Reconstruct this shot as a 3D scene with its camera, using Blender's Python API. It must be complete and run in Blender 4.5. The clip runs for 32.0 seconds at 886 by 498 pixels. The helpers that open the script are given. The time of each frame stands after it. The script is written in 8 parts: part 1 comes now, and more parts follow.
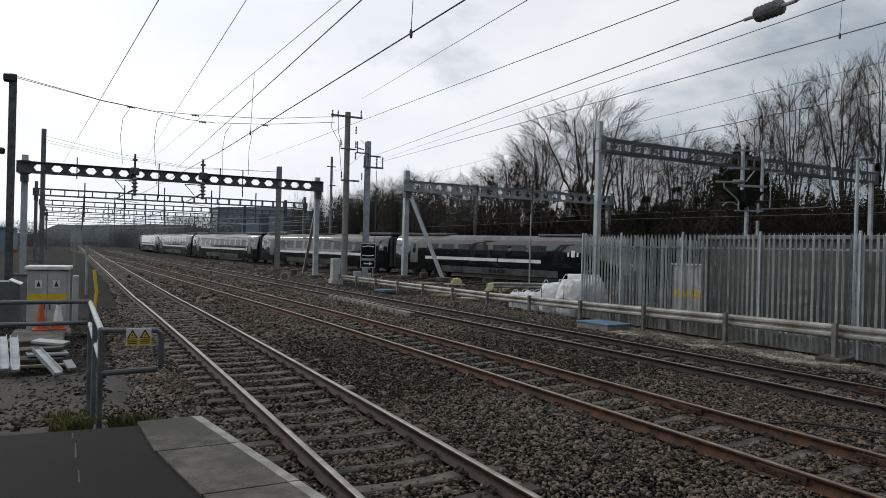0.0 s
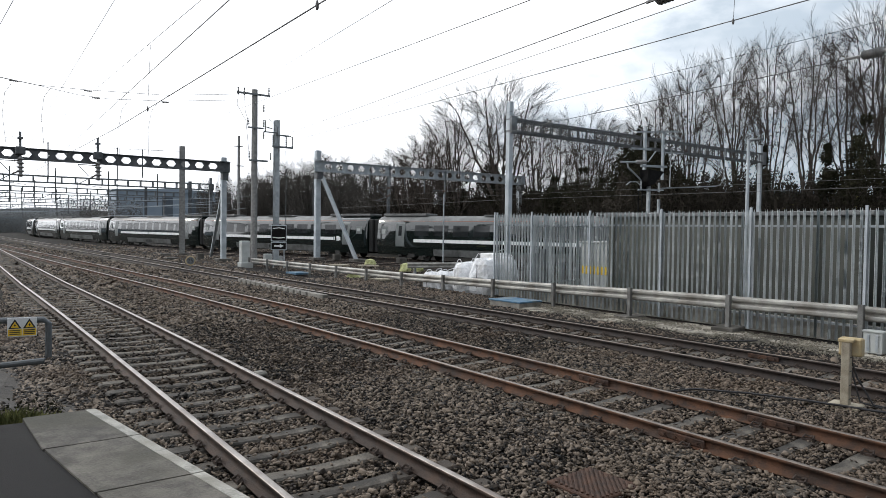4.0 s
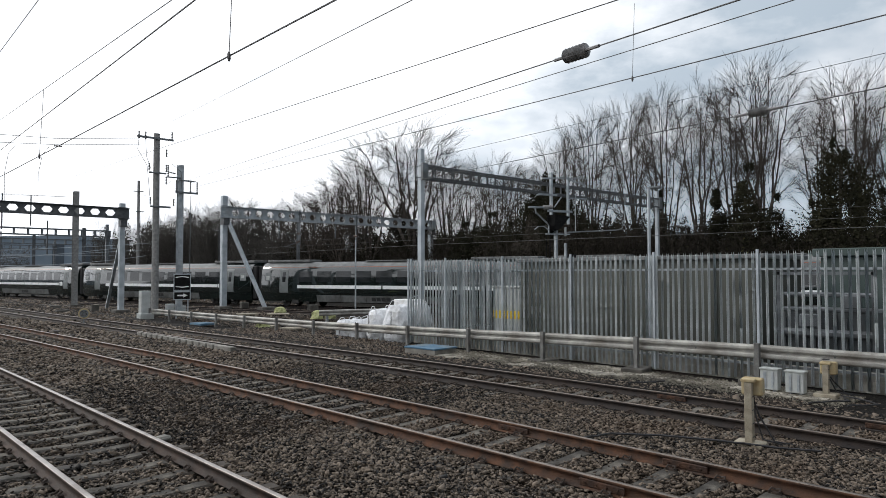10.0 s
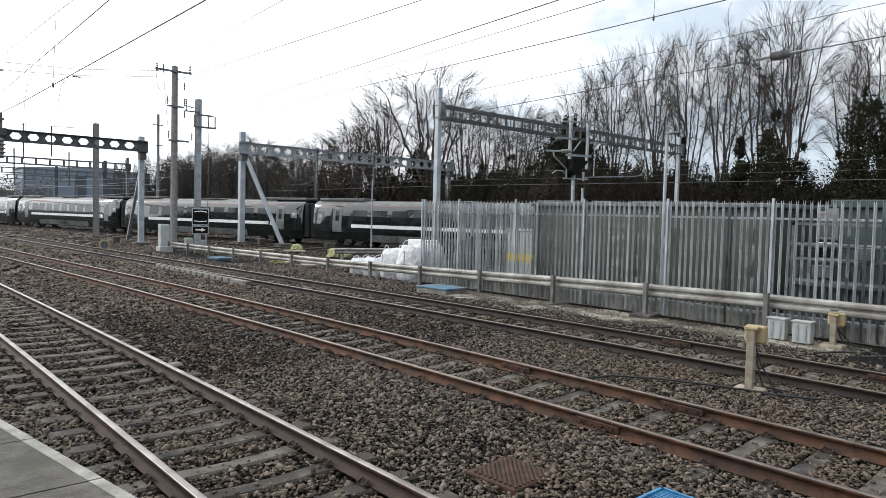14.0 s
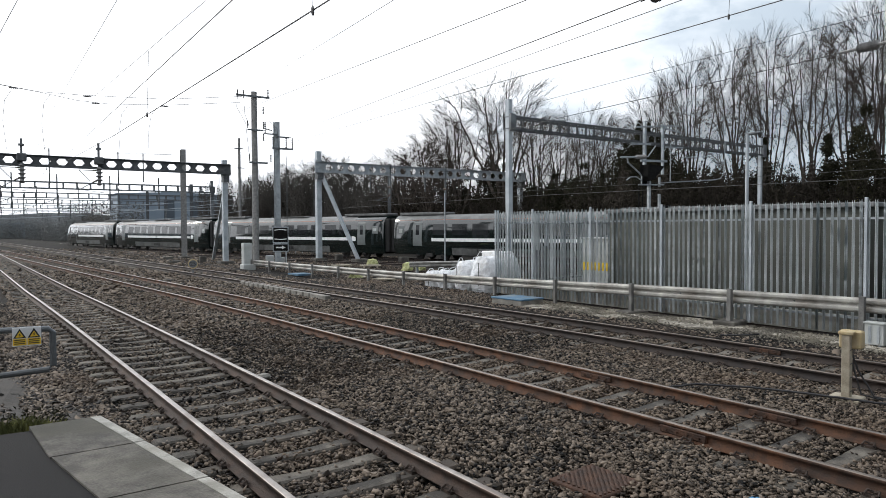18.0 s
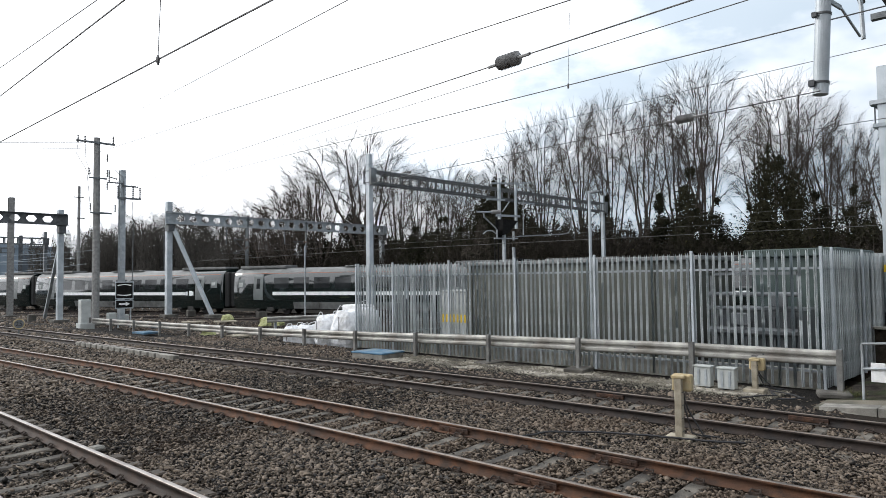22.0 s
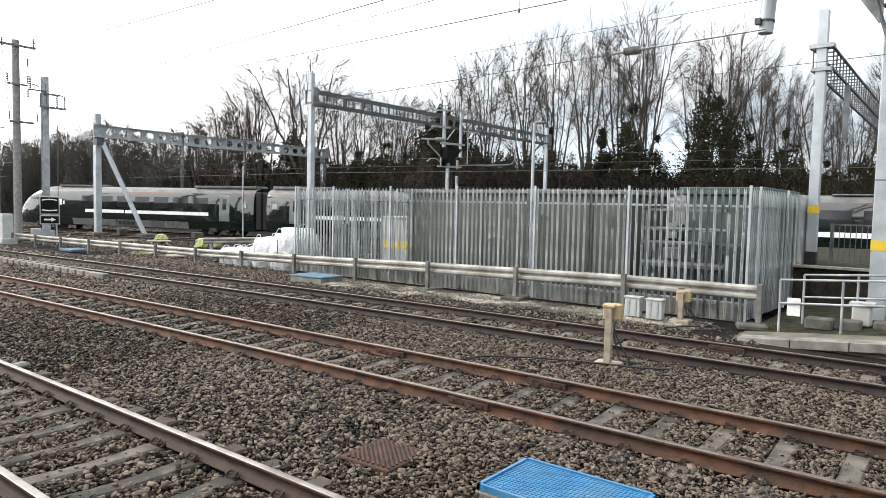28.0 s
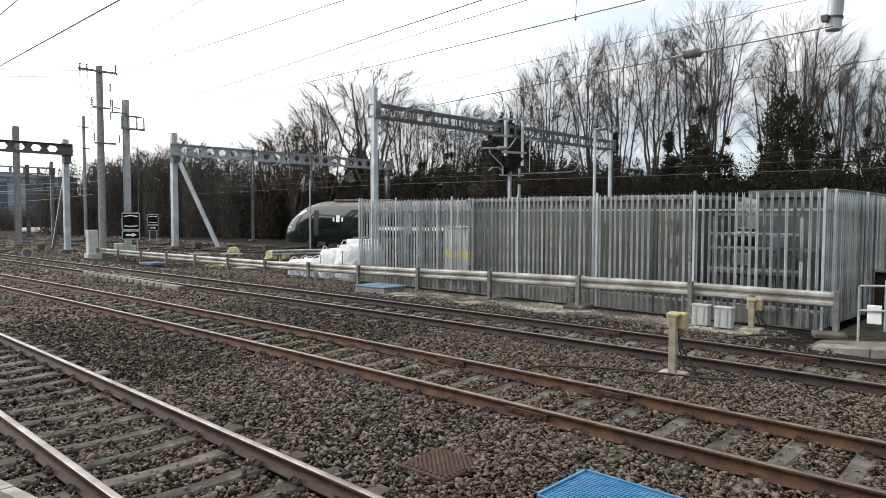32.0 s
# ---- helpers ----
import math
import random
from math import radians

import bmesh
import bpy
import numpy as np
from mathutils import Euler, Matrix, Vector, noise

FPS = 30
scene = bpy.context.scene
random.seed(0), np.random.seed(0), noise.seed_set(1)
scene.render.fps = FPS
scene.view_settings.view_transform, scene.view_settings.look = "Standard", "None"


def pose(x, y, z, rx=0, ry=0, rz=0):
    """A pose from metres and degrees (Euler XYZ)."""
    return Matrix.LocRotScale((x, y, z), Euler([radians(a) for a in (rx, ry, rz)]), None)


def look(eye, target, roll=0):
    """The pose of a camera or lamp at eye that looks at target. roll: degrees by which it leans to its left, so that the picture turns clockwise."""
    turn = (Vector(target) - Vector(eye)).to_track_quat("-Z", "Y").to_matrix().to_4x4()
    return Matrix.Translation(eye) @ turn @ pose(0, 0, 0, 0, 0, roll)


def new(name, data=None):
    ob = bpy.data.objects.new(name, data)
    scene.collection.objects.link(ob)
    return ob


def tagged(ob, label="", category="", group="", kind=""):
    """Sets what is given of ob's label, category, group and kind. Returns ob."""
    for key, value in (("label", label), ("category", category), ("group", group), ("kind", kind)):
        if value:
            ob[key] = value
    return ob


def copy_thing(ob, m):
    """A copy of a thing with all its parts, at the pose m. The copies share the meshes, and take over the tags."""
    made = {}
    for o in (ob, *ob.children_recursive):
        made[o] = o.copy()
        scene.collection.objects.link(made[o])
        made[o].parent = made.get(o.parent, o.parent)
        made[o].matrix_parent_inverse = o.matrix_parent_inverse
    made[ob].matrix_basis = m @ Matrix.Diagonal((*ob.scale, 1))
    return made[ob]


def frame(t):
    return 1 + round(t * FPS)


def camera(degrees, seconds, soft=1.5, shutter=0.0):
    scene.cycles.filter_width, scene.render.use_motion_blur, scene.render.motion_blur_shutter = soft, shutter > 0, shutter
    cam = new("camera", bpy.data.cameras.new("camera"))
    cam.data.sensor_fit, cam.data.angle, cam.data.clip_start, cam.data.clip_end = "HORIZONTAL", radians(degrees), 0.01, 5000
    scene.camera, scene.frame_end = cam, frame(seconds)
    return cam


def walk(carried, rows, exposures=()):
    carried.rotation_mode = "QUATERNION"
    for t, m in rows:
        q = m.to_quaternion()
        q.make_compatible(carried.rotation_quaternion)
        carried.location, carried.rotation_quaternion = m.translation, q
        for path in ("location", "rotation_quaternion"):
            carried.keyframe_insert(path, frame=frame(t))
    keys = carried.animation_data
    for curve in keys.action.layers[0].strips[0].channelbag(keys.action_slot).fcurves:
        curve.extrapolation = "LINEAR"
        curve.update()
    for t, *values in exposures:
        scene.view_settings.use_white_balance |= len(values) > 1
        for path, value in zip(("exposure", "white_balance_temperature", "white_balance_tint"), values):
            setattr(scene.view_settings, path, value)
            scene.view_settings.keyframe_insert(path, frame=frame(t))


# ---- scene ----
cam = camera(66.51, 32.0, 0.5)
# seconds, eye x y z, turn rx ry rz
PATH = [
    (0, -0.115, -0.025, 2.318, 89.84, -1.49, -28.24),
    (0.5, -0.139, -0.000, 2.319, 88.96, -1.83, -29.74),
    (1, -0.119, -0.001, 2.296, 88.01, -1.30, -29.52),
    (1.5, -0.096, 0.001, 2.358, 87.20, -1.17, -29.97),
    (2, -0.116, 0.014, 2.296, 87.80, -1.64, -31.21),
    (2.5, -0.085, 0.023, 2.301, 88.00, -1.49, -31.23),
    (3, -0.088, 0.013, 2.302, 89.01, -1.20, -31.65),
    (3.5, -0.062, 0.022, 2.293, 88.77, -1.10, -33.81),
    (5.5, -0.041, 0.112, 2.390, 89.10, -1.20, -42.47),
    (6, 0.061, 0.146, 2.433, 90.27, -2.12, -47.24),
    (6.5, 0.068, 0.166, 2.423, 91.32, -1.74, -49.10),
    (7, 0.099, 0.138, 2.422, 91.22, -2.19, -51.37),
    (7.5, 0.124, 0.124, 2.406, 89.74, -1.56, -53.86),
    (8, 0.130, 0.145, 2.426, 90.29, -2.34, -54.89),
    (8.5, 0.073, 0.199, 2.424, 90.69, -2.57, -54.69),
    (9, -0.015, 0.203, 2.396, 90.85, -2.16, -49.75),
    (9.5, -0.066, 0.180, 2.371, 90.08, -0.87, -46.47),
    (10, -0.062, 0.163, 2.406, 92.10, 0.12, -43.04),
    (10.5, -0.069, 0.123, 2.376, 92.65, 0.39, -38.24),
    (11, -0.064, 0.087, 2.370, 92.13, -0.50, -37.49),
    (11.5, -0.054, 0.067, 2.367, 90.70, -0.29, -35.54),
    (12, -0.068, 0.080, 2.305, 89.73, 1.27, -33.09),
    (12.5, -0.002, 0.014, 2.339, 88.34, 1.45, -31.05),
    (13, 0.035, -0.003, 2.343, 89.96, 0.21, -32.87),
    (13.5, 0.049, 0.027, 2.370, 87.04, -1.22, -41.42),
    (15.5, 0.004, 0.045, 2.324, 88.04, -1.97, -41.02),
    (16, -0.016, 0.041, 2.329, 88.26, -1.09, -40.24),
    (16.5, -0.061, 0.021, 2.325, 88.90, -0.23, -35.69),
    (17, -0.071, -0.033, 2.361, 88.96, -0.02, -33.94),
    (17.5, -0.074, -0.029, 2.361, 88.95, 0.41, -35.07),
    (18, -0.056, -0.022, 2.335, 88.19, 0.26, -35.38),
    (18.5, -0.049, 0.025, 2.333, 89.64, -0.62, -36.59),
    (19, -0.034, 0.061, 2.370, 89.51, -0.99, -36.37),
    (19.5, 0.022, 0.057, 2.281, 87.76, -0.98, -38.80),
    (20, 0.071, 0.072, 2.334, 88.90, -2.52, -49.40),
    (20.5, 0.095, 0.076, 2.336, 89.75, -3.41, -55.01),
    (21, 0.053, 0.057, 2.317, 89.12, -1.20, -52.30),
    (21.5, 0.052, -0.065, 2.324, 89.46, -1.04, -55.10),
    (22, 0.008, -0.080, 2.371, 92.52, 0.73, -46.97),
    (22.5, 0.000, -0.127, 2.365, 90.99, 0.83, -42.22),
    (23, -0.020, -0.096, 2.348, 89.81, 0.42, -45.02),
    (23.5, -0.036, -0.096, 2.337, 88.77, 0.79, -43.27),
    (24, -0.045, -0.089, 2.337, 88.09, 0.66, -42.66),
    (24.5, -0.050, -0.066, 2.352, 88.85, 1.82, -40.32),
    (26.5, 0.019, -0.096, 2.353, 87.76, -0.62, -43.35),
    (27, 0.005, -0.059, 2.302, 87.03, -1.03, -47.38),
    (27.5, 0.058, -0.061, 2.372, 85.95, -1.08, -50.35),
    (28, 0.064, -0.046, 2.328, 86.46, -1.31, -51.86),
    (28.5, 0.064, -0.044, 2.334, 87.14, -1.63, -51.44),
    (29, 0.036, -0.067, 2.355, 86.61, -0.17, -48.15),
    (29.3, 0.055, -0.074, 2.423, 83.25, -1.02, -46.00),
    (29.5, 0.026, -0.087, 2.392, 86.04, -0.95, -43.10),
    (30, 0.026, -0.141, 2.315, 88.92, -0.28, -41.09),
    (30.5, 0.046, -0.133, 2.344, 89.38, -0.63, -43.29),
    (31, 0.043, -0.130, 2.386, 89.58, -0.60, -43.70),
    (31.5, 0.058, -0.153, 2.357, 90.28, -0.27, -44.75),
    (32, 0.083, -0.166, 2.352, 87.14, -0.20, -46.41),
]
EXPOSURES = [(0.0, -2.34, 6300, 10), (1.0, -1.89, 6300, 10), (3.0, -1.59, 6300, 10), (6.0, -1.39, 6300, 10), (7.0, -1.34, 6300, 10), (8.0, -1.01, 6300, 10), (9.0, -1.27, 6300, 10), (10.0, -1.74, 6300, 10), (11.0, -2.34, 6300, 10), (12.0, -2.11, 6300, 10), (13.0, -1.64, 6300, 10), (16.0, -1.02, 6300, 10), (17.0, -1.39, 6300, 10), (18.0, -1.47, 6300, 10), (19.0, -1.21, 6300, 10), (20.0, -0.87, 6300, 10), (20.5, -1.02, 6300, 10), (21.0, -0.97, 6300, 10), (22.0, -1.24, 6300, 10), (23.0, -1.34, 6300, 10), (24.0, -1.14, 6300, 10), (27.0, -1.11, 6600, 10), (28.0, -0.66, 6600, 10), (29.0, -0.81, 6600, 10), (30.0, -0.99, 6600, 10), (31.0, -1.09, 6600, 10), (32.0, -1.11, 6600, 10)]
walk(cam, [(t, pose(x, y, z, rx, ry, rz)) for t, x, y, z, rx, ry, rz in PATH], EXPOSURES)

# ---- sky and sun ----
SUN_AZ, SUN_EL = radians(-26), radians(27)      # clockwise from +y
world = bpy.data.worlds.new("sky")
scene.world = world
world.use_nodes = True
wn, wl = world.node_tree.nodes, world.node_tree.links
wn.clear()
w_out, w_bg = wn.new("ShaderNodeOutputWorld"), wn.new("ShaderNodeBackground")
w_sky = wn.new("ShaderNodeTexSky")
w_sky.sky_type, w_sky.sun_disc = "NISHITA", False
w_sky.sun_elevation, w_sky.sun_rotation = SUN_EL, SUN_AZ
w_co, w_map = wn.new("ShaderNodeTexCoord"), wn.new("ShaderNodeMapping")
w_map.inputs["Scale"].default_value = (1.0, 1.0, 2.2)
w_map.inputs["Location"].default_value = (3.1, 0.4, 1.7)
w_noise, w_ramp = wn.new("ShaderNodeTexNoise"), wn.new("ShaderNodeValToRGB")
w_noise.inputs["Scale"].default_value, w_noise.inputs["Detail"].default_value, w_noise.inputs["Roughness"].default_value = 2.3, 8, 0.58
w_ramp.color_ramp.elements[0].position, w_ramp.color_ramp.elements[1].position = 0.27, 0.44
w_ramp.color_ramp.elements[0].color = (0.31, 0.31, 0.31, 1)
w_grain, w_gramp = wn.new("ShaderNodeTexNoise"), wn.new("ShaderNodeValToRGB")
w_grain.inputs["Scale"].default_value, w_grain.inputs["Detail"].default_value = 3.1, 6
w_gramp.color_ramp.elements[0].color, w_gramp.color_ramp.elements[1].color = (21.0, 21.5, 22.2, 1), (24.5, 24.7, 25.0, 1)
w_gramp.color_ramp.elements[0].position, w_gramp.color_ramp.elements[1].position = 0.3, 0.6
w_mix = wn.new("ShaderNodeMix")
w_mix.data_type = "RGBA"
wl.new(w_co.outputs["Generated"], w_map.inputs["Vector"])
wl.new(w_map.outputs["Vector"], w_noise.inputs["Vector"])
wl.new(w_map.outputs["Vector"], w_grain.inputs["Vector"])
w_dot, w_thin = wn.new("ShaderNodeVectorMath"), wn.new("ShaderNodeMath")
w_dot.operation, w_thin.operation = "DOT_PRODUCT", "MULTIPLY_ADD"
w_dot.inputs[1].default_value = (0.9, -0.43, 0.0)      # the cloud thins out towards this side of the sky
w_thin.inputs[1].default_value = -0.32
wl.new(w_co.outputs["Generated"], w_dot.inputs[0])
wl.new(w_dot.outputs["Value"], w_thin.inputs[0])
wl.new(w_noise.outputs["Fac"], w_thin.inputs[2])
wl.new(w_thin.outputs[0], w_ramp.inputs["Fac"])
wl.new(w_grain.outputs["Fac"], w_gramp.inputs["Fac"])
wl.new(w_ramp.outputs["Color"], w_mix.inputs["Factor"])
w_pale = wn.new("ShaderNodeMix")
w_pale.data_type = "RGBA"
w_pale.inputs["Factor"].default_value = 0.75
w_pale.inputs["B"].default_value = (12.4, 16.8, 20.6, 1)      # thin high haze over the blue
wl.new(w_sky.outputs["Color"], w_pale.inputs["A"])
wl.new(w_pale.outputs["Result"], w_mix.inputs["A"])
w_sd, w_glow, w_lit = wn.new("ShaderNodeVectorMath"), wn.new("ShaderNodeMapRange"), wn.new("ShaderNodeVectorMath")
w_sd.operation, w_lit.operation = "DOT_PRODUCT", "SCALE"
w_sd.inputs[1].default_value = (math.sin(SUN_AZ) * math.cos(SUN_EL), math.cos(SUN_AZ) * math.cos(SUN_EL), math.sin(SUN_EL))
w_glow.inputs["From Min"].default_value, w_glow.inputs["From Max"].default_value = -1.0, 1.0      # the cloud is brighter round the sun
w_glow.inputs["To Min"].default_value, w_glow.inputs["To Max"].default_value = 0.5, 2.3
wl.new(w_co.outputs["Generated"], w_sd.inputs[0])
wl.new(w_sd.outputs["Value"], w_glow.inputs["Value"])
wl.new(w_gramp.outputs["Color"], w_lit.inputs[0])
wl.new(w_glow.outputs["Result"], w_lit.inputs["Scale"])
wl.new(w_lit.outputs["Vector"], w_mix.inputs["B"])
wl.new(w_mix.outputs["Result"], w_bg.inputs["Color"])
w_bg.inputs["Strength"].default_value = 0.1
wl.new(w_bg.outputs["Background"], w_out.inputs["Surface"])
sun = new("sun", bpy.data.lights.new("sun", "SUN"))
sun.data.energy, sun.data.angle, sun.data.color = 3.1, radians(9), (1.0, 0.93, 0.82)
sun.matrix_world = look((0, 0, 60), (-60 * math.sin(SUN_AZ) / math.tan(SUN_EL), -60 * math.cos(SUN_AZ) / math.tan(SUN_EL), 0))


# ---- materials ----
def mat(name, dark, light, scale=6.0, rough=0.7, metal=0.0, bump=0.2, stain=None, stain_scale=0.8, stain_amount=0.5, fine=60.0, vary=0.0):
    """A surface in two tones with fine grain, large stains and relief; vary: tone from piece to piece."""
    m = bpy.data.materials.new(name)
    m.use_nodes = True
    n, l = m.node_tree.nodes, m.node_tree.links
    b = n["Principled BSDF"]
    b.inputs["Metallic"].default_value = metal
    co = n.new("ShaderNodeTexCoord")
    a, f = n.new("ShaderNodeTexNoise"), n.new("ShaderNodeTexNoise")
    a.inputs["Scale"].default_value, a.inputs["Detail"].default_value = scale, 6
    f.inputs["Scale"].default_value, f.inputs["Detail"].default_value = fine, 3
    l.new(co.outputs["Object"], a.inputs["Vector"])
    l.new(co.outputs["Object"], f.inputs["Vector"])
    r = n.new("ShaderNodeValToRGB")
    r.color_ramp.elements[0].color, r.color_ramp.elements[1].color = (*dark, 1), (*light, 1)
    r.color_ramp.elements[0].position, r.color_ramp.elements[1].position = 0.33, 0.67
    add = n.new("ShaderNodeMath")
    add.operation = "MULTIPLY_ADD"
    add.inputs[1].default_value = 0.4
    l.new(f.outputs["Fac"], add.inputs[0])
    sub = n.new("ShaderNodeMath")
    sub.operation = "SUBTRACT"
    sub.inputs[1].default_value = 0.2
    l.new(a.outputs["Fac"], sub.inputs[0])
    l.new(sub.outputs[0], add.inputs[2])
    tone = add.outputs[0]
    if vary:
        oi, ge, mm = n.new("ShaderNodeObjectInfo"), n.new("ShaderNodeNewGeometry"), n.new("ShaderNodeMath")
        mm.operation = "ADD"
        l.new(oi.outputs["Random"], mm.inputs[0])
        l.new(ge.outputs["Random Per Island"], mm.inputs[1])
        ma = n.new("ShaderNodeMath")
        ma.operation = "MULTIPLY_ADD"
        ma.inputs[1].default_value = vary
        l.new(mm.outputs[0], ma.inputs[0])
        mo = n.new("ShaderNodeMath")
        mo.operation = "SUBTRACT"
        mo.inputs[1].default_value = vary
        l.new(tone, mo.inputs[0])
        l.new(mo.outputs[0], ma.inputs[2])
        tone = ma.outputs[0]
    l.new(tone, r.inputs["Fac"])
    col = r.outputs["Color"]
    if stain:
        s, sr, mx = n.new("ShaderNodeTexNoise"), n.new("ShaderNodeValToRGB"), n.new("ShaderNodeMix")
        s.inputs["Scale"].default_value, s.inputs["Detail"].default_value = stain_scale, 7
        sr.color_ramp.elements[0].position, sr.color_ramp.elements[1].position = 0.48, 0.66
        sr.color_ramp.elements[1].color = (stain_amount,) * 3 + (1,)
        l.new(co.outputs["Object"], s.inputs["Vector"])
        l.new(s.outputs["Fac"], sr.inputs["Fac"])
        mx.data_type = "RGBA"
        l.new(sr.outputs["Color"], mx.inputs["Factor"])
        l.new(col, mx.inputs["A"])
        mx.inputs["B"].default_value = (*stain, 1)
        col = mx.outputs["Result"]
    l.new(col, b.inputs["Base Color"])
    rr = n.new("ShaderNodeMapRange")
    rr.inputs["To Min"].default_value, rr.inputs["To Max"].default_value = max(0.05, rough - 0.12), min(1, rough + 0.12)
    l.new(a.outputs["Fac"], rr.inputs["Value"])
    l.new(rr.outputs["Result"], b.inputs["Roughness"])
    if bump:
        bp = n.new("ShaderNodeBump")
        bp.inputs["Strength"].default_value, bp.inputs["Distance"].default_value = bump, 0.02
        l.new(f.outputs["Fac"], bp.inputs["Height"])
        l.new(bp.outputs["Normal"], b.inputs["Normal"])
    return m


M_BALLAST = mat("ballast_stone", (0.006, 0.0050, 0.0043), (0.182, 0.146, 0.113), 9, 0.65, 0, 0.3, stain=(0.11, 0.068, 0.04), stain_scale=0.45, stain_amount=0.3, fine=40, vary=0.6)
# near-black bed: shade in the gaps between stones is put into its colour
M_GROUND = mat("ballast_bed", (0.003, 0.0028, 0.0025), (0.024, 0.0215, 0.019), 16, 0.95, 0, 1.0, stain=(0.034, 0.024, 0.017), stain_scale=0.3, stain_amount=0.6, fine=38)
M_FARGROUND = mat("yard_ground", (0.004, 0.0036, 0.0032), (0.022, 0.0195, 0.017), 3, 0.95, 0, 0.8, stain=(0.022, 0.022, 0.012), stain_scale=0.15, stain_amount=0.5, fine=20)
M_DUST = mat("pale_dust", (0.14, 0.127, 0.10), (0.34, 0.31, 0.25), 2.5, 0.95, 0, 0.8, stain=(0.06, 0.055, 0.048), stain_scale=0.9, stain_amount=0.9, fine=25, vary=0.3)
M_SPILT = mat("spilt_mortar_dust", (0.21, 0.192, 0.157), (0.45, 0.42, 0.355), 5, 0.95, 0, 0.9, stain=(0.13, 0.12, 0.10), stain_scale=3, stain_amount=0.9, fine=40)
M_RAILSIDE = mat("brown_rail", (0.024, 0.015, 0.0115), (0.072, 0.044, 0.031), 5, 0.75, 0.1, 0.35, stain=(0.02, 0.016, 0.013), stain_scale=0.6, stain_amount=0.7)
M_RAILRUST = mat("rusty_rail", (0.032, 0.0165, 0.0095), (0.118, 0.052, 0.025), 5, 0.8, 0.1, 0.35, stain=(0.026, 0.019, 0.015), stain_scale=0.6, stain_amount=0.75)
M_RAILDARK = mat("grimy_rail", (0.011, 0.008, 0.007), (0.035, 0.024, 0.019), 5, 0.75, 0.1, 0.35)
M_RAILTOP = mat("polished_rail_head", (0.19, 0.165, 0.145), (0.36, 0.33, 0.30), 4, 0.34, 0.7, 0.05, stain=(0.09, 0.058, 0.042), stain_scale=1.5, stain_amount=0.6)
M_RAILTOP2 = mat("dull_rail_head", (0.12, 0.094, 0.077), (0.24, 0.195, 0.16), 4, 0.36, 0.65, 0.08)
M_SLEEPER = mat("concrete_sleeper", (0.034, 0.030, 0.025), (0.15, 0.134, 0.111), 4, 0.9, 0, 0.4, stain=(0.055, 0.04, 0.028), stain_scale=1.3, stain_amount=0.7, vary=0.25)
M_CLIP = mat("rail_clip_iron", (0.025, 0.02, 0.017), (0.07, 0.05, 0.04), 20, 0.75, 0.4, 0.2)
M_ASPHALT = mat("platform_asphalt", (0.0075, 0.0072, 0.0074), (0.0165, 0.016, 0.0163), 5, 0.75, 0, 0.4, stain=(0.017, 0.0165, 0.016), stain_scale=0.9, stain_amount=0.55, fine=150)
M_COPING = mat("platform_coping_slab", (0.052, 0.047, 0.040), (0.15, 0.138, 0.118), 7, 0.88, 0, 0.4, stain=(0.055, 0.052, 0.038), stain_scale=1.6, stain_amount=0.75, vary=0.1)
M_WHITELINE = mat("worn_white_paint", (0.20, 0.195, 0.17), (0.44, 0.425, 0.38), 6, 0.7, 0, 0.3, stain=(0.16, 0.15, 0.12), stain_scale=3, stain_amount=0.85)
M_CONCRETE = mat("weathered_concrete", (0.14, 0.134, 0.12), (0.33, 0.315, 0.28), 3, 0.9, 0, 0.4, stain=(0.075, 0.07, 0.058), stain_scale=1, stain_amount=0.7)
M_BOARD = mat("dusty_gravel_board", (0.28, 0.27, 0.235), (0.52, 0.50, 0.445), 3, 0.9, 0, 0.4, stain=(0.12, 0.115, 0.09), stain_scale=1.6, stain_amount=0.7)
M_OLDCONC = mat("grimy_concrete", (0.05, 0.047, 0.042), (0.14, 0.132, 0.116), 3, 0.9, 0, 0.4, stain=(0.04, 0.036, 0.03), stain_scale=1, stain_amount=0.7)
M_SOIL = mat("dark_soil", (0.014, 0.011, 0.009), (0.06, 0.05, 0.04), 4, 0.95, 0, 0.9, stain=(0.03, 0.045, 0.014), stain_scale=1.3, stain_amount=0.8, fine=30)
M_EARTH = mat("trodden_earth", (0.022, 0.019, 0.0165), (0.062, 0.055, 0.047), 3, 0.95, 0, 0.8, stain=(0.045, 0.04, 0.034), stain_scale=1.1, stain_amount=0.6, fine=50)
M_RAMP = mat("dull_platform_concrete", (0.08, 0.07, 0.052), (0.18, 0.16, 0.122), 2, 0.9, 0, 0.4, stain=(0.035, 0.04, 0.028), stain_scale=1.1, stain_amount=0.7)
M_GALV = mat("galvanised_steel", (0.26, 0.29, 0.31), (0.44, 0.47, 0.49), 4, 0.5, 0.4, 0.08, stain=(0.20, 0.21, 0.21), stain_scale=1.2, stain_amount=0.6, vary=0.1)
M_GALVD = mat("dull_galvanised_steel", (0.10, 0.11, 0.118), (0.20, 0.215, 0.225), 4, 0.55, 0.4, 0.1, stain=(0.07, 0.07, 0.068), stain_scale=0.8, stain_amount=0.6)
M_MAST = mat("galvanised_mast", (0.33, 0.37, 0.40), (0.50, 0.54, 0.57), 2, 0.5, 0.25, 0.06, stain=(0.28, 0.30, 0.31), stain_scale=0.7, stain_amount=0.5)
M_DARKSTEEL = mat("dark_steel", (0.055, 0.06, 0.065), (0.13, 0.135, 0.14), 4, 0.6, 0.4, 0.1)
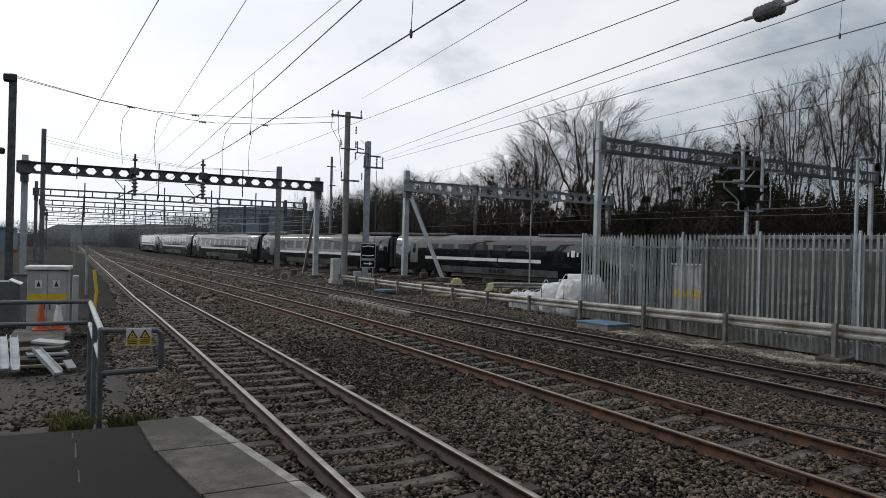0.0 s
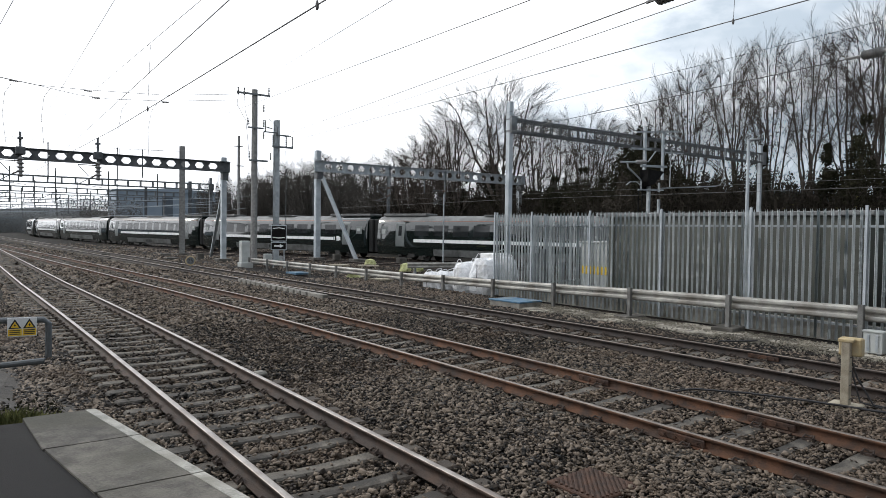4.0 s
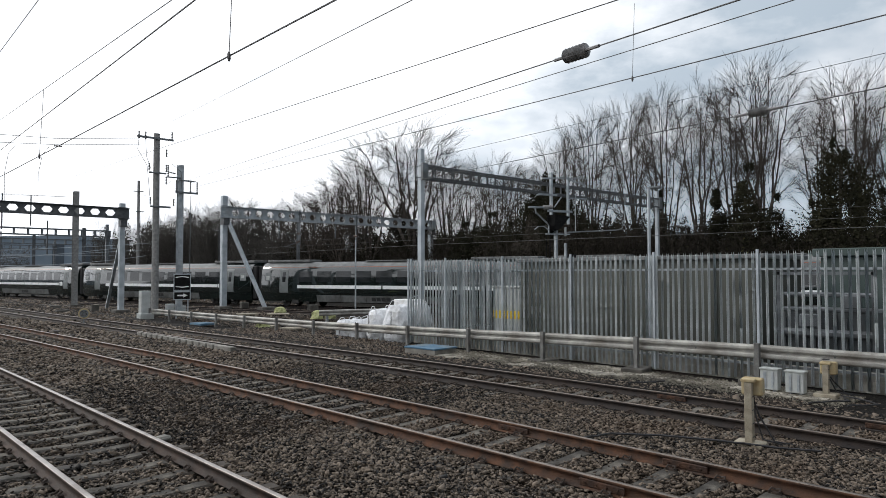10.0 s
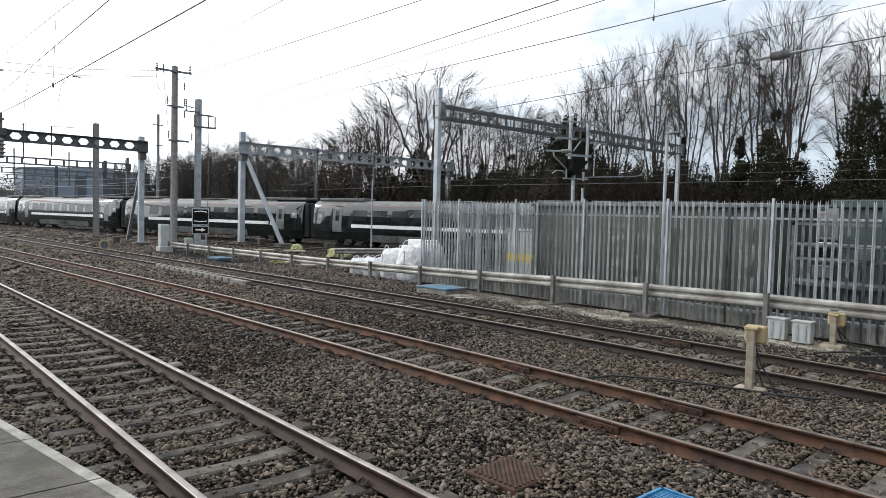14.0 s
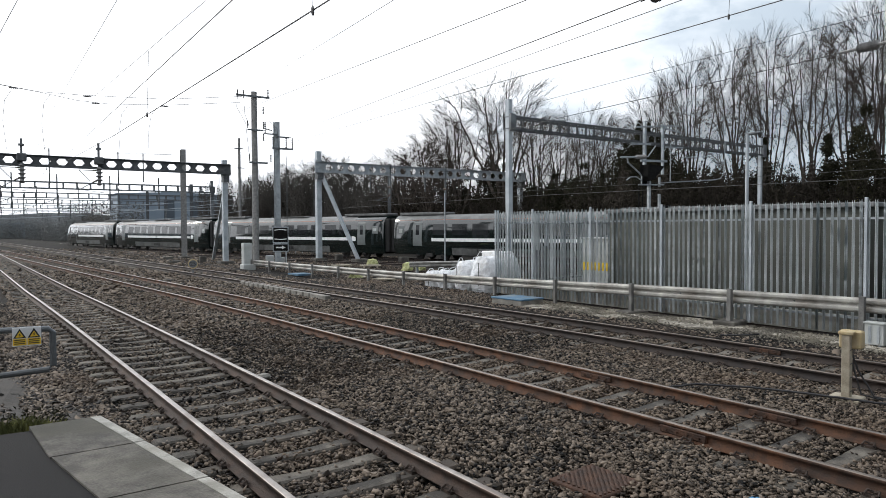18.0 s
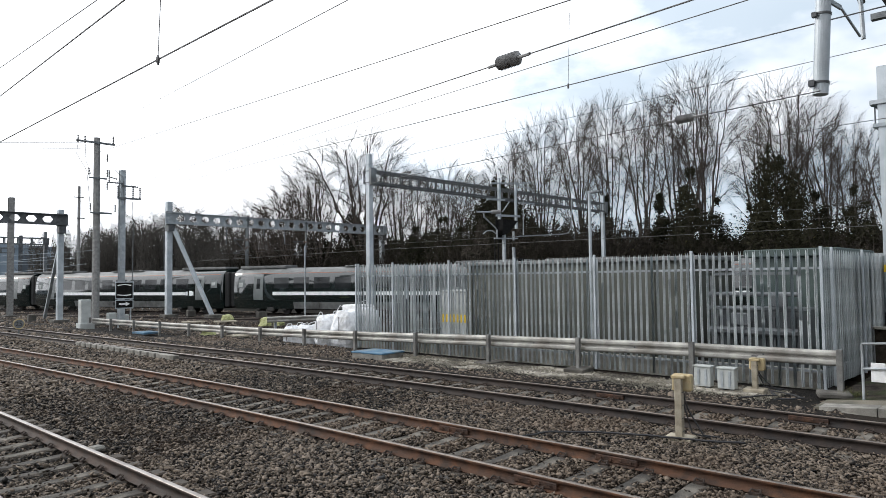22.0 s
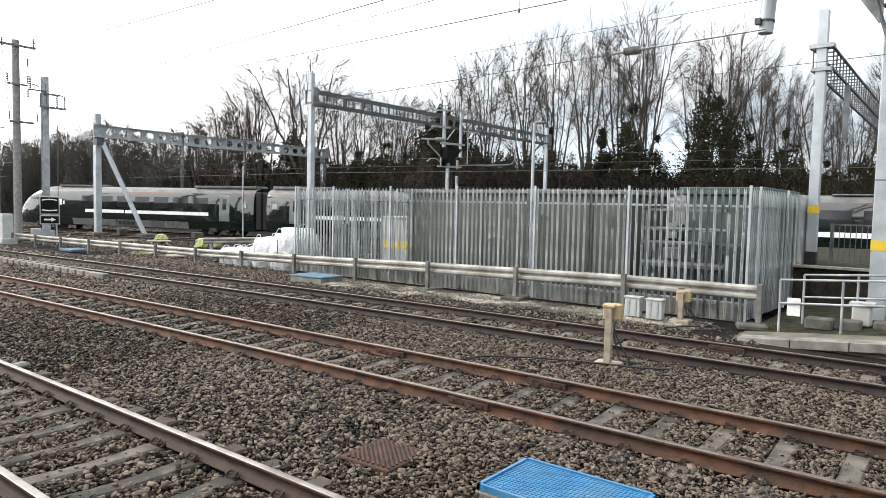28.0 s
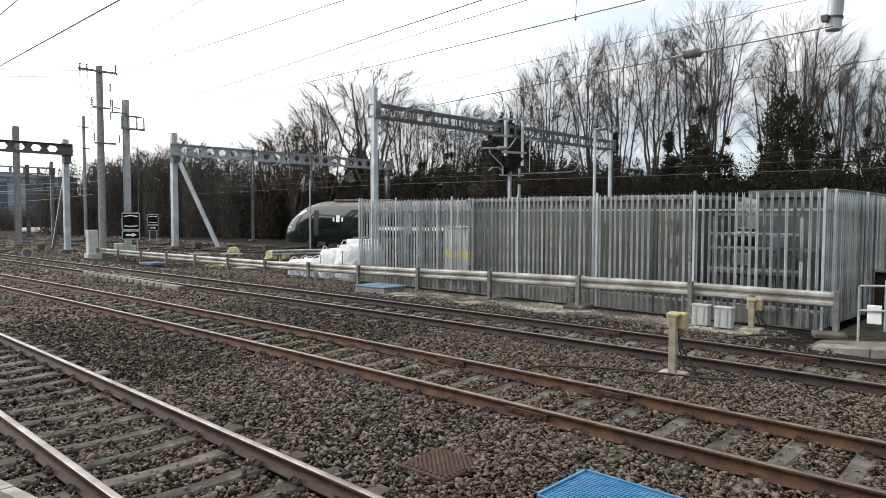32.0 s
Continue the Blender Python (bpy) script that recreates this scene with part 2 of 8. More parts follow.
M_WOODPOLE = mat("grey_pole", (0.15, 0.15, 0.146), (0.27, 0.268, 0.26), 5, 0.8, 0.0, 0.2, fine=30)
M_WIRE = mat("conductor_wire", (0.09, 0.09, 0.09), (0.17, 0.165, 0.16), 10, 0.6, 0.5, 0)
M_INSUL = mat("grey_insulator", (0.14, 0.14, 0.138), (0.27, 0.265, 0.26), 10, 0.35, 0, 0.05)
M_BROWNINS = mat("brown_insulator", (0.05, 0.03, 0.022), (0.11, 0.07, 0.05), 10, 0.3, 0, 0.05)
M_PALE = mat("palisade_steel", (0.38, 0.41, 0.42), (0.60, 0.635, 0.645), 3, 0.5, 0.1, 0.06, stain=(0.22, 0.23, 0.23), stain_scale=1.5, stain_amount=0.35, vary=0.05)
M_ARMCO = mat("barrier_rail", (0.22, 0.215, 0.20), (0.44, 0.43, 0.395), 3, 0.5, 0.15, 0.08, stain=(0.12, 0.10, 0.08), stain_scale=1.2, stain_amount=0.75)
M_HUT = mat("grey_green_cladding", (0.062, 0.065, 0.055), (0.088, 0.092, 0.077), 1.5, 0.7, 0.0, 0.08, stain=(0.10, 0.104, 0.09), stain_scale=0.5, stain_amount=0.4)
M_HUTDARK = mat("dark_green_cladding", (0.035, 0.055, 0.05), (0.06, 0.085, 0.08), 2, 0.6, 0.0, 0.08)
M_CABGREY = mat("grey_cabinet_paint", (0.36, 0.38, 0.37), (0.48, 0.50, 0.49), 3, 0.6, 0.0, 0.06, stain=(0.27, 0.28, 0.26), stain_scale=1.6, stain_amount=0.6)
M_CABDARK = mat("dark_grey_cabinet", (0.085, 0.097, 0.10), (0.125, 0.138, 0.14), 3, 0.6, 0.0, 0.06)
M_SCREEN = mat("blue_grey_screen", (0.10, 0.125, 0.135), (0.15, 0.175, 0.185), 2, 0.6, 0.1, 0.06, stain=(0.07, 0.08, 0.082), stain_scale=0.9, stain_amount=0.6)
M_POST = mat("weathered_barrier_post", (0.10, 0.10, 0.096), (0.21, 0.21, 0.20), 4, 0.6, 0.2, 0.1, stain=(0.07, 0.06, 0.05), stain_scale=1.5, stain_amount=0.7)
M_YELLOW = mat("yellow_paint", (0.62, 0.43, 0.02), (0.80, 0.58, 0.03), 6, 0.6, 0, 0.1, stain=(0.45, 0.32, 0.05), stain_scale=3, stain_amount=0.5)
M_OCHRE = mat("faded_orange_box", (0.34, 0.26, 0.13), (0.47, 0.38, 0.22), 8, 0.7, 0, 0.2, stain=(0.28, 0.25, 0.18), stain_scale=4, stain_amount=0.6)
M_ORANGE = mat("orange_plastic", (0.42, 0.075, 0.03), (0.55, 0.11, 0.045), 6, 0.5, 0, 0.05)
M_WHITE = mat("white_plastic", (0.70, 0.71, 0.72), (0.84, 0.84, 0.84), 5, 0.6, 0, 0.1, stain=(0.5, 0.49, 0.46), stain_scale=4, stain_amount=0.5)
M_BAG = mat("white_woven_sack", (0.58, 0.60, 0.63), (0.82, 0.83, 0.85), 8, 0.75, 0, 0.5, stain=(0.36, 0.35, 0.33), stain_scale=3, stain_amount=0.5, fine=90)
M_BLACK = mat("black_plastic", (0.012, 0.012, 0.013), (0.03, 0.03, 0.032), 6, 0.6, 0, 0.05)
M_MATT = mat("matt_black_paint", (0.006, 0.006, 0.006), (0.014, 0.014, 0.014), 6, 0.95, 0, 0.1)
M_MATT.node_tree.nodes["Principled BSDF"].inputs["Specular IOR Level"].default_value = 0.1
M_BLUE = mat("blue_grating", (0.025, 0.135, 0.29), (0.036, 0.215, 0.42), 5, 0.55, 0, 0.1, stain=(0.11, 0.22, 0.32), stain_scale=2, stain_amount=0.5)
M_BLUEWORN = mat("faded_blue_cover", (0.04, 0.11, 0.185), (0.09, 0.18, 0.265), 4, 0.7, 0, 0.2, stain=(0.14, 0.16, 0.16), stain_scale=2, stain_amount=0.75)
M_IRON = mat("rusty_cast_iron", (0.030, 0.016, 0.0105), (0.085, 0.042, 0.025), 8, 0.85, 0.1, 0.4)
M_GRASS = mat("rough_grass", (0.055, 0.06, 0.014), (0.17, 0.168, 0.05), 8, 0.9, 0, 0, vary=0.3)
M_BARK = mat("bare_bark", (0.036, 0.029, 0.024), (0.125, 0.103, 0.087), 3, 0.95, 0, 0.3)
M_IVY = mat("ivy_leaves", (0.012, 0.0125, 0.0075), (0.034, 0.033, 0.019), 2, 0.85, 0, 0, vary=0.2)
M_SCRUB = mat("bare_scrub", (0.020, 0.0175, 0.0145), (0.062, 0.053, 0.043), 2, 0.95, 0, 0, vary=0.2)
# scrub and bark for the far bearings, haze painted in as a lighter tone
M_SCRUBHAZE = mat("haze_tinted_scrub", (0.045, 0.041, 0.036), (0.12, 0.11, 0.097), 2, 0.95, 0, 0, vary=0.2)
M_BARKHAZE = mat("haze_tinted_bark", (0.06, 0.054, 0.048), (0.15, 0.138, 0.124), 3, 0.95, 0, 0.3)
M_BUSHLIT = mat("yellowish_scrub", (0.07, 0.065, 0.02), (0.16, 0.14, 0.05), 2, 0.95, 0, 0, vary=0.3)
M_SHED = mat("blue_grey_cladding", (0.19, 0.24, 0.29), (0.25, 0.30, 0.35), 0.2, 0.6, 0.1, 0.05)
M_SHEDDARK = mat("shed_dark_panel", (0.06, 0.075, 0.095), (0.085, 0.105, 0.125), 0.3, 0.6, 0.1, 0.05)
M_BRICK = mat("dull_brick", (0.13, 0.09, 0.07), (0.22, 0.16, 0.13), 4, 0.9, 0, 0.3)
M_TRAIN = mat("dark_green_coach_paint", (0.0035, 0.008, 0.0075), (0.006, 0.012, 0.011), 1.2, 0.3, 0.0, 0.0, stain=(0.009, 0.013, 0.012), stain_scale=0.5, stain_amount=0.5)
M_TRAIN.node_tree.nodes["Principled BSDF"].inputs["IOR"].default_value = 1.15
M_TRAIN.node_tree.nodes["Principled BSDF"].inputs["Coat IOR"].default_value = 1.8
M_TRAIN.node_tree.nodes["Principled BSDF"].inputs["Coat Weight"].default_value = 1.0
M_TRAIN.node_tree.nodes["Principled BSDF"].inputs["Coat Roughness"].default_value = 0.06
# distant trees lightened: aerial haze is put into the colour
M_HAZE = mat("haze_tinted_distant_trees", (0.26, 0.28, 0.29), (0.36, 0.375, 0.385), 0.05, 0.95, 0, 0)
# far scrub greyed and lightened in colour to stand in for haze
M_HAZETREE = mat("haze_tinted_far_scrub", (0.13, 0.136, 0.134), (0.23, 0.236, 0.232), 0.3, 0.95, 0, 0, vary=0.3)
M_TROOF = mat("grey_coach_roof", (0.10, 0.104, 0.103), (0.18, 0.184, 0.182), 2, 0.5, 0.1, 0.1, stain=(0.07, 0.068, 0.066), stain_scale=0.6, stain_amount=0.6)
M_TSKIRT = mat("grimy_underframe", (0.012, 0.012, 0.0115), (0.035, 0.034, 0.032), 3, 0.7, 0.1, 0.2)
M_TPANEL = mat("grey_skirt_panel", (0.10, 0.105, 0.103), (0.17, 0.175, 0.172), 3, 0.5, 0.0, 0.1, stain=(0.035, 0.033, 0.03), stain_scale=1.0, stain_amount=0.6)
M_TSTRIPE = mat("silver_white_stripe", (0.78, 0.80, 0.80), (0.9, 0.9, 0.9), 3, 0.3, 0.0, 0)
M_TDOOR = mat("grey_green_door", (0.12, 0.135, 0.135), (0.17, 0.185, 0.185), 2, 0.4, 0.0, 0)
M_TGLASS = mat("dark_coach_glass", (0.012, 0.014, 0.015), (0.022, 0.025, 0.027), 1, 0.06, 0.0, 0)
M_TGLASS.node_tree.nodes["Principled BSDF"].inputs["IOR"].default_value = 1.48
M_RUBBER = mat("black_rubber", (0.008, 0.008, 0.008), (0.02, 0.02, 0.02), 8, 0.8, 0, 0.1)
M_CANTRAIL = mat("orange_line", (0.28, 0.07, 0.03), (0.36, 0.10, 0.04), 8, 0.5, 0, 0)
M_SIGNYEL = mat("warning_yellow", (0.78, 0.50, 0.03), (0.88, 0.60, 0.05), 10, 0.5, 0, 0)
M_LIME = mat("lime_band", (0.5, 0.72, 0.03), (0.6, 0.8, 0.05), 10, 0.5, 0, 0)
M_RED = mat("red_plastic", (0.45, 0.03, 0.03), (0.6, 0.05, 0.04), 6, 0.5, 0, 0.05)
M_SACKYEL = mat("yellow_green_sack", (0.25, 0.26, 0.09), (0.44, 0.45, 0.24), 8, 0.8, 0, 0.4)
M_TIMBER = mat("pale_timber", (0.22, 0.19, 0.14), (0.40, 0.36, 0.28), 5, 0.85, 0, 0.3)

M_ASPHALT.node_tree.nodes["Principled BSDF"].inputs["Specular IOR Level"].default_value = 0.12
M_BALLAST.node_tree.nodes["Principled BSDF"].inputs["Specular IOR Level"].default_value = 0.22
for m in (M_GROUND, M_FARGROUND, M_SOIL, M_SCRUB, M_IVY):
    m.node_tree.nodes["Principled BSDF"].inputs["Specular IOR Level"].default_value = 0.12      # dusty, no sheen


# ---- building blocks ----
def bm_box(bm, c, s, rz=0.0, bevel=0.0, m=None):
    """A box of size s centred on c, turned by rz degrees about its own upright, or by the matrix m."""
    r = bmesh.ops.create_cube(bm, size=1)
    v = r["verts"]
    mm = m if m is not None else pose(c[0], c[1], c[2], 0, 0, rz)
    bmesh.ops.transform(bm, matrix=mm @ Matrix.Diagonal((s[0], s[1], s[2], 1)), verts=v)
    if bevel:
        e = list({e for q in v for e in q.link_edges})
        bmesh.ops.bevel(bm, geom=e, offset=bevel, segments=1, affect="EDGES")
    return bm


def bm_tube(bm, pts, r, sides=8, caps=True, r_end=None):
    """A round bar along points, tapering from r to r_end."""
    pts = [Vector(p) for p in pts]
    rings, n = [], len(pts)
    ref = Vector((0.31, 0.17, 0.94)).normalized()
    for i, p in enumerate(pts):
        d = (pts[min(i + 1, n - 1)] - pts[max(i - 1, 0)]).normalized()
        q = ref if abs(d.dot(ref)) < 0.9 else Vector((1, 0, 0))
        u = d.cross(q).normalized()
        w = d.cross(u)
        rr = r if r_end is None else r + (r_end - r) * i / max(1, n - 1)
        rings.append([bm.verts.new(p + (u * math.cos(2 * math.pi * k / sides) + w * math.sin(2 * math.pi * k / sides)) * rr) for k in range(sides)])
    for a, b in zip(rings, rings[1:]):
        for k in range(sides):
            bm.faces.new((a[k], a[(k + 1) % sides], b[(k + 1) % sides], b[k]))
    if caps:
        bm.faces.new(rings[0][::-1])
        bm.faces.new(rings[-1])
    return bm


def bm_bar(bm, a, b, w, h):
    """A square bar from a to b."""
    a, b = Vector(a), Vector(b)
    d = b - a
    m = Matrix.Translation((a + b) / 2) @ d.to_track_quat("X", "Z").to_matrix().to_4x4()
    return bm_box(bm, None, (d.length, w, h), m=m)


def bm_prism(bm, outline, lo, hi, axis="z"):
    """An outline in two coordinates, drawn out from lo to hi along an axis."""
    def at(p, q):
        return {"z": (p[0], p[1], q), "y": (p[0], q, p[1]), "x": (q, p[0], p[1])}[axis]
    a = [bm.verts.new(at(p, lo)) for p in outline]
    b = [bm.verts.new(at(p, hi)) for p in outline]
    n = len(outline)
    bm.faces.new(a[::-1])
    bm.faces.new(b)
    for i in range(n):
        bm.faces.new((a[i], a[(i + 1) % n], b[(i + 1) % n], b[i]))
    return bm


def lathe(bm, c, profile, sides=16, m=None):
    """A turned body about the upright through c; profile: (radius, height)."""
    rings = []
    for r, z in profile:
        ring = []
        for k in range(sides):
            p = Vector((r * math.cos(2 * math.pi * k / sides), r * math.sin(2 * math.pi * k / sides), z))
            ring.append(bm.verts.new((m @ p) if m is not None else p + Vector(c)))
        rings.append(ring)
    for a, b in zip(rings, rings[1:]):
        for k in range(sides):
            bm.faces.new((a[k], a[(k + 1) % sides], b[(k + 1) % sides], b[k]))
    bm.faces.new(rings[0][::-1])
    bm.faces.new(rings[-1])
    return bm


def mesh_of(name, bm, material, smooth=False):
    bmesh.ops.recalc_face_normals(bm, faces=bm.faces)
    me = bpy.data.meshes.new(name)
    bm.to_mesh(me)
    bm.free()
    for k in (material if isinstance(material, (list, tuple)) else [material]):
        me.materials.append(k)
    if smooth:
        me.shade_smooth()
    return me


def part(name, bm, material, parent, label="", smooth=False):
    """One mesh as a part of a thing or of a part."""
    ob = new(name, mesh_of(name, bm, material, smooth))
    ob.parent = parent
    return tagged(ob, label)


def parts(name, bm, material, parent, label="", smooth=False):
    """Each separate body of the mesh as a part of its own."""
    todo, out = set(bm.verts), []
    for v0 in list(bm.verts):
        if v0 not in todo:
            continue
        todo.discard(v0)
        body, edge = [v0], [v0]
        while edge:
            for e in edge.pop().link_edges:
                for q in e.verts:
                    if q in todo:
                        todo.discard(q)
                        body.append(q)
                        edge.append(q)
        one = bmesh.new()
        twin = {v: one.verts.new(v.co) for v in body}
        for f in {f for v in body for f in v.link_faces}:
            one.faces.new([twin[v] for v in f.verts])
        out.append(part(name, one, material, parent, label, smooth))
    bm.free()
    return out


def piece(name, me, parent, m):
    """One of many alike pieces on shared mesh data."""
    ob = new(name, me)
    ob.parent = parent
    ob.matrix_basis = m
    return ob


def thing(name, x, y, z, label, category, group="", kind="", rz=0.0):
    ob = new(name)
    ob.empty_display_size = 0.2
    ob.matrix_basis = pose(x, y, z, 0, 0, rz)
    return tagged(ob, label, category, group, kind)


def solid(name, bm, material, label, category="", group="", kind="", smooth=False):
    return tagged(new(name, mesh_of(name, bm, material, smooth)), label, category, group, kind)


def raw_mesh(name, verts, faces, material):
    """A large mesh from arrays: verts (n, 3), faces (m, 3 or 4)."""
    me = bpy.data.meshes.new(name)
    k = faces.shape[1]
    me.vertices.add(len(verts))
    me.vertices.foreach_set("co", np.ascontiguousarray(verts, dtype=np.float32).ravel())
    me.loops.add(faces.size)
    me.loops.foreach_set("vertex_index", np.ascontiguousarray(faces, dtype=np.int32).ravel())
    me.polygons.add(len(faces))
    me.polygons.foreach_set("loop_start", np.arange(0, faces.size, k, dtype=np.int32))
    me.update(calc_edges=True)
    me.validate()
    me.materials.append(material)
    return me


# ---- ground, tracks and platforms ----
def line1(y):
    return 2.98 - 0.00042 * y * y if y < 30 else 2.602 - 0.0125 * (y - 30)


def line2(y):
    return 7.57 - 0.00116 * y * y if y < 25 else 6.845 - 0.062 * (y - 25)


def line3(y):
    return 11.92 - 0.0013 * max(y, 0) ** 2 if y < 20 else 11.4 - 0.05 * (y - 20)


STEP = 0.5
CURVE_S = [-330 + STEP * i for i in range(int(500 / STEP) + 1)]


def train_line():
    """The curve on which the train runs: places by the metres along it."""
    kappa = [0.006 / ((1 + math.exp(-(s + 130) / 3)) * (1 + math.exp((s + 92) / 3))) + 0.0031 / ((1 + math.exp(-(s + 71.3) / 5)) * (1 + math.exp((s - 10.2) / 5))) - 0.0052 / ((1 + math.exp(-(s - 22) / 4)) * (1 + math.exp((s - 74) / 4))) for s in CURVE_S]
    turn, x, y, out = 0.059 - 0.228, 0.0, 0.0, []
    for k in kappa:
        out.append((x, y, turn))
        turn += k * STEP
        x += math.sin(turn) * STEP
        y -= math.cos(turn) * STEP
    zero = CURVE_S.index(0)
    ox, oy = 26.30 - out[zero][0], 61.37 - out[zero][1]
    return [(a + ox, b + oy, c) for a, b, c in out]


CURVE = train_line()
TRAIN_Z = -0.24


def on_curve(s):
    f = (s - CURVE_S[0]) / STEP
    i = max(0, min(len(CURVE) - 2, int(f)))
    k = f - i
    return tuple(a + (b - a) * k for a, b in zip(CURVE[i], CURVE[i + 1]))


def ground_z(x, y):
    """The level of the ground away from the track beds."""
    if x < 1.4:
        return -0.2
    if x > 19:
        return -0.44
    if x > 13.4:
        return -0.1 - 0.2 * min(1.0, max(0.0, (y - 16) / 9)) - (0.34 - 0.2 * min(1.0, max(0.0, (y - 16) / 9))) * max(0.0, (x - 16.8) / 2.2)
    return -0.2 + 0.1 * max(0.0, (x - 12.9) / 0.5)


bm = bmesh.new()
gx = [-1500, -400, -100, -30, -10, -4, 0, 1.4, 4, 7, 10, 12.9, 13.4, 15, 16.8, 19, 24, 34, 50, 80, 140, 400, 1500]
gy = [-1500, -300, -60, -20, -8, 0, 8, 16, 24, 34, 46, 60, 80, 110, 160, 260, 500, 1500]
grid = [[bm.verts.new((x, y, ground_z(x, y) - 0.03)) for x in gx] for y in gy]
for j in range(len(gy) - 1):
    for i in range(len(gx) - 1):
        f = bm.faces.new((grid[j][i], grid[j][i + 1], grid[j + 1][i + 1], grid[j + 1][i]))
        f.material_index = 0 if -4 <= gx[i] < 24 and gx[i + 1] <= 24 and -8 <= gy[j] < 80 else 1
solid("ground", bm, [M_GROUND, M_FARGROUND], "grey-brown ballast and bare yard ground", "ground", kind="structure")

RAIL_OUT = [(-0.075, -0.16), (0.075, -0.16), (0.075, -0.148), (0.011, -0.125), (0.011, -0.045), (0.036, -0.033), (0.036, -0.004), (0.028, 0.0), (-0.028, 0.0), (-0.036, -0.004), (-0.036, -0.033), (-0.011, -0.045), (-0.011, -0.125), (-0.075, -0.148)]


def rail_mesh(name, pts, top, side):
    """A rail with foot, web and head along points (x, y, z, turn)."""
    v, f = [], []
    n = len(RAIL_OUT)
    for x, y, z, a in pts:
        for u, w in RAIL_OUT:
            v.append((x + u * math.cos(a), y + u * math.sin(a), z + w))
    mats = []
    for i in range(len(pts) - 1):
        for k in range(n):
            f.append((i * n + k, i * n + (k + 1) % n, (i + 1) * n + (k + 1) % n, (i + 1) * n + k))
            mats.append(1 if k in (6, 7, 8) else 0)
    me = raw_mesh(name, np.array(v), np.array(f), side)
    me.materials.append(top)
    me.polygons.foreach_set("material_index", np.array(mats, dtype=np.int32))
    me.update()
    return me


def sleeper_mesh():
    """A concrete sleeper, waisted and dipped in its middle, with its two rail seats."""
    bm = bmesh.new()
    xs = [-1.25, -1.21, -0.95, -0.52, -0.25, 0, 0.25, 0.52, 0.95, 1.21, 1.25]
    hi = [-0.03, 0, 0, 0.0, -0.010, -0.014, -0.010, 0.0, 0, 0, -0.03]
    hw = [0.115, 0.125, 0.125, 0.12, 0.11, 0.108, 0.11, 0.12, 0.125, 0.125, 0.115]
    rows = []
    for x, h, w in zip(xs, hi, hw):
        rows.append([bm.verts.new(p) for p in ((x, -w - 0.02, -0.2), (x, -w, h - 0.02), (x, -w + 0.025, h), (x, w - 0.025, h), (x, w, h - 0.02), (x, w + 0.02, -0.2))])
    for a, b in zip(rows, rows[1:]):
        for k in range(5):
            bm.faces.new((a[k], a[k + 1], b[k + 1], b[k]))
    bm.faces.new(rows[0])
    bm.faces.new(rows[-1][::-1])
    return mesh_of("sleeper", bm, M_SLEEPER)


def clip_mesh():
    """The two sprung clips and the pad that hold one rail to its sleeper."""
    bm = bmesh.new()
    for sx in (-1, 1):
        bm_box(bm, (sx * 0.10, 0, 0.012), (0.05, 0.15, 0.03))
        bm_tube(bm, [(sx * 0.13, -0.06, 0.03), (sx * 0.085, -0.05, 0.06), (sx * 0.07, 0, 0.045), (sx * 0.085, 0.05, 0.06), (sx * 0.13, 0.06, 0.03)], 0.014, 5)
    return mesh_of("rail_clip", bm, M_CLIP)


SLEEPER, CLIP = sleeper_mesh(), clip_mesh()


def lay_track(name, line, y0, y1, near0, near1, top, side, label, phase=0.0, spacing=0.65):
    tr = tagged(new(name), label, "railway track", kind="structure")
    ys = np.concatenate([np.arange(y0, 40, 1.0), np.arange(40, y1 + 0.1, 4.0)])
    ang = lambda y: math.atan2(-(line(y + 0.1) - line(y - 0.1)), 0.2)
    for sx in (-0.7525, 0.7525):
        me = rail_mesh("rail", [(line(y) + sx, y, 0, ang(y)) for y in ys], top, side)
        piece("rail", me, tr, Matrix.Identity(4))
    y, far_v, far_f = y0 + phase, [], []
    rnd = random.Random(name)
    while y < y1:
        a = math.degrees(ang(y))
        if near0 <= y <= near1:
            piece("sleeper", SLEEPER, tr, pose(line(y), y, -0.165, rnd.uniform(-.4, .4), rnd.uniform(-.3, .3), a + rnd.uniform(-.6, .6)))
            if y < 22:
                for sx in (-0.7525, 0.7525):
                    piece("rail_clip", CLIP, tr, pose(line(y) + sx, y, -0.165, 0, 0, a))
        else:
            k = len(far_v)
            c = line(y)
            far_v += [(c - 1.25, y - .12, -.17), (c + 1.25, y - .12, -.17), (c + 1.25, y + .12, -.17), (c - 1.25, y + .12, -.17), (c - 1.25, y - .13, -.3), (c + 1.25, y - .13, -.3), (c + 1.25, y + .13, -.3), (c - 1.25, y + .13, -.3)]
            far_f += [(k, k + 1, k + 2, k + 3), (k + 4, k + 5, k + 1, k), (k + 2, k + 6, k + 7, k + 3), (k + 5, k + 6, k + 2, k + 1), (k + 3, k + 7, k + 4, k)]
        y += spacing
    if far_v:
        ob = new("far_sleepers", raw_mesh("far_sleepers", np.array(far_v), np.array(far_f), M_SLEEPER))
        ob.parent = tr
        tagged(ob, kind="stuff")
    return tr


lay_track("track_1", line1, -12, 220, -3, 42, M_RAILTOP, M_RAILSIDE, "running line with polished steel rails on concrete sleepers", 0.2)
lay_track("track_2", line2, -12, 150, -3, 42, M_RAILTOP2, M_RAILRUST, "little-used line with brown rusty rails on concrete sleepers", 0.4)
lay_track("track_3", line3, -12, 150, -3, 42, M_RAILTOP2, M_RAILDARK, "line beside the crash barrier with dull rails on concrete sleepers", 0.1)

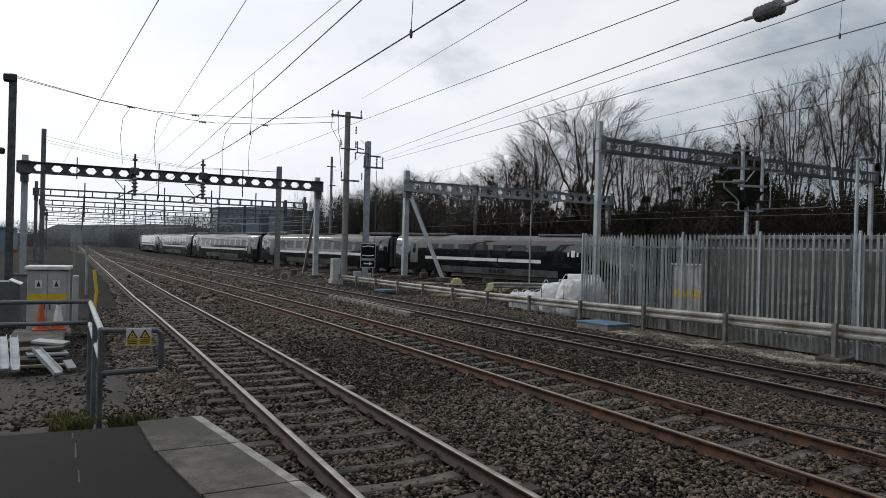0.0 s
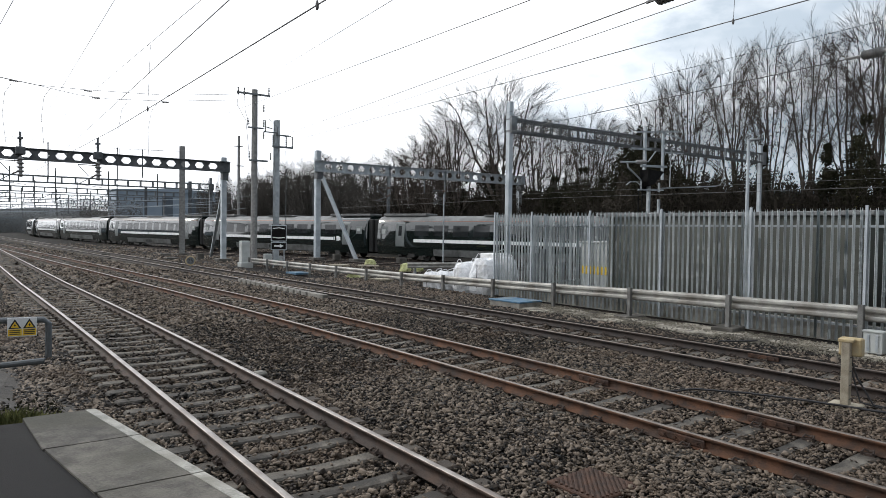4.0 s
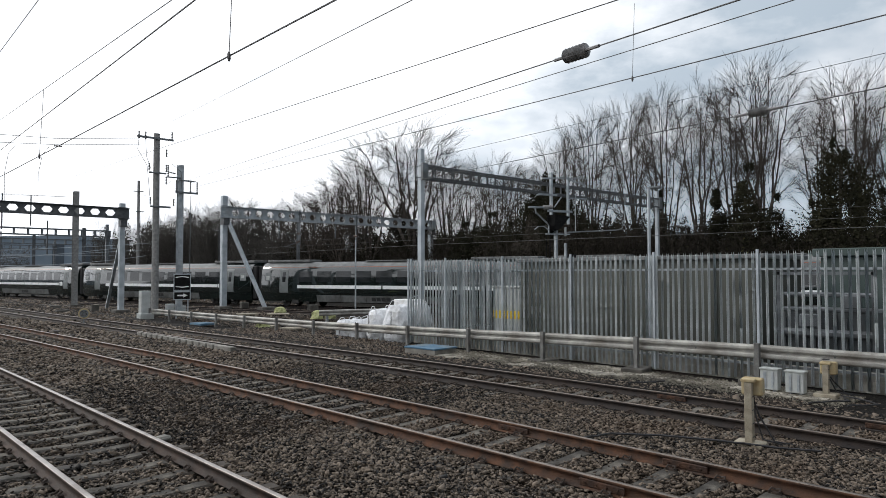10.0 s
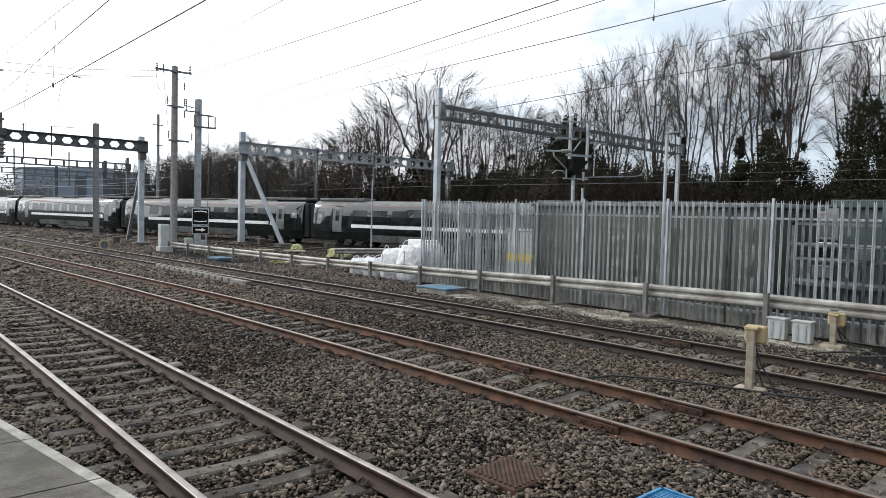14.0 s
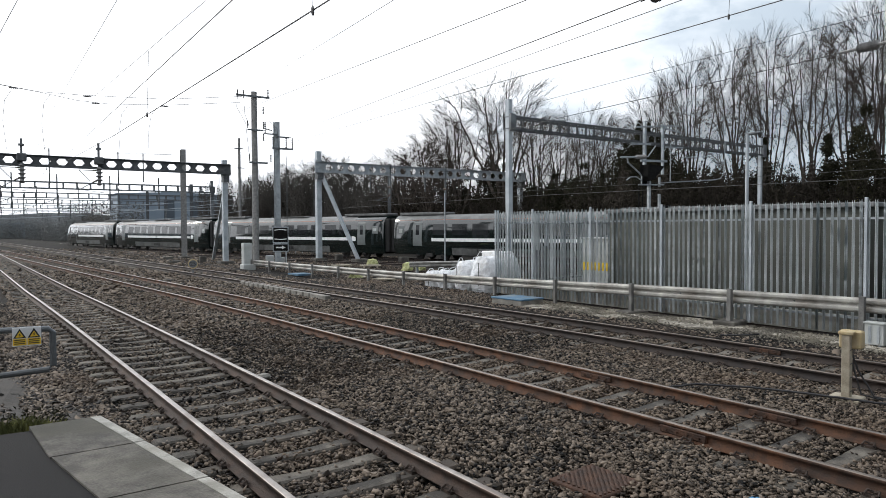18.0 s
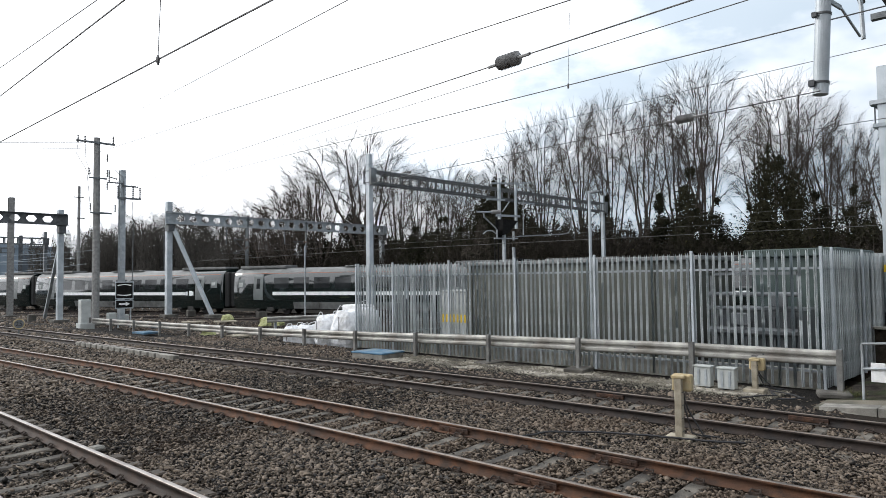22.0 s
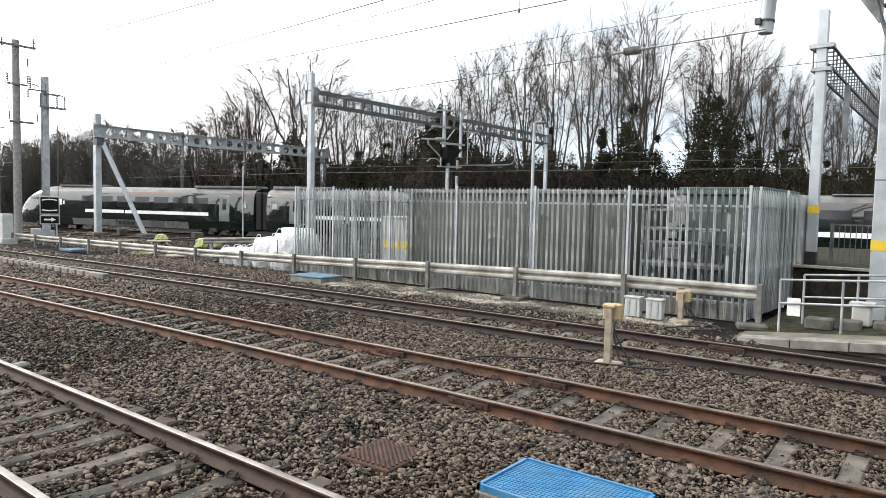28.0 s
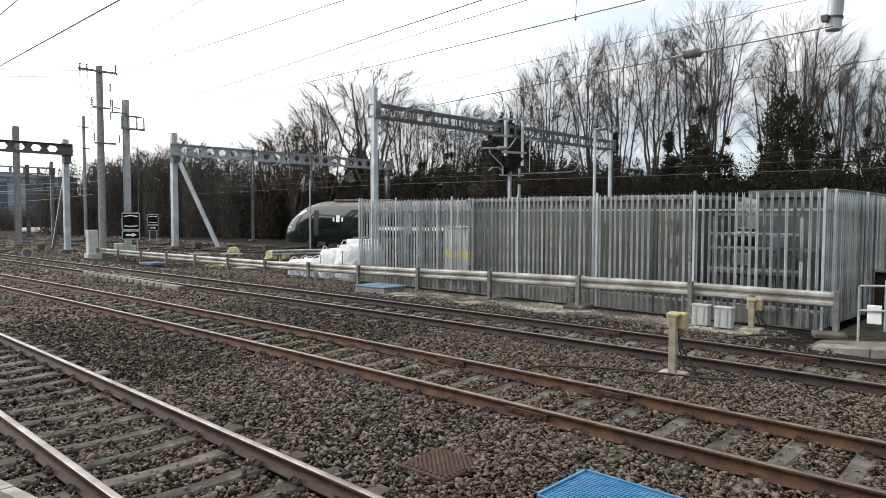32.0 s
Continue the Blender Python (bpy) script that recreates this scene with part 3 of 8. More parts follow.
# tracks of the yard, on which the train and others run
yard = tagged(new("track_4"), "curving yard line with dull rails", "railway track", kind="structure")
for sx in (-0.7525, 0.7525):
    pts = [on_curve(s) for s in np.arange(-330, 160, 2.5)]
    piece("rail", rail_mesh("rail", [(x + sx * math.cos(a), y + sx * math.sin(a), TRAIN_Z, a) for x, y, a in pts], M_RAILTOP2, M_RAILDARK), yard, Matrix.Identity(4))
bm = bmesh.new()
prev = None
for s in np.arange(-330, 160, 5.0):
    x, y, a = on_curve(s)
    row = [bm.verts.new((x + u * math.cos(a), y + u * math.sin(a), TRAIN_Z - w)) for u, w in ((-2.6, 0.42), (-1.5, 0.17), (1.5, 0.17), (2.6, 0.42))]
    if prev:
        for k in range(3):
            bm.faces.new((prev[k], prev[k + 1], row[k + 1], row[k]))
    prev = row
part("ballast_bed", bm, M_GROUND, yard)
for k, off in enumerate((-5.2, -9.4)):
    tr = tagged(new("track_%d" % (5 + k)), "yard siding with dull rails", "railway track", kind="structure")
    for sx in (-0.7525, 0.7525):
        pts = [on_curve(s) for s in np.arange(-330, 0 if k else 60, 2.5)]
        piece("rail", rail_mesh("rail", [(x + (sx + off * min(1, 0.35 + 0.65 * max(0, (i - 30) / 60))) * math.cos(a), y + (sx + off) * math.sin(a), TRAIN_Z - 0.04, a) for i, (x, y, a) in enumerate(pts)], M_RAILTOP2, M_RAILDARK), tr, Matrix.Identity(4))

# loose ballast stones
CUBE_V = np.array([(-1, -1, -1), (1, -1, -1), (1, 1, -1), (-1, 1, -1), (-1, -1, 1), (1, -1, 1), (1, 1, 1), (-1, 1, 1)], dtype=float) * 0.5
CUBE_F = np.array([(4, 5, 6, 7), (0, 1, 5, 4), (1, 2, 6, 5), (2, 3, 7, 6), (3, 0, 4, 7)])


OCTA_V = np.array([(-1, 0, 0), (1, 0, 0.1), (0, -1, 0), (0, 1, -0.1), (0, 0, -1), (0.1, 0, 1)], dtype=float) * 0.62
OCTA_F = np.array([(0, 2, 5), (2, 1, 5), (1, 3, 5), (3, 0, 5), (2, 0, 4), (1, 2, 4), (3, 1, 4), (0, 3, 4)])


def stones(name, spots, sizes, seed, label, material, far=False):
    """Angular stones at spots (n, 3), all in one mesh; the far ones have fewer faces."""
    rng = np.random.default_rng(seed)
    n = len(spots)
    base, faces = (OCTA_V, OCTA_F) if far else (CUBE_V, CUBE_F)
    v = np.repeat(base[None], n, 0) * (1 + rng.uniform(-0.42, 0.42, (n, len(base), 3)))
    v *= sizes[:, None, None] * np.stack([rng.uniform(0.95, 1.7, n), rng.uniform(0.7, 1.15, n), rng.uniform(0.34, 0.62, n)], 1)[:, None, :]
    a, b, c = rng.uniform(0, 6.28, n), rng.normal(0, 0.42, n), rng.normal(0, 0.42, n)
    y, z = v[..., 1].copy(), v[..., 2].copy()
    v[..., 1], v[..., 2] = y * np.cos(b)[:, None] - z * np.sin(b)[:, None], y * np.sin(b)[:, None] + z * np.cos(b)[:, None]
    x, z = v[..., 0].copy(), v[..., 2].copy()
    v[..., 0], v[..., 2] = x * np.cos(c)[:, None] + z * np.sin(c)[:, None], -x * np.sin(c)[:, None] + z * np.cos(c)[:, None]
    x, y = v[..., 0].copy(), v[..., 1].copy()
    v[..., 0], v[..., 1] = x * np.cos(a)[:, None] - y * np.sin(a)[:, None], x * np.sin(a)[:, None] + y * np.cos(a)[:, None]
    v += spots[:, None, :]
    f = (faces[None] + len(base) * np.arange(n)[:, None, None]).reshape(-1, faces.shape[1])
    return tagged(new(name, raw_mesh(name, v.reshape(-1, 3), f, material)), label, "ballast", kind="stuff")


def ballast_field():
    rng = np.random.default_rng(7)
    out = []
    for y0, y1, dens, size in ((-0.5, 5, 1180, 0.0265), (5, 10, 960, 0.0285), (10, 17, 480, 0.038), (17, 28, 190, 0.058), (28, 46, 45, 0.10)):
        n = int((13.6 - 1.2) * (y1 - y0) * dens)
        p = np.stack([rng.uniform(1.2, 13.6, n), rng.uniform(y0, y1, n), np.zeros(n)], 1)
        # only what lies in the fan that the camera looks over
        keep = (p[:, 1] > (p[:, 0] - 4.5) * 0.12) | (p[:, 0] < 9)
        p = p[keep]
        z = np.full(len(p), -0.19)
        clear = np.ones(len(p), dtype=bool)
        for ln, phase in ((line1, 0.2), (line2, 0.4), (line3, 0.1)):
            c = np.array([ln(v) for v in p[:, 1]])
            d = np.abs(p[:, 0] - c)
            z = np.maximum(z, -0.18 - 0.22 * np.clip(d - 1.5, 0, 0.3))
            z[d < 1.3] = -0.200 if ln is line1 else -0.178
            off = np.abs((p[:, 1] + 12 - phase + 0.325) % 0.65 - 0.325)
            # the little-used lines lie deep in stone, which hides most of their sleepers
            bare = rng.uniform(0, 1, len(p)) < np.where(d < 0.68, 0.95, 0.96 if ln is line1 else 0.35)
            clear &= ~((d < 1.27) & (off < 0.125) & bare) & ~(np.abs(d - 0.7525) < 0.075)
            z[(d < 1.27) & (off < 0.135)] = -0.163
        mid = np.abs(p[:, 0] - 5.35) < 0.9
        z[mid] += 0.05 * (1 - np.abs(p[mid, 0] - 5.35) / 0.9)
        p[:, 2] = z + rng.normal(0, 0.016, len(p))
        g = (p[:, 0] > 4.82) & (p[:, 0] < 5.72) & (p[:, 1] > 1.93) & (p[:, 1] < 3.3)
        h = (p[:, 0] > 4.62) & (p[:, 0] < 5.25) & (p[:, 1] > 4.15) & (p[:, 1] < 4.75)
        p[h, 2] = -0.26
        p = p[~g & clear]
        out.append((p, size * rng.lognormal(0, 0.28, len(p))))
    for i, (p, s) in enumerate([(p[k::2], s[k::2]) for p, s in out for k in (0, 1)]):
        stones("ballast", p, s * (1.15 if i % 2 else 1.0), 20 + i, "loose grey and brown crushed ballast stones between the tracks", M_BALLAST, i > 3 or i % 2 == 1)


ballast_field()

# the near platform
plat = tagged(new("platform_1"), "end of a station platform with dark asphalt and pale edge slabs", "platform", kind="structure")


def edge_x(y):
    return 1.70 - 0.165 * y


bm = bmesh.new()
bm_prism(bm, [(-14, -14), (edge_x(-14) - 0.56, -14), (edge_x(5.5) - 0.46, 5.56), (-0.3, 5.62), (-14, 6.4)], -0.2, 0.903)
part("surface", bm, M_ASPHALT, plat)
bm = bmesh.new()
bm_prism(bm, [(edge_x(-14) - 0.14, -14), (edge_x(5.6) - 0.14, 5.6), (-0.2, 5.6), (-0.2, -14)], -0.3, 0.84)
part("wall", bm, M_BRICK, plat)
y = -13.6
while y < 5.6:
    y2 = min(y + 0.92, 5.66)
    bm = bmesh.new()
    g = 0.008
    bm_prism(bm, [(edge_x(y) - 0.555, y + g), (edge_x(y) - 0.07, y + g), (edge_x(y2) - 0.07, y2 - g), (edge_x(y2) - 0.545 + (0.08 if y2 > 5.6 else 0), y2 - g)], 0.84, 0.915)
    part("coping_slab", bm, M_COPING, plat)
    bm = bmesh.new()
    bm_prism(bm, [(edge_x(y) - 0.068, y + g), (edge_x(y), y + g), (edge_x(y2), y2 - g), (edge_x(y2) - 0.068, y2 - g)], 0.835, 0.917)
    part("white_edge", bm, M_WHITELINE, plat)
    y += 0.92
bm = bmesh.new()
for x, y, L in ((-0.08, 2.6, 0.3), (-0.085, 3.5, 0.25), (-0.09, 4.39, 0.24), (-0.11, 4.9, 0.35), (-0.13, 5.38, 0.14)):
    bm_prism(bm, [(x - 0.006, y), (x + 0.005, y), (x, y + L), (x - 0.008, y + L)], 0.9035, 0.905)
parts("worn_line", bm, M_COPING, plat, "worn remains of a painted line")
# earth slope beyond the platform's end
bm = bmesh.new()
rows = []
for y, z in ((5.5, 0.84), (6.4, 0.74), (7.6, 0.52), (9.0, 0.22), (11, -0.05), (14, -0.17)):
    rows.append([bm.verts.new((x, y, zz)) for x, zz in ((-14, z), (-3, z + 0.02), (-1, z), (0.3, z - 0.02), (0.75, max(-0.2, z - 0.25)), (1.35, max(-0.23, z - 0.95)))])
for a, b in zip(rows, rows[1:]):
    for k in range(5):
        bm.faces.new((a[k], a[k + 1], b[k + 1], b[k]))
solid("bank", bm, M_EARTH, "bare earth slope at the platform's end", "ground", kind="structure")


# ---- overhead line: masts, portals, wires ----
def column_bm(h, w, d=None, t=0.025):
    """A steel H column, its foot at the origin."""
    bm = bmesh.new()
    d = d or w
    for s in (-1, 1):
        bm_box(bm, (0, s * (d - t) / 2, h / 2), (w, t, h))
    bm_box(bm, (0, 0, h / 2), (t, d - 2 * t - 0.004, h))
    return bm


def holed_beam_bm(x0, x1, z0, z1, y, pitch, flange=0.3):
    """A castellated beam along x: two flanges and a web with hexagonal holes."""
    bm = bmesh.new()
    ft = 0.045
    bm_box(bm, ((x0 + x1) / 2, y, z0 + ft / 2), (x1 - x0, flange, ft))
    bm_box(bm, ((x0 + x1) / 2, y, z1 - ft / 2), (x1 - x0, flange, ft))
    zc, b = (z0 + z1) / 2, (z1 - z0) * 0.27
    n = max(2, int((x1 - x0 - 1.2) / pitch))
    s = x0 + ((x1 - x0) - n * pitch) / 2
    a = pitch * 0.33
    lo, hi = y - 0.012, y + 0.012
    bm_prism(bm, [(x0, z1 - ft), (x1, z1 - ft), (x1, zc + b), (x0, zc + b)], lo, hi, "y")
    bm_prism(bm, [(x0, zc - b), (x1, zc - b), (x1, z0 + ft), (x0, z0 + ft)], lo, hi, "y")
    for i in range(n + 1):
        l, r = s + (i - 0.5) * pitch, s + (i + 0.5) * pitch
        left = [(x0, zc + b), (x0, zc - b)] if i == 0 else [(l + a / 2, zc + b), (l + a, zc), (l + a / 2, zc - b)]
        right = [(x1, zc - b), (x1, zc + b)] if i == n else [(r - a / 2, zc - b), (r - a, zc), (r - a / 2, zc + b)]
        bm_prism(bm, left + right, lo, hi, "y")
    return bm


def ladder_truss_bm(x0, x1, z0, z1, y0, y1, pitch, chord=0.09, post=0.05, diag=False):
    """A box truss along x: four chords, posts and cross bars."""
    bm = bmesh.new()
    for y in (y0, y1):
        for z in (z0, z1):
            bm_box(bm, ((x0 + x1) / 2, y, z), (x1 - x0, chord, chord))
    n = int((x1 - x0) / pitch)
    for i in range(n + 1):
        x = x0 + (x1 - x0) * i / n
        for y in (y0, y1):
            bm_box(bm, (x, y, (z0 + z1) / 2), (post, post, z1 - z0))
        for z in (z0, z1):
            bm_box(bm, (x, (y0 + y1) / 2, z), (post, y1 - y0, post))
        if diag and i < n:
            for y in (y0, y1):
                bm_bar(bm, (x, y, z0 if i % 2 else z1), (x + pitch, y, z1 if i % 2 else z0), post, post)
    return bm


def insulator_bm(bm, a, b, r=0.06, sheds=6):
    """A ribbed insulator from a to b."""
    a, b = Vector(a), Vector(b)
    d = b - a
    m = Matrix.Translation(a) @ d.to_track_quat("Z", "Y").to_matrix().to_4x4()
    prof, L = [(r * 0.35, 0)], d.length
    for i in range(sheds):
        z = L * (i + 0.5) / sheds
        prof += [(r * 0.45, z - L / sheds * 0.4), (r, z), (r * 0.45, z + L / sheds * 0.25)]
    prof.append((r * 0.35, L))
    return lathe(bm, None, prof, 10, m)


def drop_tube(parent, x, y, z_top, z_low, reach=1.3, side=1, contact=4.75):
    """A hanging support with its insulated cantilever over a track."""
    bm = bmesh.new()
    bm_box(bm, (x, y, (z_top + z_low) / 2), (0.13, 0.13, z_top - z_low))
    bm_box(bm, (x, y, z_top - 0.4), (0.3, 0.34, 0.12))
    d = part("drop_tube", bm, M_GALVD, parent)
    bm = bmesh.new()
    insulator_bm(bm, (x, y - 0.1, z_low + 0.35), (x + side * 0.4, y - 0.1, z_low + 0.15), 0.09, 5)
    insulator_bm(bm, (x, y - 0.1, z_low + 0.95), (x + side * 0.35, y - 0.1, z_low + 0.95), 0.09, 5)
    parts("insulator", bm, M_BROWNINS, d)
    bm = bmesh.new()
    bm_tube(bm, [(x + side * 0.4, y - 0.1, z_low + 0.15), (x + side * reach, y - 0.1, contact + 0.2)], 0.03, 6)
    bm_tube(bm, [(x + side * 0.35, y - 0.1, z_low + 0.95), (x + side * reach, y - 0.1, z_low + 0.95)], 0.03, 6)
    bm_tube(bm, [(x + side * reach, y - 0.1, z_low + 0.95), (x + side * 0.55, y - 0.1, z_low + 0.2)], 0.025, 6)
    bm_tube(bm, [(x + side * reach * 1.1, y - 0.1, contact + 0.22), (x - side * 0.3, y - 0.1, contact + 0.03)], 0.018, 6)
    parts("cantilever", bm, M_GALVD, d)


def portal(y, x0, x1, z0, z1, top0, top1, pitch, label, holed=True, w=0.36, ground=-0.3, leg=M_MAST):
    p = thing("overhead_line_portal", 0, 0, 0, label, "gantry", "overhead line portals")
    for x, top in ((x0, top0), (x1, top1)):
        if top is None:
            continue
        bm = bmesh.new()
        bm_box(bm, (x, y, (top + ground) / 2), (w, w, top - ground), bevel=0.015)
        bm_box(bm, (x, y, ground + 0.03), (w + 0.3, w + 0.3, 0.06))
        part("column", bm, leg, p)
        bm = bmesh.new()
        bm_box(bm, (x, y, ground - 0.05), (1.0, 1.0, 0.5), bevel=0.03)
        part("footing", bm, M_OLDCONC, p)
        bm = bmesh.new()
        bm_box(bm, (x, y - 0.25, (z0 + z1) / 2), (w + 0.3, 0.14, z1 - z0 + 0.12))
        bm_box(bm, (x, y - 0.2, z0 - 0.3), (w + 0.08, w + 0.16, 0.5))
        parts("bracket", bm, M_DARKSTEEL, p)
    if holed:
        part("beam", holed_beam_bm(x0 - 0.45, x1 + 0.35, z0, z1, y - 0.42, pitch), M_DARKSTEEL if x0 < 0 else M_GALV, p, "steel beam with hexagonal holes")
    else:
        part("truss", ladder_truss_bm(x0, x1, z0, z1, y - 0.25, y + 0.25, pitch, 0.13, 0.11), M_GALVD, p)
    return p


pl = portal(51, -3.34, 16.05, 6.36, 7.12, 7.55, 7.48, 0.98, "grey portal with a dark holed beam across the running lines")
for x in (3.05, 7.45):
    drop_tube(pl, x, 50.35, 8.1, 5.3, 1.2, -1)
    part("insulator", insulator_bm(bmesh.new(), (x, 50.2, 5.25), (x, 50.2, 6.5), 0.24, 5), M_INSUL, pl)
    part("clamp", bm_box(bmesh.new(), (x, 50.3, 6.9), (0.55, 0.5, 0.5), bevel=0.05), M_DARKSTEEL, pl)
bm = bmesh.new()
for x, z in ((4.6, 5.2), (8.7, 5.3), (10.3, 5.6), (-0.4, 6.2)):
    bm_box(bm, (x, 50.7, (z + 7.6) / 2), (0.07, 0.07, 7.6 - z))
parts("hanger", bm, M_DARKSTEEL, pl)
bm = bmesh.new()
bm_bar(bm, (16.15, 51.2, 5.6), (17.2, 58.0, -0.3), 0.2, 0.2)
part("stay", bm, M_MAST, pl)

pr = portal(51, 23.7, 45.7, 6.85, 7.75, 8.6, 7.7, 1.02, "grey portal with a holed beam and a raking stay", w=0.42)
bm = bmesh.new()
bm_bar(bm, (23.95, 50.7, 6.5), (25.6, 47.6, -0.4), 0.24, 0.24)
part("stay", bm, M_MAST, pr)
bm = bmesh.new()
bm_box(bm, (25.6, 47.5, -0.35), (1.2, 0.9, 0.5), bevel=0.05)
part("stay_footing", bm, M_OLDCONC, pr)
for x in (30.3, 36.2):
    drop_tube(pr, x, 50.6, 7.9, 4.9, 1.4, -1, 4.5)
bm = bmesh.new()
for x, z in ((28.4, 5.4), (34.0, 5.6), (31.9, 6.2)):
    bm_box(bm, (x, 50.7, (z + 7.3) / 2), (0.08, 0.08, 7.3 - z))
parts("hanger", bm, M_GALVD, pr)

# the long light truss behind the palisade fence, with its signal
pt = thing("overhead_line_portal", 0, 0, 0, "galvanised portal with a long ladder truss behind the palisade fence", "gantry", "overhead line portals")
part("column", bm_box(bmesh.new(), (20.8, 24, 3.95), (0.24, 0.26, 8.7), bevel=0.015), M_MAST, pt)
part("column", bm_box(bmesh.new(), (42.35, 24, 3.85), (0.22, 0.22, 8.45), bevel=0.015), M_MAST, pt)
# truss in dark steel: its silhouette against the sky is put into colour
part("truss", ladder_truss_bm(20.7, 42.4, 6.93, 7.47, 23.74, 24.26, 0.62, 0.09, 0.05), M_DARKSTEEL, pt)
bm = bmesh.new()
bm_box(bm, (20.8, 23.74, 7.2), (0.34, 0.14, 0.8))
bm_box(bm, (42.35, 23.74, 7.2), (0.36, 0.14, 0.8))
parts("bracket", bm, M_GALVD, pt)
bm = bmesh.new()
bm_box(bm, (30.0, 23.5, 6.85), (0.14, 0.14, 2.35))
bm_box(bm, (31.55, 23.5, 6.6), (0.12, 0.12, 2.75))
parts("drop_tube", bm, M_MAST, pt)
bm = bmesh.new()
bm_bar(bm, (29.1, 23.34, 7.62), (32.8, 23.34, 7.98), 0.07, 0.09)
bm_bar(bm, (28.7, 23.34, 6.72), (30.3, 23.34, 6.78), 0.08, 0.10)
bm_bar(bm, (30.1, 23.36, 6.1), (30.75, 23.36, 6.72), 0.05, 0.05)
bm_bar(bm, (29.5, 23.34, 5.86), (31.7, 23.34, 5.94), 0.08, 0.12)
bm_bar(bm, (31.6, 23.36, 6.72), (33.2, 23.36, 6.78), 0.05, 0.07)
bm_bar(bm, (31.3, 23.36, 7.78), (33.0, 23.36, 7.60), 0.07, 0.09)
parts("support_arm", bm, M_GALV, pt)
bm = bmesh.new()
bm_tube(bm, [(27.8, 23.3, 5.95), (28.5, 23.3, 5.98), (29.1, 23.3, 6.02)], 0.05, 6)
bm_tube(bm, [(28.35, 23.3, 5.95), (28.4, 23.3, 5.7), (29.3, 23.3, 5.2), (29.5, 23.3, 5.05), (29.5, 23.3, 4.55)], 0.045, 6)
bm_tube(bm, [(28.3, 23.3, 4.78), (28.6, 23.3, 4.95), (29.1, 23.3, 4.98), (29.5, 23.3, 4.8)], 0.03, 6)
parts("cantilever", bm, M_GALV, pt)
bm = bmesh.new()
insulator_bm(bm, (29.05, 23.3, 6.02), (29.85, 23.3, 6.08), 0.12, 6)
parts("insulator", bm, M_INSUL, pt)
bm = bmesh.new()
bm_tube(bm, [(32.15, 23.4, 6.9), (32.1, 23.4, 4.86)], 0.03, 6)
bm_tube(bm, [(31.3, 23.4, 4.74), (32.1, 23.4, 4.8), (36.4, 23.4, 5.1), (36.95, 23.4, 5.2), (37.25, 23.4, 5.5), (37.35, 23.4, 6.2), (37.4, 23.4, 7.45)], 0.035, 6)
bm_tube(bm, [(33.2, 23.4, 6.24), (36.0, 23.4, 6.45)], 0.03, 6)
parts("tie_rod", bm, M_GALV, pt)

sg = thing("railway_signal", 30.0, 23.2, -0.4, "black hooded railway signal on a slim grey post", "signal")
part("post", bm_box(bmesh.new(), (0, 0, 2.6), (0.15, 0.15, 5.2)), M_GALV, sg)
bm = bmesh.new()
bm_prism(bm, [(-0.45, 5.4), (-0.3, 5.15), (0.15, 5.3), (1.0, 6.0), (-0.35, 6.05)], -0.25, 0.12, "y")
part("hood", bm, M_MATT, sg, "black sighting hood")
part("backboard", bm_box(bmesh.new(), (-0.1, 0.17, 5.5), (0.85, 0.08, 1.1), bevel=0.03), M_MATT, sg)
bm = bmesh.new()
for x in (-0.95, -0.65):
    bm_tube(bm, [(x, -0.1, 4.95), (x, -0.1, 0.4)], 0.035, 5)
parts("cable", bm, M_MATT, sg)
bm = bmesh.new()
bm_bar(bm, (-1.0, -0.1, 4.95), (1.15, -0.1, 5.02), 0.05, 0.07)
bm_box(bm, (0.75, -0.1, 5.15), (0.09, 0.09, 0.5))
bm_box(bm, (0.75, -0.1, 3.9), (0.12, 0.12, 1.2))
parts("bracket", bm, M_GALV, sg)
part("junction_box", bm_box(bmesh.new(), (1.3, -0.1, 3.6), (0.55, 0.3, 0.6), bevel=0.05), M_MATT, sg)

# far portals down the line
for y, x0, x1 in ((81, -4.2, 24), (105, -4.8, 27), (129, -5.5, 30), (158, -6.2, 33), (205, -8, 36), (270, -12, 40)):
    p = portal(y, x0, x1, 6.6, 7.25, 8.0, 8.0, 1.25, "far portal with a ladder beam across the tracks", holed=False, w=0.3, leg=M_GALVD)
    bm = bmesh.new()
    for x in (0.2, 4.0, 8.0, 13.0, 18.0):
        bm_box(bm, (x, y - 0.4, 6.3), (0.12, 0.12, 3.6))
        bm_tube(bm, [(x, y - 0.4, 5.6), (x - 1.4, y - 0.4, 4.9)], 0.035, 5)
        bm_tube(bm, [(x, y - 0.4, 5.0), (x - 1.4, y - 0.4, 5.0)], 0.035, 5)
    parts("hanger", bm, M_DARKSTEEL, p)


def mast(x, y, top, w, material, label, ground=-0.35, round_=False):
    t = thing("overhead_line_mast", x, y, ground, label, "mast", "line masts")
    h = top - ground
    if round_:
        part("pole", bm_tube(bmesh.new(), [(0, 0, 0), (0, 0, h)], w / 2, 12, True, w * 0.42), material, t, smooth=False)
    else:
        part("column", column_bm(h, w, w), material, t)
    bm = bmesh.new()
    bm_box(bm, (0, 0, 0.06), (w + 0.5, w + 0.5, 0.22), bevel=0.03)
    part("footing", bm, M_OLDCONC, t)
    return t


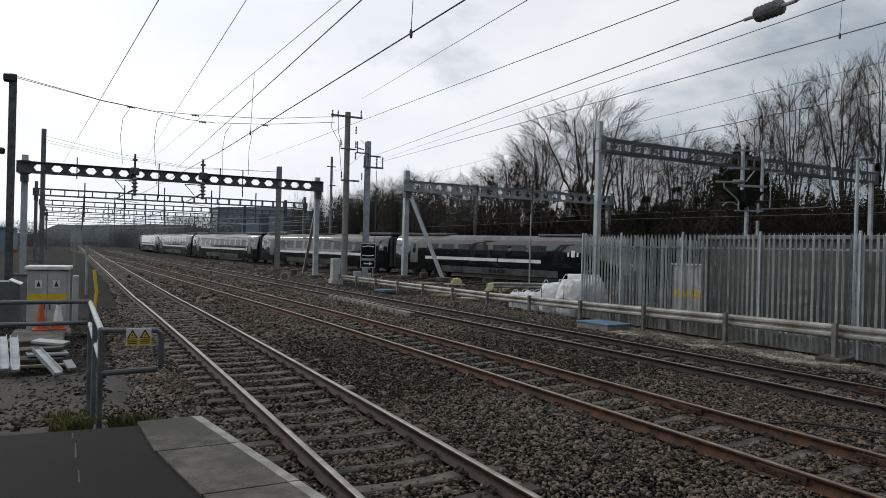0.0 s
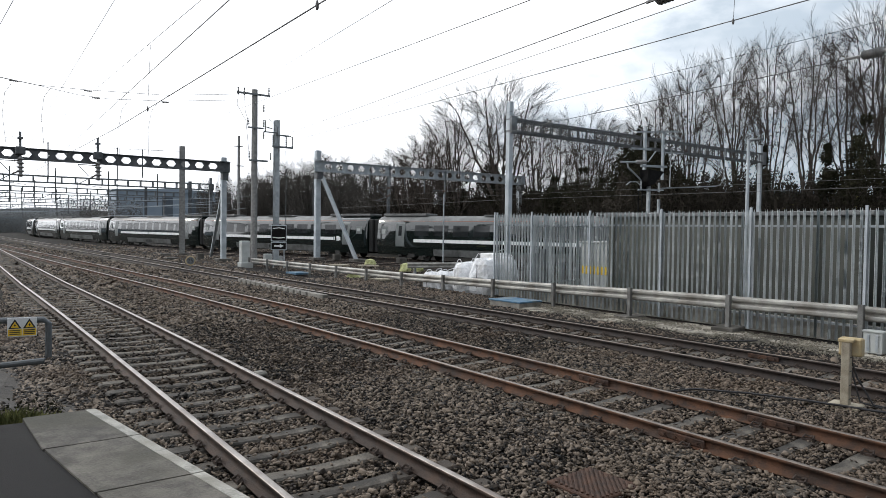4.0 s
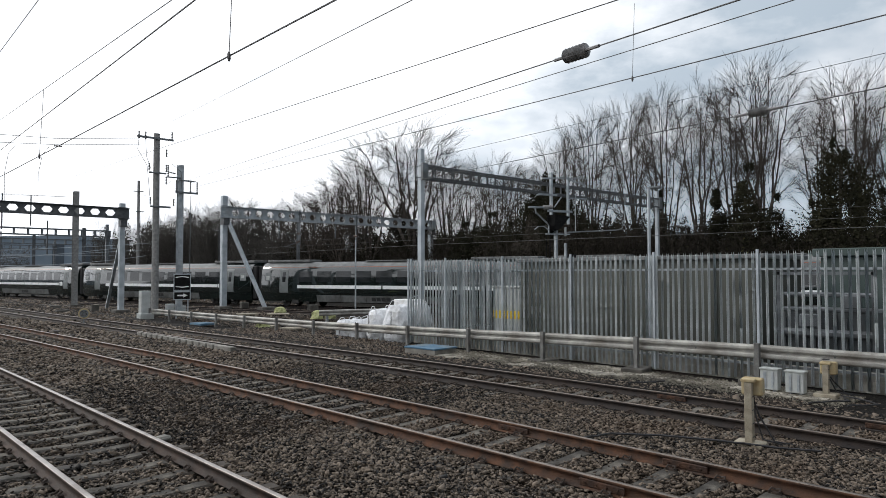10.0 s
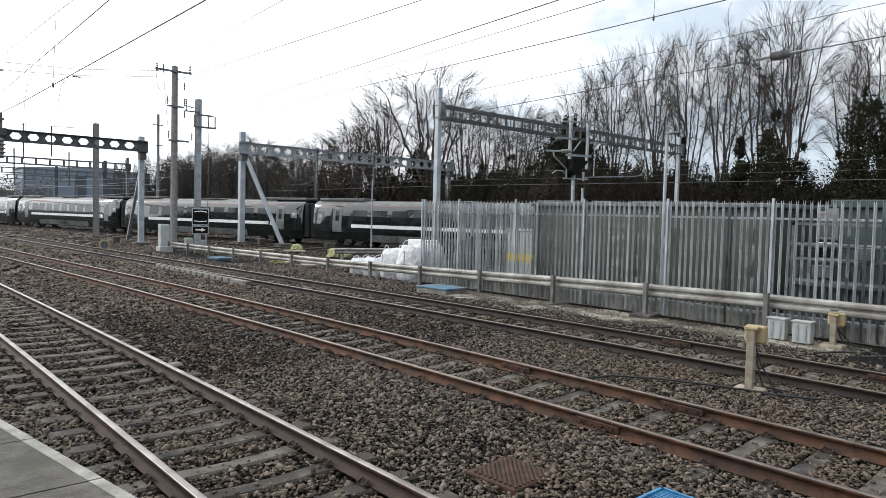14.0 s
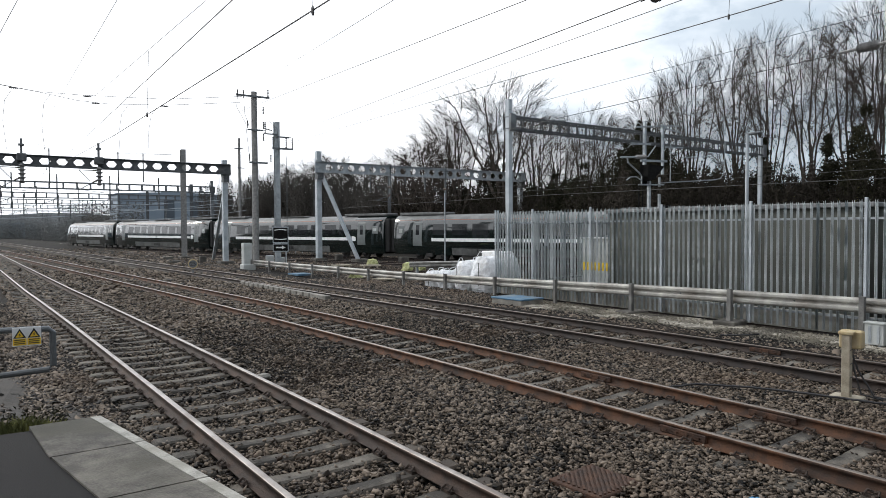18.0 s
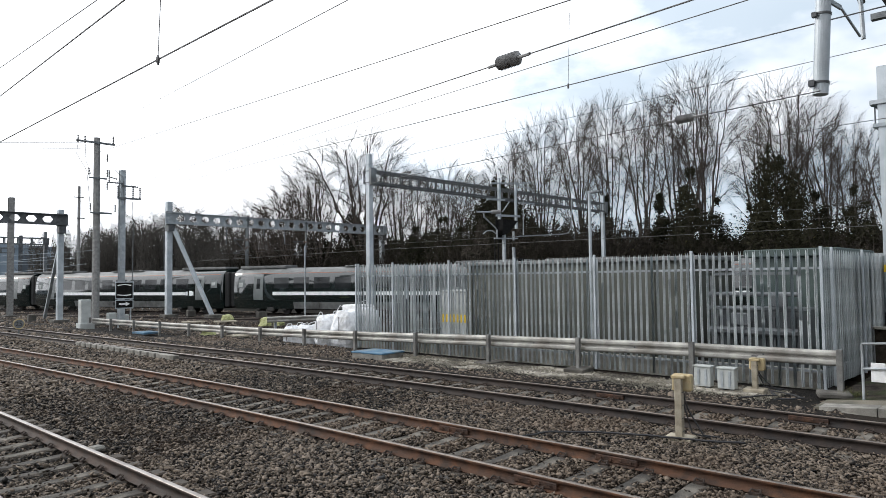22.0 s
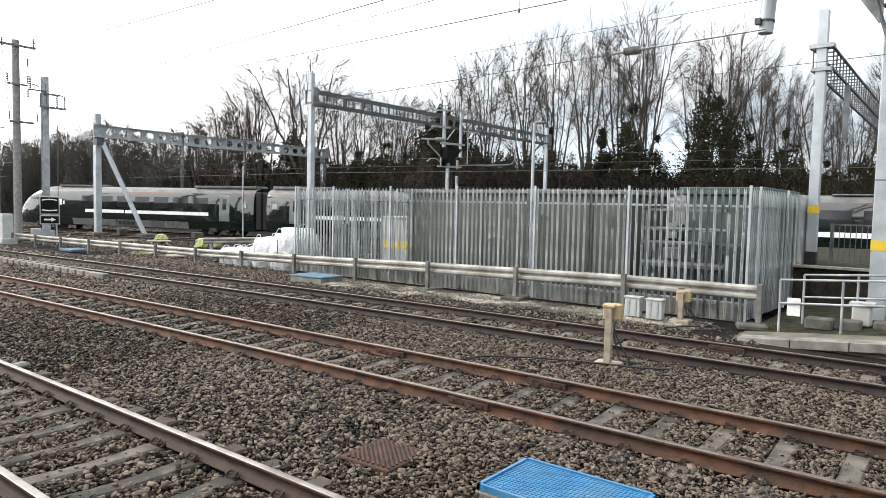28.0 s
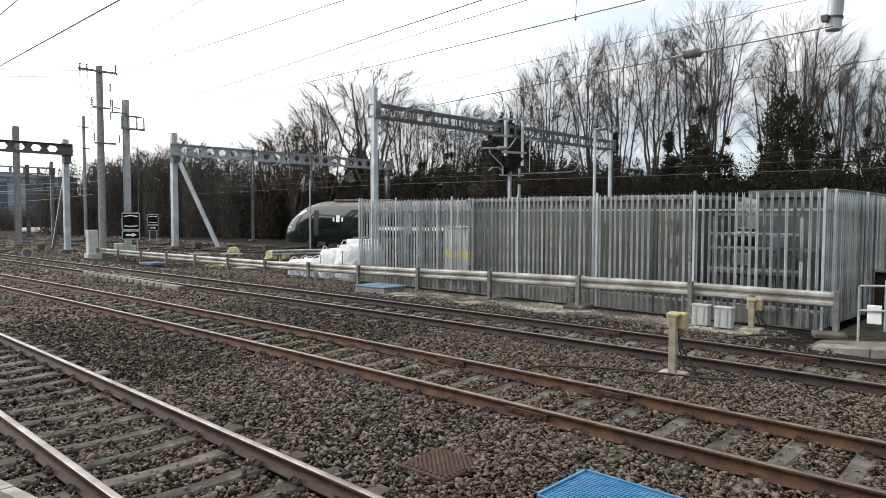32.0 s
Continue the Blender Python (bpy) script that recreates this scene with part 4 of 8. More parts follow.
# tall pole with crossarm and its neighbour
tp = mast(16.23, 45, 11.6, 0.46, M_WOODPOLE, "tall grey line pole with crossarms and grey insulators", round_=True)
H = 11.95
part("crossarm", bm_box(bmesh.new(), (-0.15, -0.22, H - 0.35), (2.3, 0.1, 0.12)), M_GALVD, tp)
part("crossarm", bm_box(bmesh.new(), (0, -0.22, H - 2.6), (1.1, 0.1, 0.1)), M_GALVD, tp)
part("crossarm", bm_box(bmesh.new(), (0.2, -0.22, H - 4.8), (1.3, 0.12, 0.12)), M_GALVD, tp)
bm = bmesh.new()
for x, z in ((-1.2, H - 0.5), (-0.8, H - 0.5), (0.9, H - 0.3), (-0.55, H - 2.5), (0.55, H - 2.5), (-0.45, H - 4.7), (1.05, H - 4.7), (0.55, H - 3.3), (0.55, H - 1.5)):
    insulator_bm(bm, (x, -0.24, z), (x, -0.24, z + 0.5), 0.075, 5)
parts("insulator", bm, M_INSUL, tp)
bm = bmesh.new()
bm_tube(bm, [(-1.2, -0.25, H - 0.4), (-1.3, -0.3, H - 1.2), (-0.7, -0.3, H - 2.2), (-0.5, -0.3, H - 4.2)], 0.018, 5)
bm_tube(bm, [(-0.8, -0.25, H - 0.4), (-0.75, -0.3, H - 1.6), (-0.45, -0.3, H - 2.4)], 0.018, 5)
bm_tube(bm, [(0.9, -0.25, H - 1.9), (1.5, -0.3, H - 2.4), (1.6, -0.3, H - 4.2)], 0.018, 5)
for z in (H - 5.4, H - 6.4, H - 8.6):
    bm_tube(bm, [(-0.21, -0.1, z), (0.21, -0.1, z)], 0.03, 5)
parts("jumper_cable", bm, M_WIRE, tp)

t2 = mast(17.8, 45, 9.7, 0.34, M_GALV, "grey steel line mast with switch gear and insulators")
bm = bmesh.new()
bm_box(bm, (0.35, -0.24, 8.2), (1.5, 0.14, 0.12))
bm_box(bm, (0.3, -0.24, 9.0), (0.9, 0.1, 0.1))
bm_box(bm, (-0.5, -0.24, 9.15), (1.0, 0.08, 0.08))
parts("crossarm", bm, M_GALVD, t2)
bm = bmesh.new()
for x, z in ((-0.35, 8.25), (0.6, 8.25), (1.05, 8.25), (-0.9, 9.2)):
    insulator_bm(bm, (x, -0.24, z), (x, -0.24, z + 0.75), 0.075, 6)
insulator_bm(bm, (0.4, -0.24, 9.0), (0.95, -0.24, 9.0), 0.07, 5)
insulator_bm(bm, (-0.4, -0.24, 9.4), (-0.95, -0.24, 9.5), 0.07, 5)
parts("insulator", bm, M_INSUL, t2)
bm = bmesh.new()
bm_tube(bm, [(0.55, -0.3, 8.0), (0.6, -0.3, 6.0), (0.55, -0.3, 1.0)], 0.025, 5)
part("operating_rod", bm, M_GALVD, t2)

mast(16.4, 64, 9.55, 0.42, M_WOODPOLE, "weathered steel line mast beside the yard lines")
m3 = mast(27.0, 80, 13.1, 0.36, M_WOODPOLE, "distant grey line pole with small crossarms", round_=True)
bm = bmesh.new()
bm_box(bm, (-0.1, -0.2, 12.2), (1.1, 0.1, 0.1))
bm_box(bm, (0.1, -0.2, 9.9), (0.9, 0.1, 0.1))
parts("crossarm", bm, M_DARKSTEEL, m3)
mast(24.6, 92, 8.2, 0.36, M_DARKSTEEL, "far dark line mast")
mast(20.0, 96, 7.4, 0.3, M_DARKSTEEL, "far dark line mast")
lp = mast(-3.63, 45, 11.4, 0.36, M_DARKSTEEL, "tall dark mast with a floodlight at its top")
part("floodlight", bm_box(bmesh.new(), (-0.15, -0.1, 11.5), (0.6, 0.5, 0.4), bevel=0.05), M_BLACK, lp)
part("bracket_lamp", bm_box(bmesh.new(), (-0.5, -0.1, 7.4), (0.4, 0.4, 0.35), bevel=0.08), M_BLACK, lp)
mast(-2.9, 64, 11.1, 0.34, M_GALVD, "grey steel line mast beside the running line")
mast(30.3, 66, 7.2, 0.25, M_DARKSTEEL, "slim dark mast among the yard lines")
mast(37, 62, 7.9, 0.25, M_GALVD, "slim grey mast among the yard lines")
mast(27.6, 38.7, 4.77, 0.11, M_GALV, "slim galvanised lamp post in the yard", round_=True)
lpf = mast(17.0, 10.0, 4.78, 0.10, M_MAST, "slim galvanised lamp post behind the palisade fence", ground=-0.1, round_=True)
part("lamp_head", bm_box(bmesh.new(), (0.12, -0.1, 4.9), (0.16, 0.42, 0.07), bevel=0.02), M_GALVD, lpf)
mast(27.3, 31.2, 6.3, 0.10, M_GALVD, "slim galvanised post behind the palisade fence", round_=True)

# the near gantry over the tracks, beyond the fence's end
ng = thing("overhead_line_portal", 0, 0, 0, "large lattice gantry on a pale column with a yellow band", "gantry", "overhead line portals")
bm = bmesh.new()
bm_box(bm, (17.4, 1.5, 3.5), (0.36, 0.34, 7.2), bevel=0.02)
for s in (-1, 1):
    bm_prism(bm, [(1.5 + s * 0.17, 0.62), (1.5 + s * 0.34, 0.05), (1.5 + s * 0.17, 0.05)], 17.3, 17.5, "x")
part("column", bm, M_MAST, ng)
part("band", bm_box(bmesh.new(), (17.4, 1.5, 1.72), (0.372, 0.352, 0.22)), M_YELLOW, ng, "yellow band")
part("joint_band", bm_box(bmesh.new(), (17.4, 1.5, 3.12), (0.37, 0.35, 0.03)), M_GALVD, ng)
bm = bmesh.new()
for y in (1.08, 2.06):
    for z in (7.2, 8.12):
        bm_box(bm, (4.9, y, z), (25.6, 0.12, 0.12))
for i in range(27):
    x = -7.8 + i * 0.95
    for y in (1.08, 2.06):
        bm_box(bm, (x, y, 7.66), (0.07, 0.07, 0.86))
        bm_bar(bm, (x, y, 7.24 if i % 2 else 8.08), (x + 0.95, y, 8.08 if i % 2 else 7.24), 0.06, 0.06)
    for z in (7.2, 8.12):
        bm_box(bm, (x, 1.57, z), (0.07, 0.92, 0.06))
        bm_bar(bm, (x, 1.08, z), (x + 0.95, 2.06, z), 0.06, 0.05)
        bm_bar(bm, (x, 2.06, z), (x + 0.95, 1.08, z), 0.06, 0.05)
part("boom", bm, M_DARKSTEEL, ng, "dark lattice boom")
for y, w in ((1.14, 0.26), (2.02, 0.30)):
    part("flange_plate", bm_box(bmesh.new(), (4.9, y, 7.115), (25.7, w, 0.03)), M_DARKSTEEL, ng)
for y in (0.99, 2.16):
    part("side_plate", bm_box(bmesh.new(), (4.9, y, 7.24), (25.7, 0.02, 0.26)), M_DARKSTEEL, ng)
part("end_gusset", bm_prism(bmesh.new(), [(2.2, 7.1), (1.80, 6.5), (1.72, 6.5), (1.72, 7.1)], 17.36, 17.44, "x"), M_GALV, ng, "pale gusset plate")
bm = bmesh.new()
bm_prism(bm, [(1.02, 7.15), (1.02, 8.0), (1.12, 8.3), (1.45, 8.3), (1.45, 6.55), (1.32, 6.45)], 17.5, 18.05, "x")
part("end_box", bm, M_DARKSTEEL, ng)
part("channel", bm_box(bmesh.new(), (17.0, 1.40, 7.25), (0.07, 0.15, 1.8)), M_GALV, ng)
part("channel_foot", bm_box(bmesh.new(), (17.05, 1.40, 6.3), (0.16, 0.22, 0.16)), M_GALV, ng)
bm = bmesh.new()
bm_box(bm, (14.3, 1.77, 7.04), (0.14, 1.36, 0.11))
part("cross_bar", bm, M_GALVD, ng)
part("conduit", bm_tube(bmesh.new(), [(13.0, 2.42, 7.5), (13.0, 2.40, 7.09), (13.0, 2.34, 6.9)], 0.05, 8), M_DARKSTEEL, ng)
part("pipe", bm_tube(bmesh.new(), [(16.6, 1.88, 7.33), (16.6, 1.87, 7.15), (16.6, 1.85, 7.0)], 0.05, 10), M_MAST, ng)
part("arm", bm_tube(bmesh.new(), [(16.6, 1.85, 7.0), (16.6, 1.78, 6.79), (16.6, 1.67, 6.42), (16.6, 1.51, 5.88)], 0.04, 8), M_GALVD, ng)
part("rod", bm_tube(bmesh.new(), [(16.6, 1.51, 5.9), (16.6, 1.50, 5.48)], 0.018, 6), M_GALV, ng)
part("insulator", insulator_bm(bmesh.new(), (16.9, 1.74, 7.3), (16.9, 1.45, 6.95), 0.09, 5), M_INSUL, ng)
part("motor", lathe(bmesh.new(), None, [(0.09, 0), (0.13, 0.05), (0.13, 0.33), (0.08, 0.38)], 14, pose(16.9, 1.58, 6.95, 62, 0, 0)), M_GALVD, ng)
part("motor_bracket", bm_box(bmesh.new(), (16.95, 1.52, 6.72), (0.2, 0.3, 0.05), rz=0), M_DARKSTEEL, ng)
part("reflector", lathe(bmesh.new(), (16.55, 1.89, 7.36), [(0.03, 0), (0.065, 0.03), (0.065, 0.09), (0.03, 0.12)], 14), M_LIME, ng, "lime-yellow cap")
part("drop_tube", bm_tube(bmesh.new(), [(10.0, 2.16, 7.1), (9.9, 2.28, 4.74)], 0.095, 20), M_MAST, ng)
bm = bmesh.new()
bm_tube(bm, [(9.905, 2.272, 4.88), (9.906, 2.27, 4.91)], 0.104, 20)
bm_tube(bm, [(9.945, 2.225, 5.8), (9.946, 2.223, 5.83)], 0.104, 20)
bm_box(bm, (9.79, 2.35, 4.88), (0.09, 0.07, 0.08))
bm_box(bm, (9.84, 2.3, 5.8), (0.08, 0.06, 0.06))
parts("clamp", bm, M_DARKSTEEL, ng)
part("bracket_arm", bm_bar(bmesh.new(), (10.05, 2.22, 6.07), (10.5, 2.13, 6.04), 0.03, 0.06), M_GALV, ng)
part("bracket_stay", bm_bar(bmesh.new(), (10.5, 2.13, 6.04), (10.95, 2.0, 5.72), 0.025, 0.025), M_GALV, ng)
part("hanger", bm_tube(bmesh.new(), [(11.0, 2.02, 7.1), (11.0, 1.99, 6.35), (11.0, 1.97, 5.69)], 0.03, 8), M_MAST, ng)

# the mast with the foot-bridge-like truss on the island platform
nd = thing("overhead_line_portal", 0, 0, 0, "pale mast with a yellow band and an open ladder truss", "gantry", "overhead line portals")
part("column", bm_box(bmesh.new(), (21.7, 3.55, 4.5), (0.26, 0.26, 7.1), bevel=0.012), M_MAST, nd)
part("shoe", bm_box(bmesh.new(), (21.7, 3.55, 1.13), (0.30, 0.30, 0.36), bevel=0.012), M_BLACK, nd)
part("band", bm_box(bmesh.new(), (21.7, 3.55, 2.5), (0.272, 0.272, 0.2)), M_YELLOW, nd, "yellow band")
part("truss", ladder_truss_bm(21.9, 40, 6.45, 7.05, 3.3, 3.8, 0.6, 0.06, 0.035), M_DARKSTEEL, nd)
bm = bmesh.new()
bm_box(bm, (21.7, 3.55, 7.06), (0.36, 0.62, 0.12))
bm_box(bm, (21.7, 3.55, 6.42), (0.34, 0.5, 0.10))
parts("bracket", bm, M_GALV, nd)
bm = bmesh.new()
bm_box(bm, (24.0, 3.2, 5.5), (0.14, 0.14, 1.6))
bm_tube(bm, [(24.0, 3.0, 4.8), (23.2, 3.0, 4.4)], 0.05, 6)
part("drop_tube", bm, M_GALVD, nd)


# wires: ends and sag; each span is a thing
def wire(name, a, b, r=0.012, sag=0.0, label="thin dark overhead wire", n=12):
    bm = bmesh.new()
    a, b = Vector(a), Vector(b)
    pts = [a.lerp(b, i / n) - Vector((0, 0, sag * 4 * (i / n) * (1 - i / n))) for i in range(n + 1)]
    bm_tube(bm, pts, r * 0.8, 5)
    return solid(name, bm, M_WIRE, label, "wire", "overhead wires")


def dropper(x, y, z0, z1, lean=0.0):
    bm = bmesh.new()
    bm_tube(bm, [(x, y, z0), (x + lean, y, z1)], 0.005, 4)
    lathe(bm, (x, y, z0 - 0.06), [(0.012, 0), (0.02, 0.03), (0.02, 0.07), (0.01, 0.1)], 6)
    solid("dropper", bm, M_WIRE, "thin dropper wire with a small clip", "wire", "droppers")


CW, FW = "thin dark contact wire over a track", "thin dark overhead wire placed to fit the camera view"


def run_on(a, b, k):
    """The point k times the way from a to b."""
    return tuple(p + (q - p) * k for p, q in zip(a, b))


# many ends lie on sight lines at chosen depths, to fit the camera's view
SPANS = [((2.3, 51, 4.66), (3.0, 18, 4.62), 1.0, 0.010, CW), ((3.0, 18.0, 4.62), (3.05, 6.0, 4.67), 2.4, 0.011, CW),
         ((5.68, 51.0, 7.31), (2.56, 7.0, 5.02), 1.35, 0.010, FW), ((3.94, 51.0, 7.73), (1.97, 6.0, 4.59), 1.3, 0.005, FW),
         ((3.45, 51.0, 7.3), (1.32, 7.0, 4.78), 1.3, 0.005, FW), ((-1.24, 51.0, 7.15), (0.5, 7.0, 4.62), 1.3, 0.006, FW),
         ((8.36, 22.0, 7.37), (3.38, 5.0, 4.56), 1.4, 0.005, FW), ((11.49, 51.0, 8.48), (5.27, 5.0, 4.93), 1.3, 0.007, FW),
         ((18.32, 45.0, 8.73), (7.07, 5.0, 5.25), 1.35, 0.011, FW), ((18.76, 45.0, 8.48), (7.31, 4.5, 5.18), 1.3, 0.007, FW),
         ((18.33, 45.0, 8.17), (9.97, 2.2, 5.73), 1.3, 0.012, CW), ((20.0, 45.0, 6.99), (11.9, 0.63, 5.84), 1.3, 0.007, FW),
         ((18.59, 35.0, 5.99), (9.57, 2.2, 4.71), 1.0, 0.010, CW), ((16.85, 12.0, 5.53), (12.5, 0.52, 4.83), 1.6, 0.009, CW),
         ((21.37, 24.0, 3.79), (21.97, 12.0, 3.75), 2.5, 0.011, CW), ((25.0, 51.0, 3.95), (21.37, 24.0, 3.79), 1.0, 0.011, CW),
         ((27.5, 51.0, 4.6), (30.5, 24.0, 4.7), 2.0, 0.010, CW), ((30.0, 51.0, 5.2), (32.5, 24.0, 5.3), 2.0, 0.009, FW)]
for a, b, k, r, lab in SPANS:
    wire("contact_wire" if lab is CW else "line_wire", a, run_on(a, b, k), r, 0, lab)
for x, y, z0, z1, l in ((3.03, 6.7, 4.66, 6.0, 0.05), (10.85, 6.75, 5.98, 7.4, 0.1), (2.6, 30, 4.66, 5.5, 0), (3.0, 14.5, 4.63, 5.9, 0.05), (18.9, 33.5, 5.9, 7.2, 0)):
    dropper(x, y, z0, z1, l)
# span wires between the tall pole and the mast across the line
def wire_through(name, pts, r, label):
    bm = bmesh.new()
    bm_tube(bm, pts, r * 0.8, 5)
    return solid(name, bm, M_WIRE, label, "wire", "overhead wires")


wire_through("span_wire", [(-3.5, 45, 11.32), (0.83, 45, 10.5), (3.62, 45, 10.2), (5.91, 45, 10.25), (10.5, 45, 10.5), (15.4, 45, 11.2)], 0.022, "stranded span wire between two masts")
wire_through("span_wire", [(-3.5, 44.8, 11.2), (0.98, 44.8, 10.42), (3.62, 44.8, 10.15), (5.58, 44.8, 9.87), (7.29, 44.8, 9.84), (10.5, 44.8, 10.1), (15.2, 44.8, 10.75)], 0.022, "stranded span wire between two masts")
for x, z in ((2.0, 10.1), (3.9, 10.1), (8.0, 9.85), (9.7, 9.95)):
    bm = bmesh.new()
    bm_tube(bm, [(x + 0.3, 44.9, z), (x, 45.2, z - 0.5), (x - 0.1, 45.6, z - 1.6), (x + 0.1, 46.5, z - 3.1)], 0.014, 4)
    solid("jumper_cable", bm, M_WIRE, "hanging jumper cable below the span wires", "cable", "jumper cables")
for x, y, z in ((5.9, 45, 10.2), (10.2, 44.8, 10.02), (2.2, 45, 10.28), (6.3, 44.8, 9.8)):
    bm = bmesh.new()
    insulator_bm(bm, (x, y, z), (x + 0.45, y, z), 0.07, 5)
    solid("insulator", bm, M_INSUL, "grey ribbed insulator strung in a wire", "insulator", "wire insulators")
for dz in (0, -0.3, -0.5):
    wire_through("feeder_wire", [(-2.9, 64, 10.55 + dz), (2.6, 64, 9.55 + dz * 0.8), (8.1, 64, 8.9 + dz * 0.3), (16.4, 64, 9.05)], 0.012, "thin feeder wire between two masts")
wire("feeder_wire", (17.8, 45, 9.2), (27, 80, 11.4), 0.014, 0.5, "thin feeder wire between masts")
# pale wires strung over the far yard
for a, b in (((2.0, 70, 3.95), (24, 70, 4.85)), ((2.0, 71, 3.3), (22, 71, 5.0)), ((-2, 72, 4.1), (26, 72, 5.7)), ((11, 69, 3.2), (24, 69, 4.25)), ((0, 84, 5.2), (27, 84, 4.6))):
    bm = bmesh.new()
    bm_tube(bm, [Vector(a).lerp(Vector(b), i / 10) - Vector((0, 0, 1.2 * (i / 10) * (1 - i / 10))) for i in range(11)], 0.02, 5)
    solid("feeder_wire", bm, M_MAST, "pale feeder wire slung across the yard lines", "wire", "overhead wires")
# insulators in the near wires
for a, b in (((7.11, 5.15, 5.263), (7.23, 5.56, 5.299)), ((10.08, 4.07, 4.785), (10.165, 4.37, 4.797))):
    bm = bmesh.new()
    insulator_bm(bm, a, b, 0.10 if a[0] < 8 else 0.07, 6)
    d = (Vector(b) - Vector(a)).normalized()
    bm_tube(bm, [Vector(a) - d * 0.25, Vector(a)], 0.022, 6)
    bm_tube(bm, [Vector(b), Vector(b) + d * 0.25], 0.022, 6)
    solid("insulator", bm, M_INSUL, "grey ribbed insulator strung in a wire", "insulator", "wire insulators")


# ---- palisade fence, crash barrier and what stands in the compound ----
def pale_mesh(h):
    """A corrugated palisade pale with a split, pointed top; its foot at the origin, its face towards -x."""
    bm = bmesh.new()
    prof = [(-0.034, 0.010), (-0.026, -0.008), (-0.011, -0.012), (0.0, 0.006), (0.011, -0.012), (0.026, -0.008), (0.034, 0.010)]
    lo = [bm.verts.new((d, w, 0)) for w, d in prof]
    hi = [bm.verts.new((d, w, h - (0.0 if abs(abs(w) - 0.026) < 0.001 else 0.12 if abs(w) > 0.03 else 0.10 if w == 0 else 0.05))) for w, d in prof]
    for k in range(6):
        bm.faces.new((lo[k], lo[k + 1], hi[k + 1], hi[k]))
    bmesh.ops.solidify(bm, geom=bm.faces[:], thickness=0.004)
    return mesh_of("pale", bm, M_PALE)


def palisade(name, a, b, z, h, label, spacing=0.155, posts=2.65, corner=True, back=0.0):
    """A run of palisade from a to b: posts, two rails, pales."""
    fx, fy = b[0] - a[0], b[1] - a[1]
    L = math.hypot(fx, fy)
    ang = math.degrees(math.atan2(fy, fx)) + 90
    f = thing(name, a[0], a[1], z, label, "fence", "palisade fence runs", rz=ang)
    # in its own space the run goes towards -y, its face towards -x
    first = L - posts * int(L / posts - 0.05)
    for yy in ([0] if corner else []) + [first - back + posts * i for i in range(int(L / posts - 0.05) + (1 if back == 0 else 0))] + ([L] if back else []):
        # paler mast steel here puts the light on the post faces into colour
        part("post", bm_box(bmesh.new(), (-0.035, -yy, h / 2 + 0.01), (0.05, 0.058, h + 0.06), bevel=0.004), M_MAST, f)
    for zz in (0.35, h - 0.42):
        bm = bmesh.new()
        bm_box(bm, (0.026, -L / 2, zz), (0.006, L, 0.05))
        bm_box(bm, (0.05, -L / 2, zz + 0.024), (0.045, L, 0.006))
        part("fence_rail", bm, M_GALV, f)
    rnd = random.Random(name + label)
    k = int(L / spacing)
    for i in range(k):
        piece("pale", PALE, f, pose(0, -spacing * (i + 0.5), rnd.uniform(-0.008, 0.008), rnd.uniform(-.2, .2), 0, rnd.uniform(-.7, .7)))
    return f


PALE = pale_mesh(2.98)
FX, FL, FR = 16.05, 19.25, 3.85
palisade("palisade_fence", (FX, FL), (FX, FR), -0.06, 2.98, "tall galvanised palisade fence with split pointed pales beside the track", back=0.16)
palisade("palisade_fence", (FX + 0.12, FR), (22.0, FR - 0.12), -0.06, 2.98, "galvanised palisade fence returning away from the track", corner=False)
palisade("palisade_fence", (24.5, FL + 0.6), (FX + 0.12, FL), -0.06, 2.98, "galvanised palisade fence closing the compound's end")
palisade("palisade_fence", (24.5, 14.6), (24.5, FL + 0.5), -0.25, 2.98, "galvanised palisade fence at the compound's back")

# concrete plinth boards under the fence
pb = thing("fence_plinth", 0, 0, 0, "low pale concrete gravel boards under the palisade fence", "plinth")
for i in range(5):
    y0 = FR + 0.1 + i * 3.06
    part("gravel_board", bm_box(bmesh.new(), (FX + 0.16, y0 + 1.5, 0.10), (0.06, 3.0, 0.44), bevel=0.008), M_BOARD, pb)


def armco_bm(L):
    """A W-shaped crash barrier rail along y, its face towards -x."""
    prof = [(0.03, -0.16), (-0.035, -0.135), (-0.05, -0.11), (-0.05, -0.06), (-0.035, -0.035), (0.015, -0.02), (0.015, 0.02), (-0.035, 0.035), (-0.05, 0.06), (-0.05, 0.11), (-0.035, 0.135), (0.03, 0.16)]
    back = [(x + 0.014, z * 0.985) for x, z in prof[::-1]]
    return bm_prism(bmesh.new(), prof + back, -L / 2, L / 2, "y")


BX = lambda y: 15.52 if y < 20 else 15.52 - 0.012 * (y - 20)
POSTS = [3.42 + 3.025 * i for i in range(14)]


def barrier_top(y):
    """Top height fitted to the camera's view, sinking with the ground towards the yard."""
    return float(np.interp(y, (3, 7, 12.5, 15.5, 18.5, 24.5, 36.7, 45), (0.85, 0.84, 0.73, 0.65, 0.58, 0.46, 0.37, 0.33)))


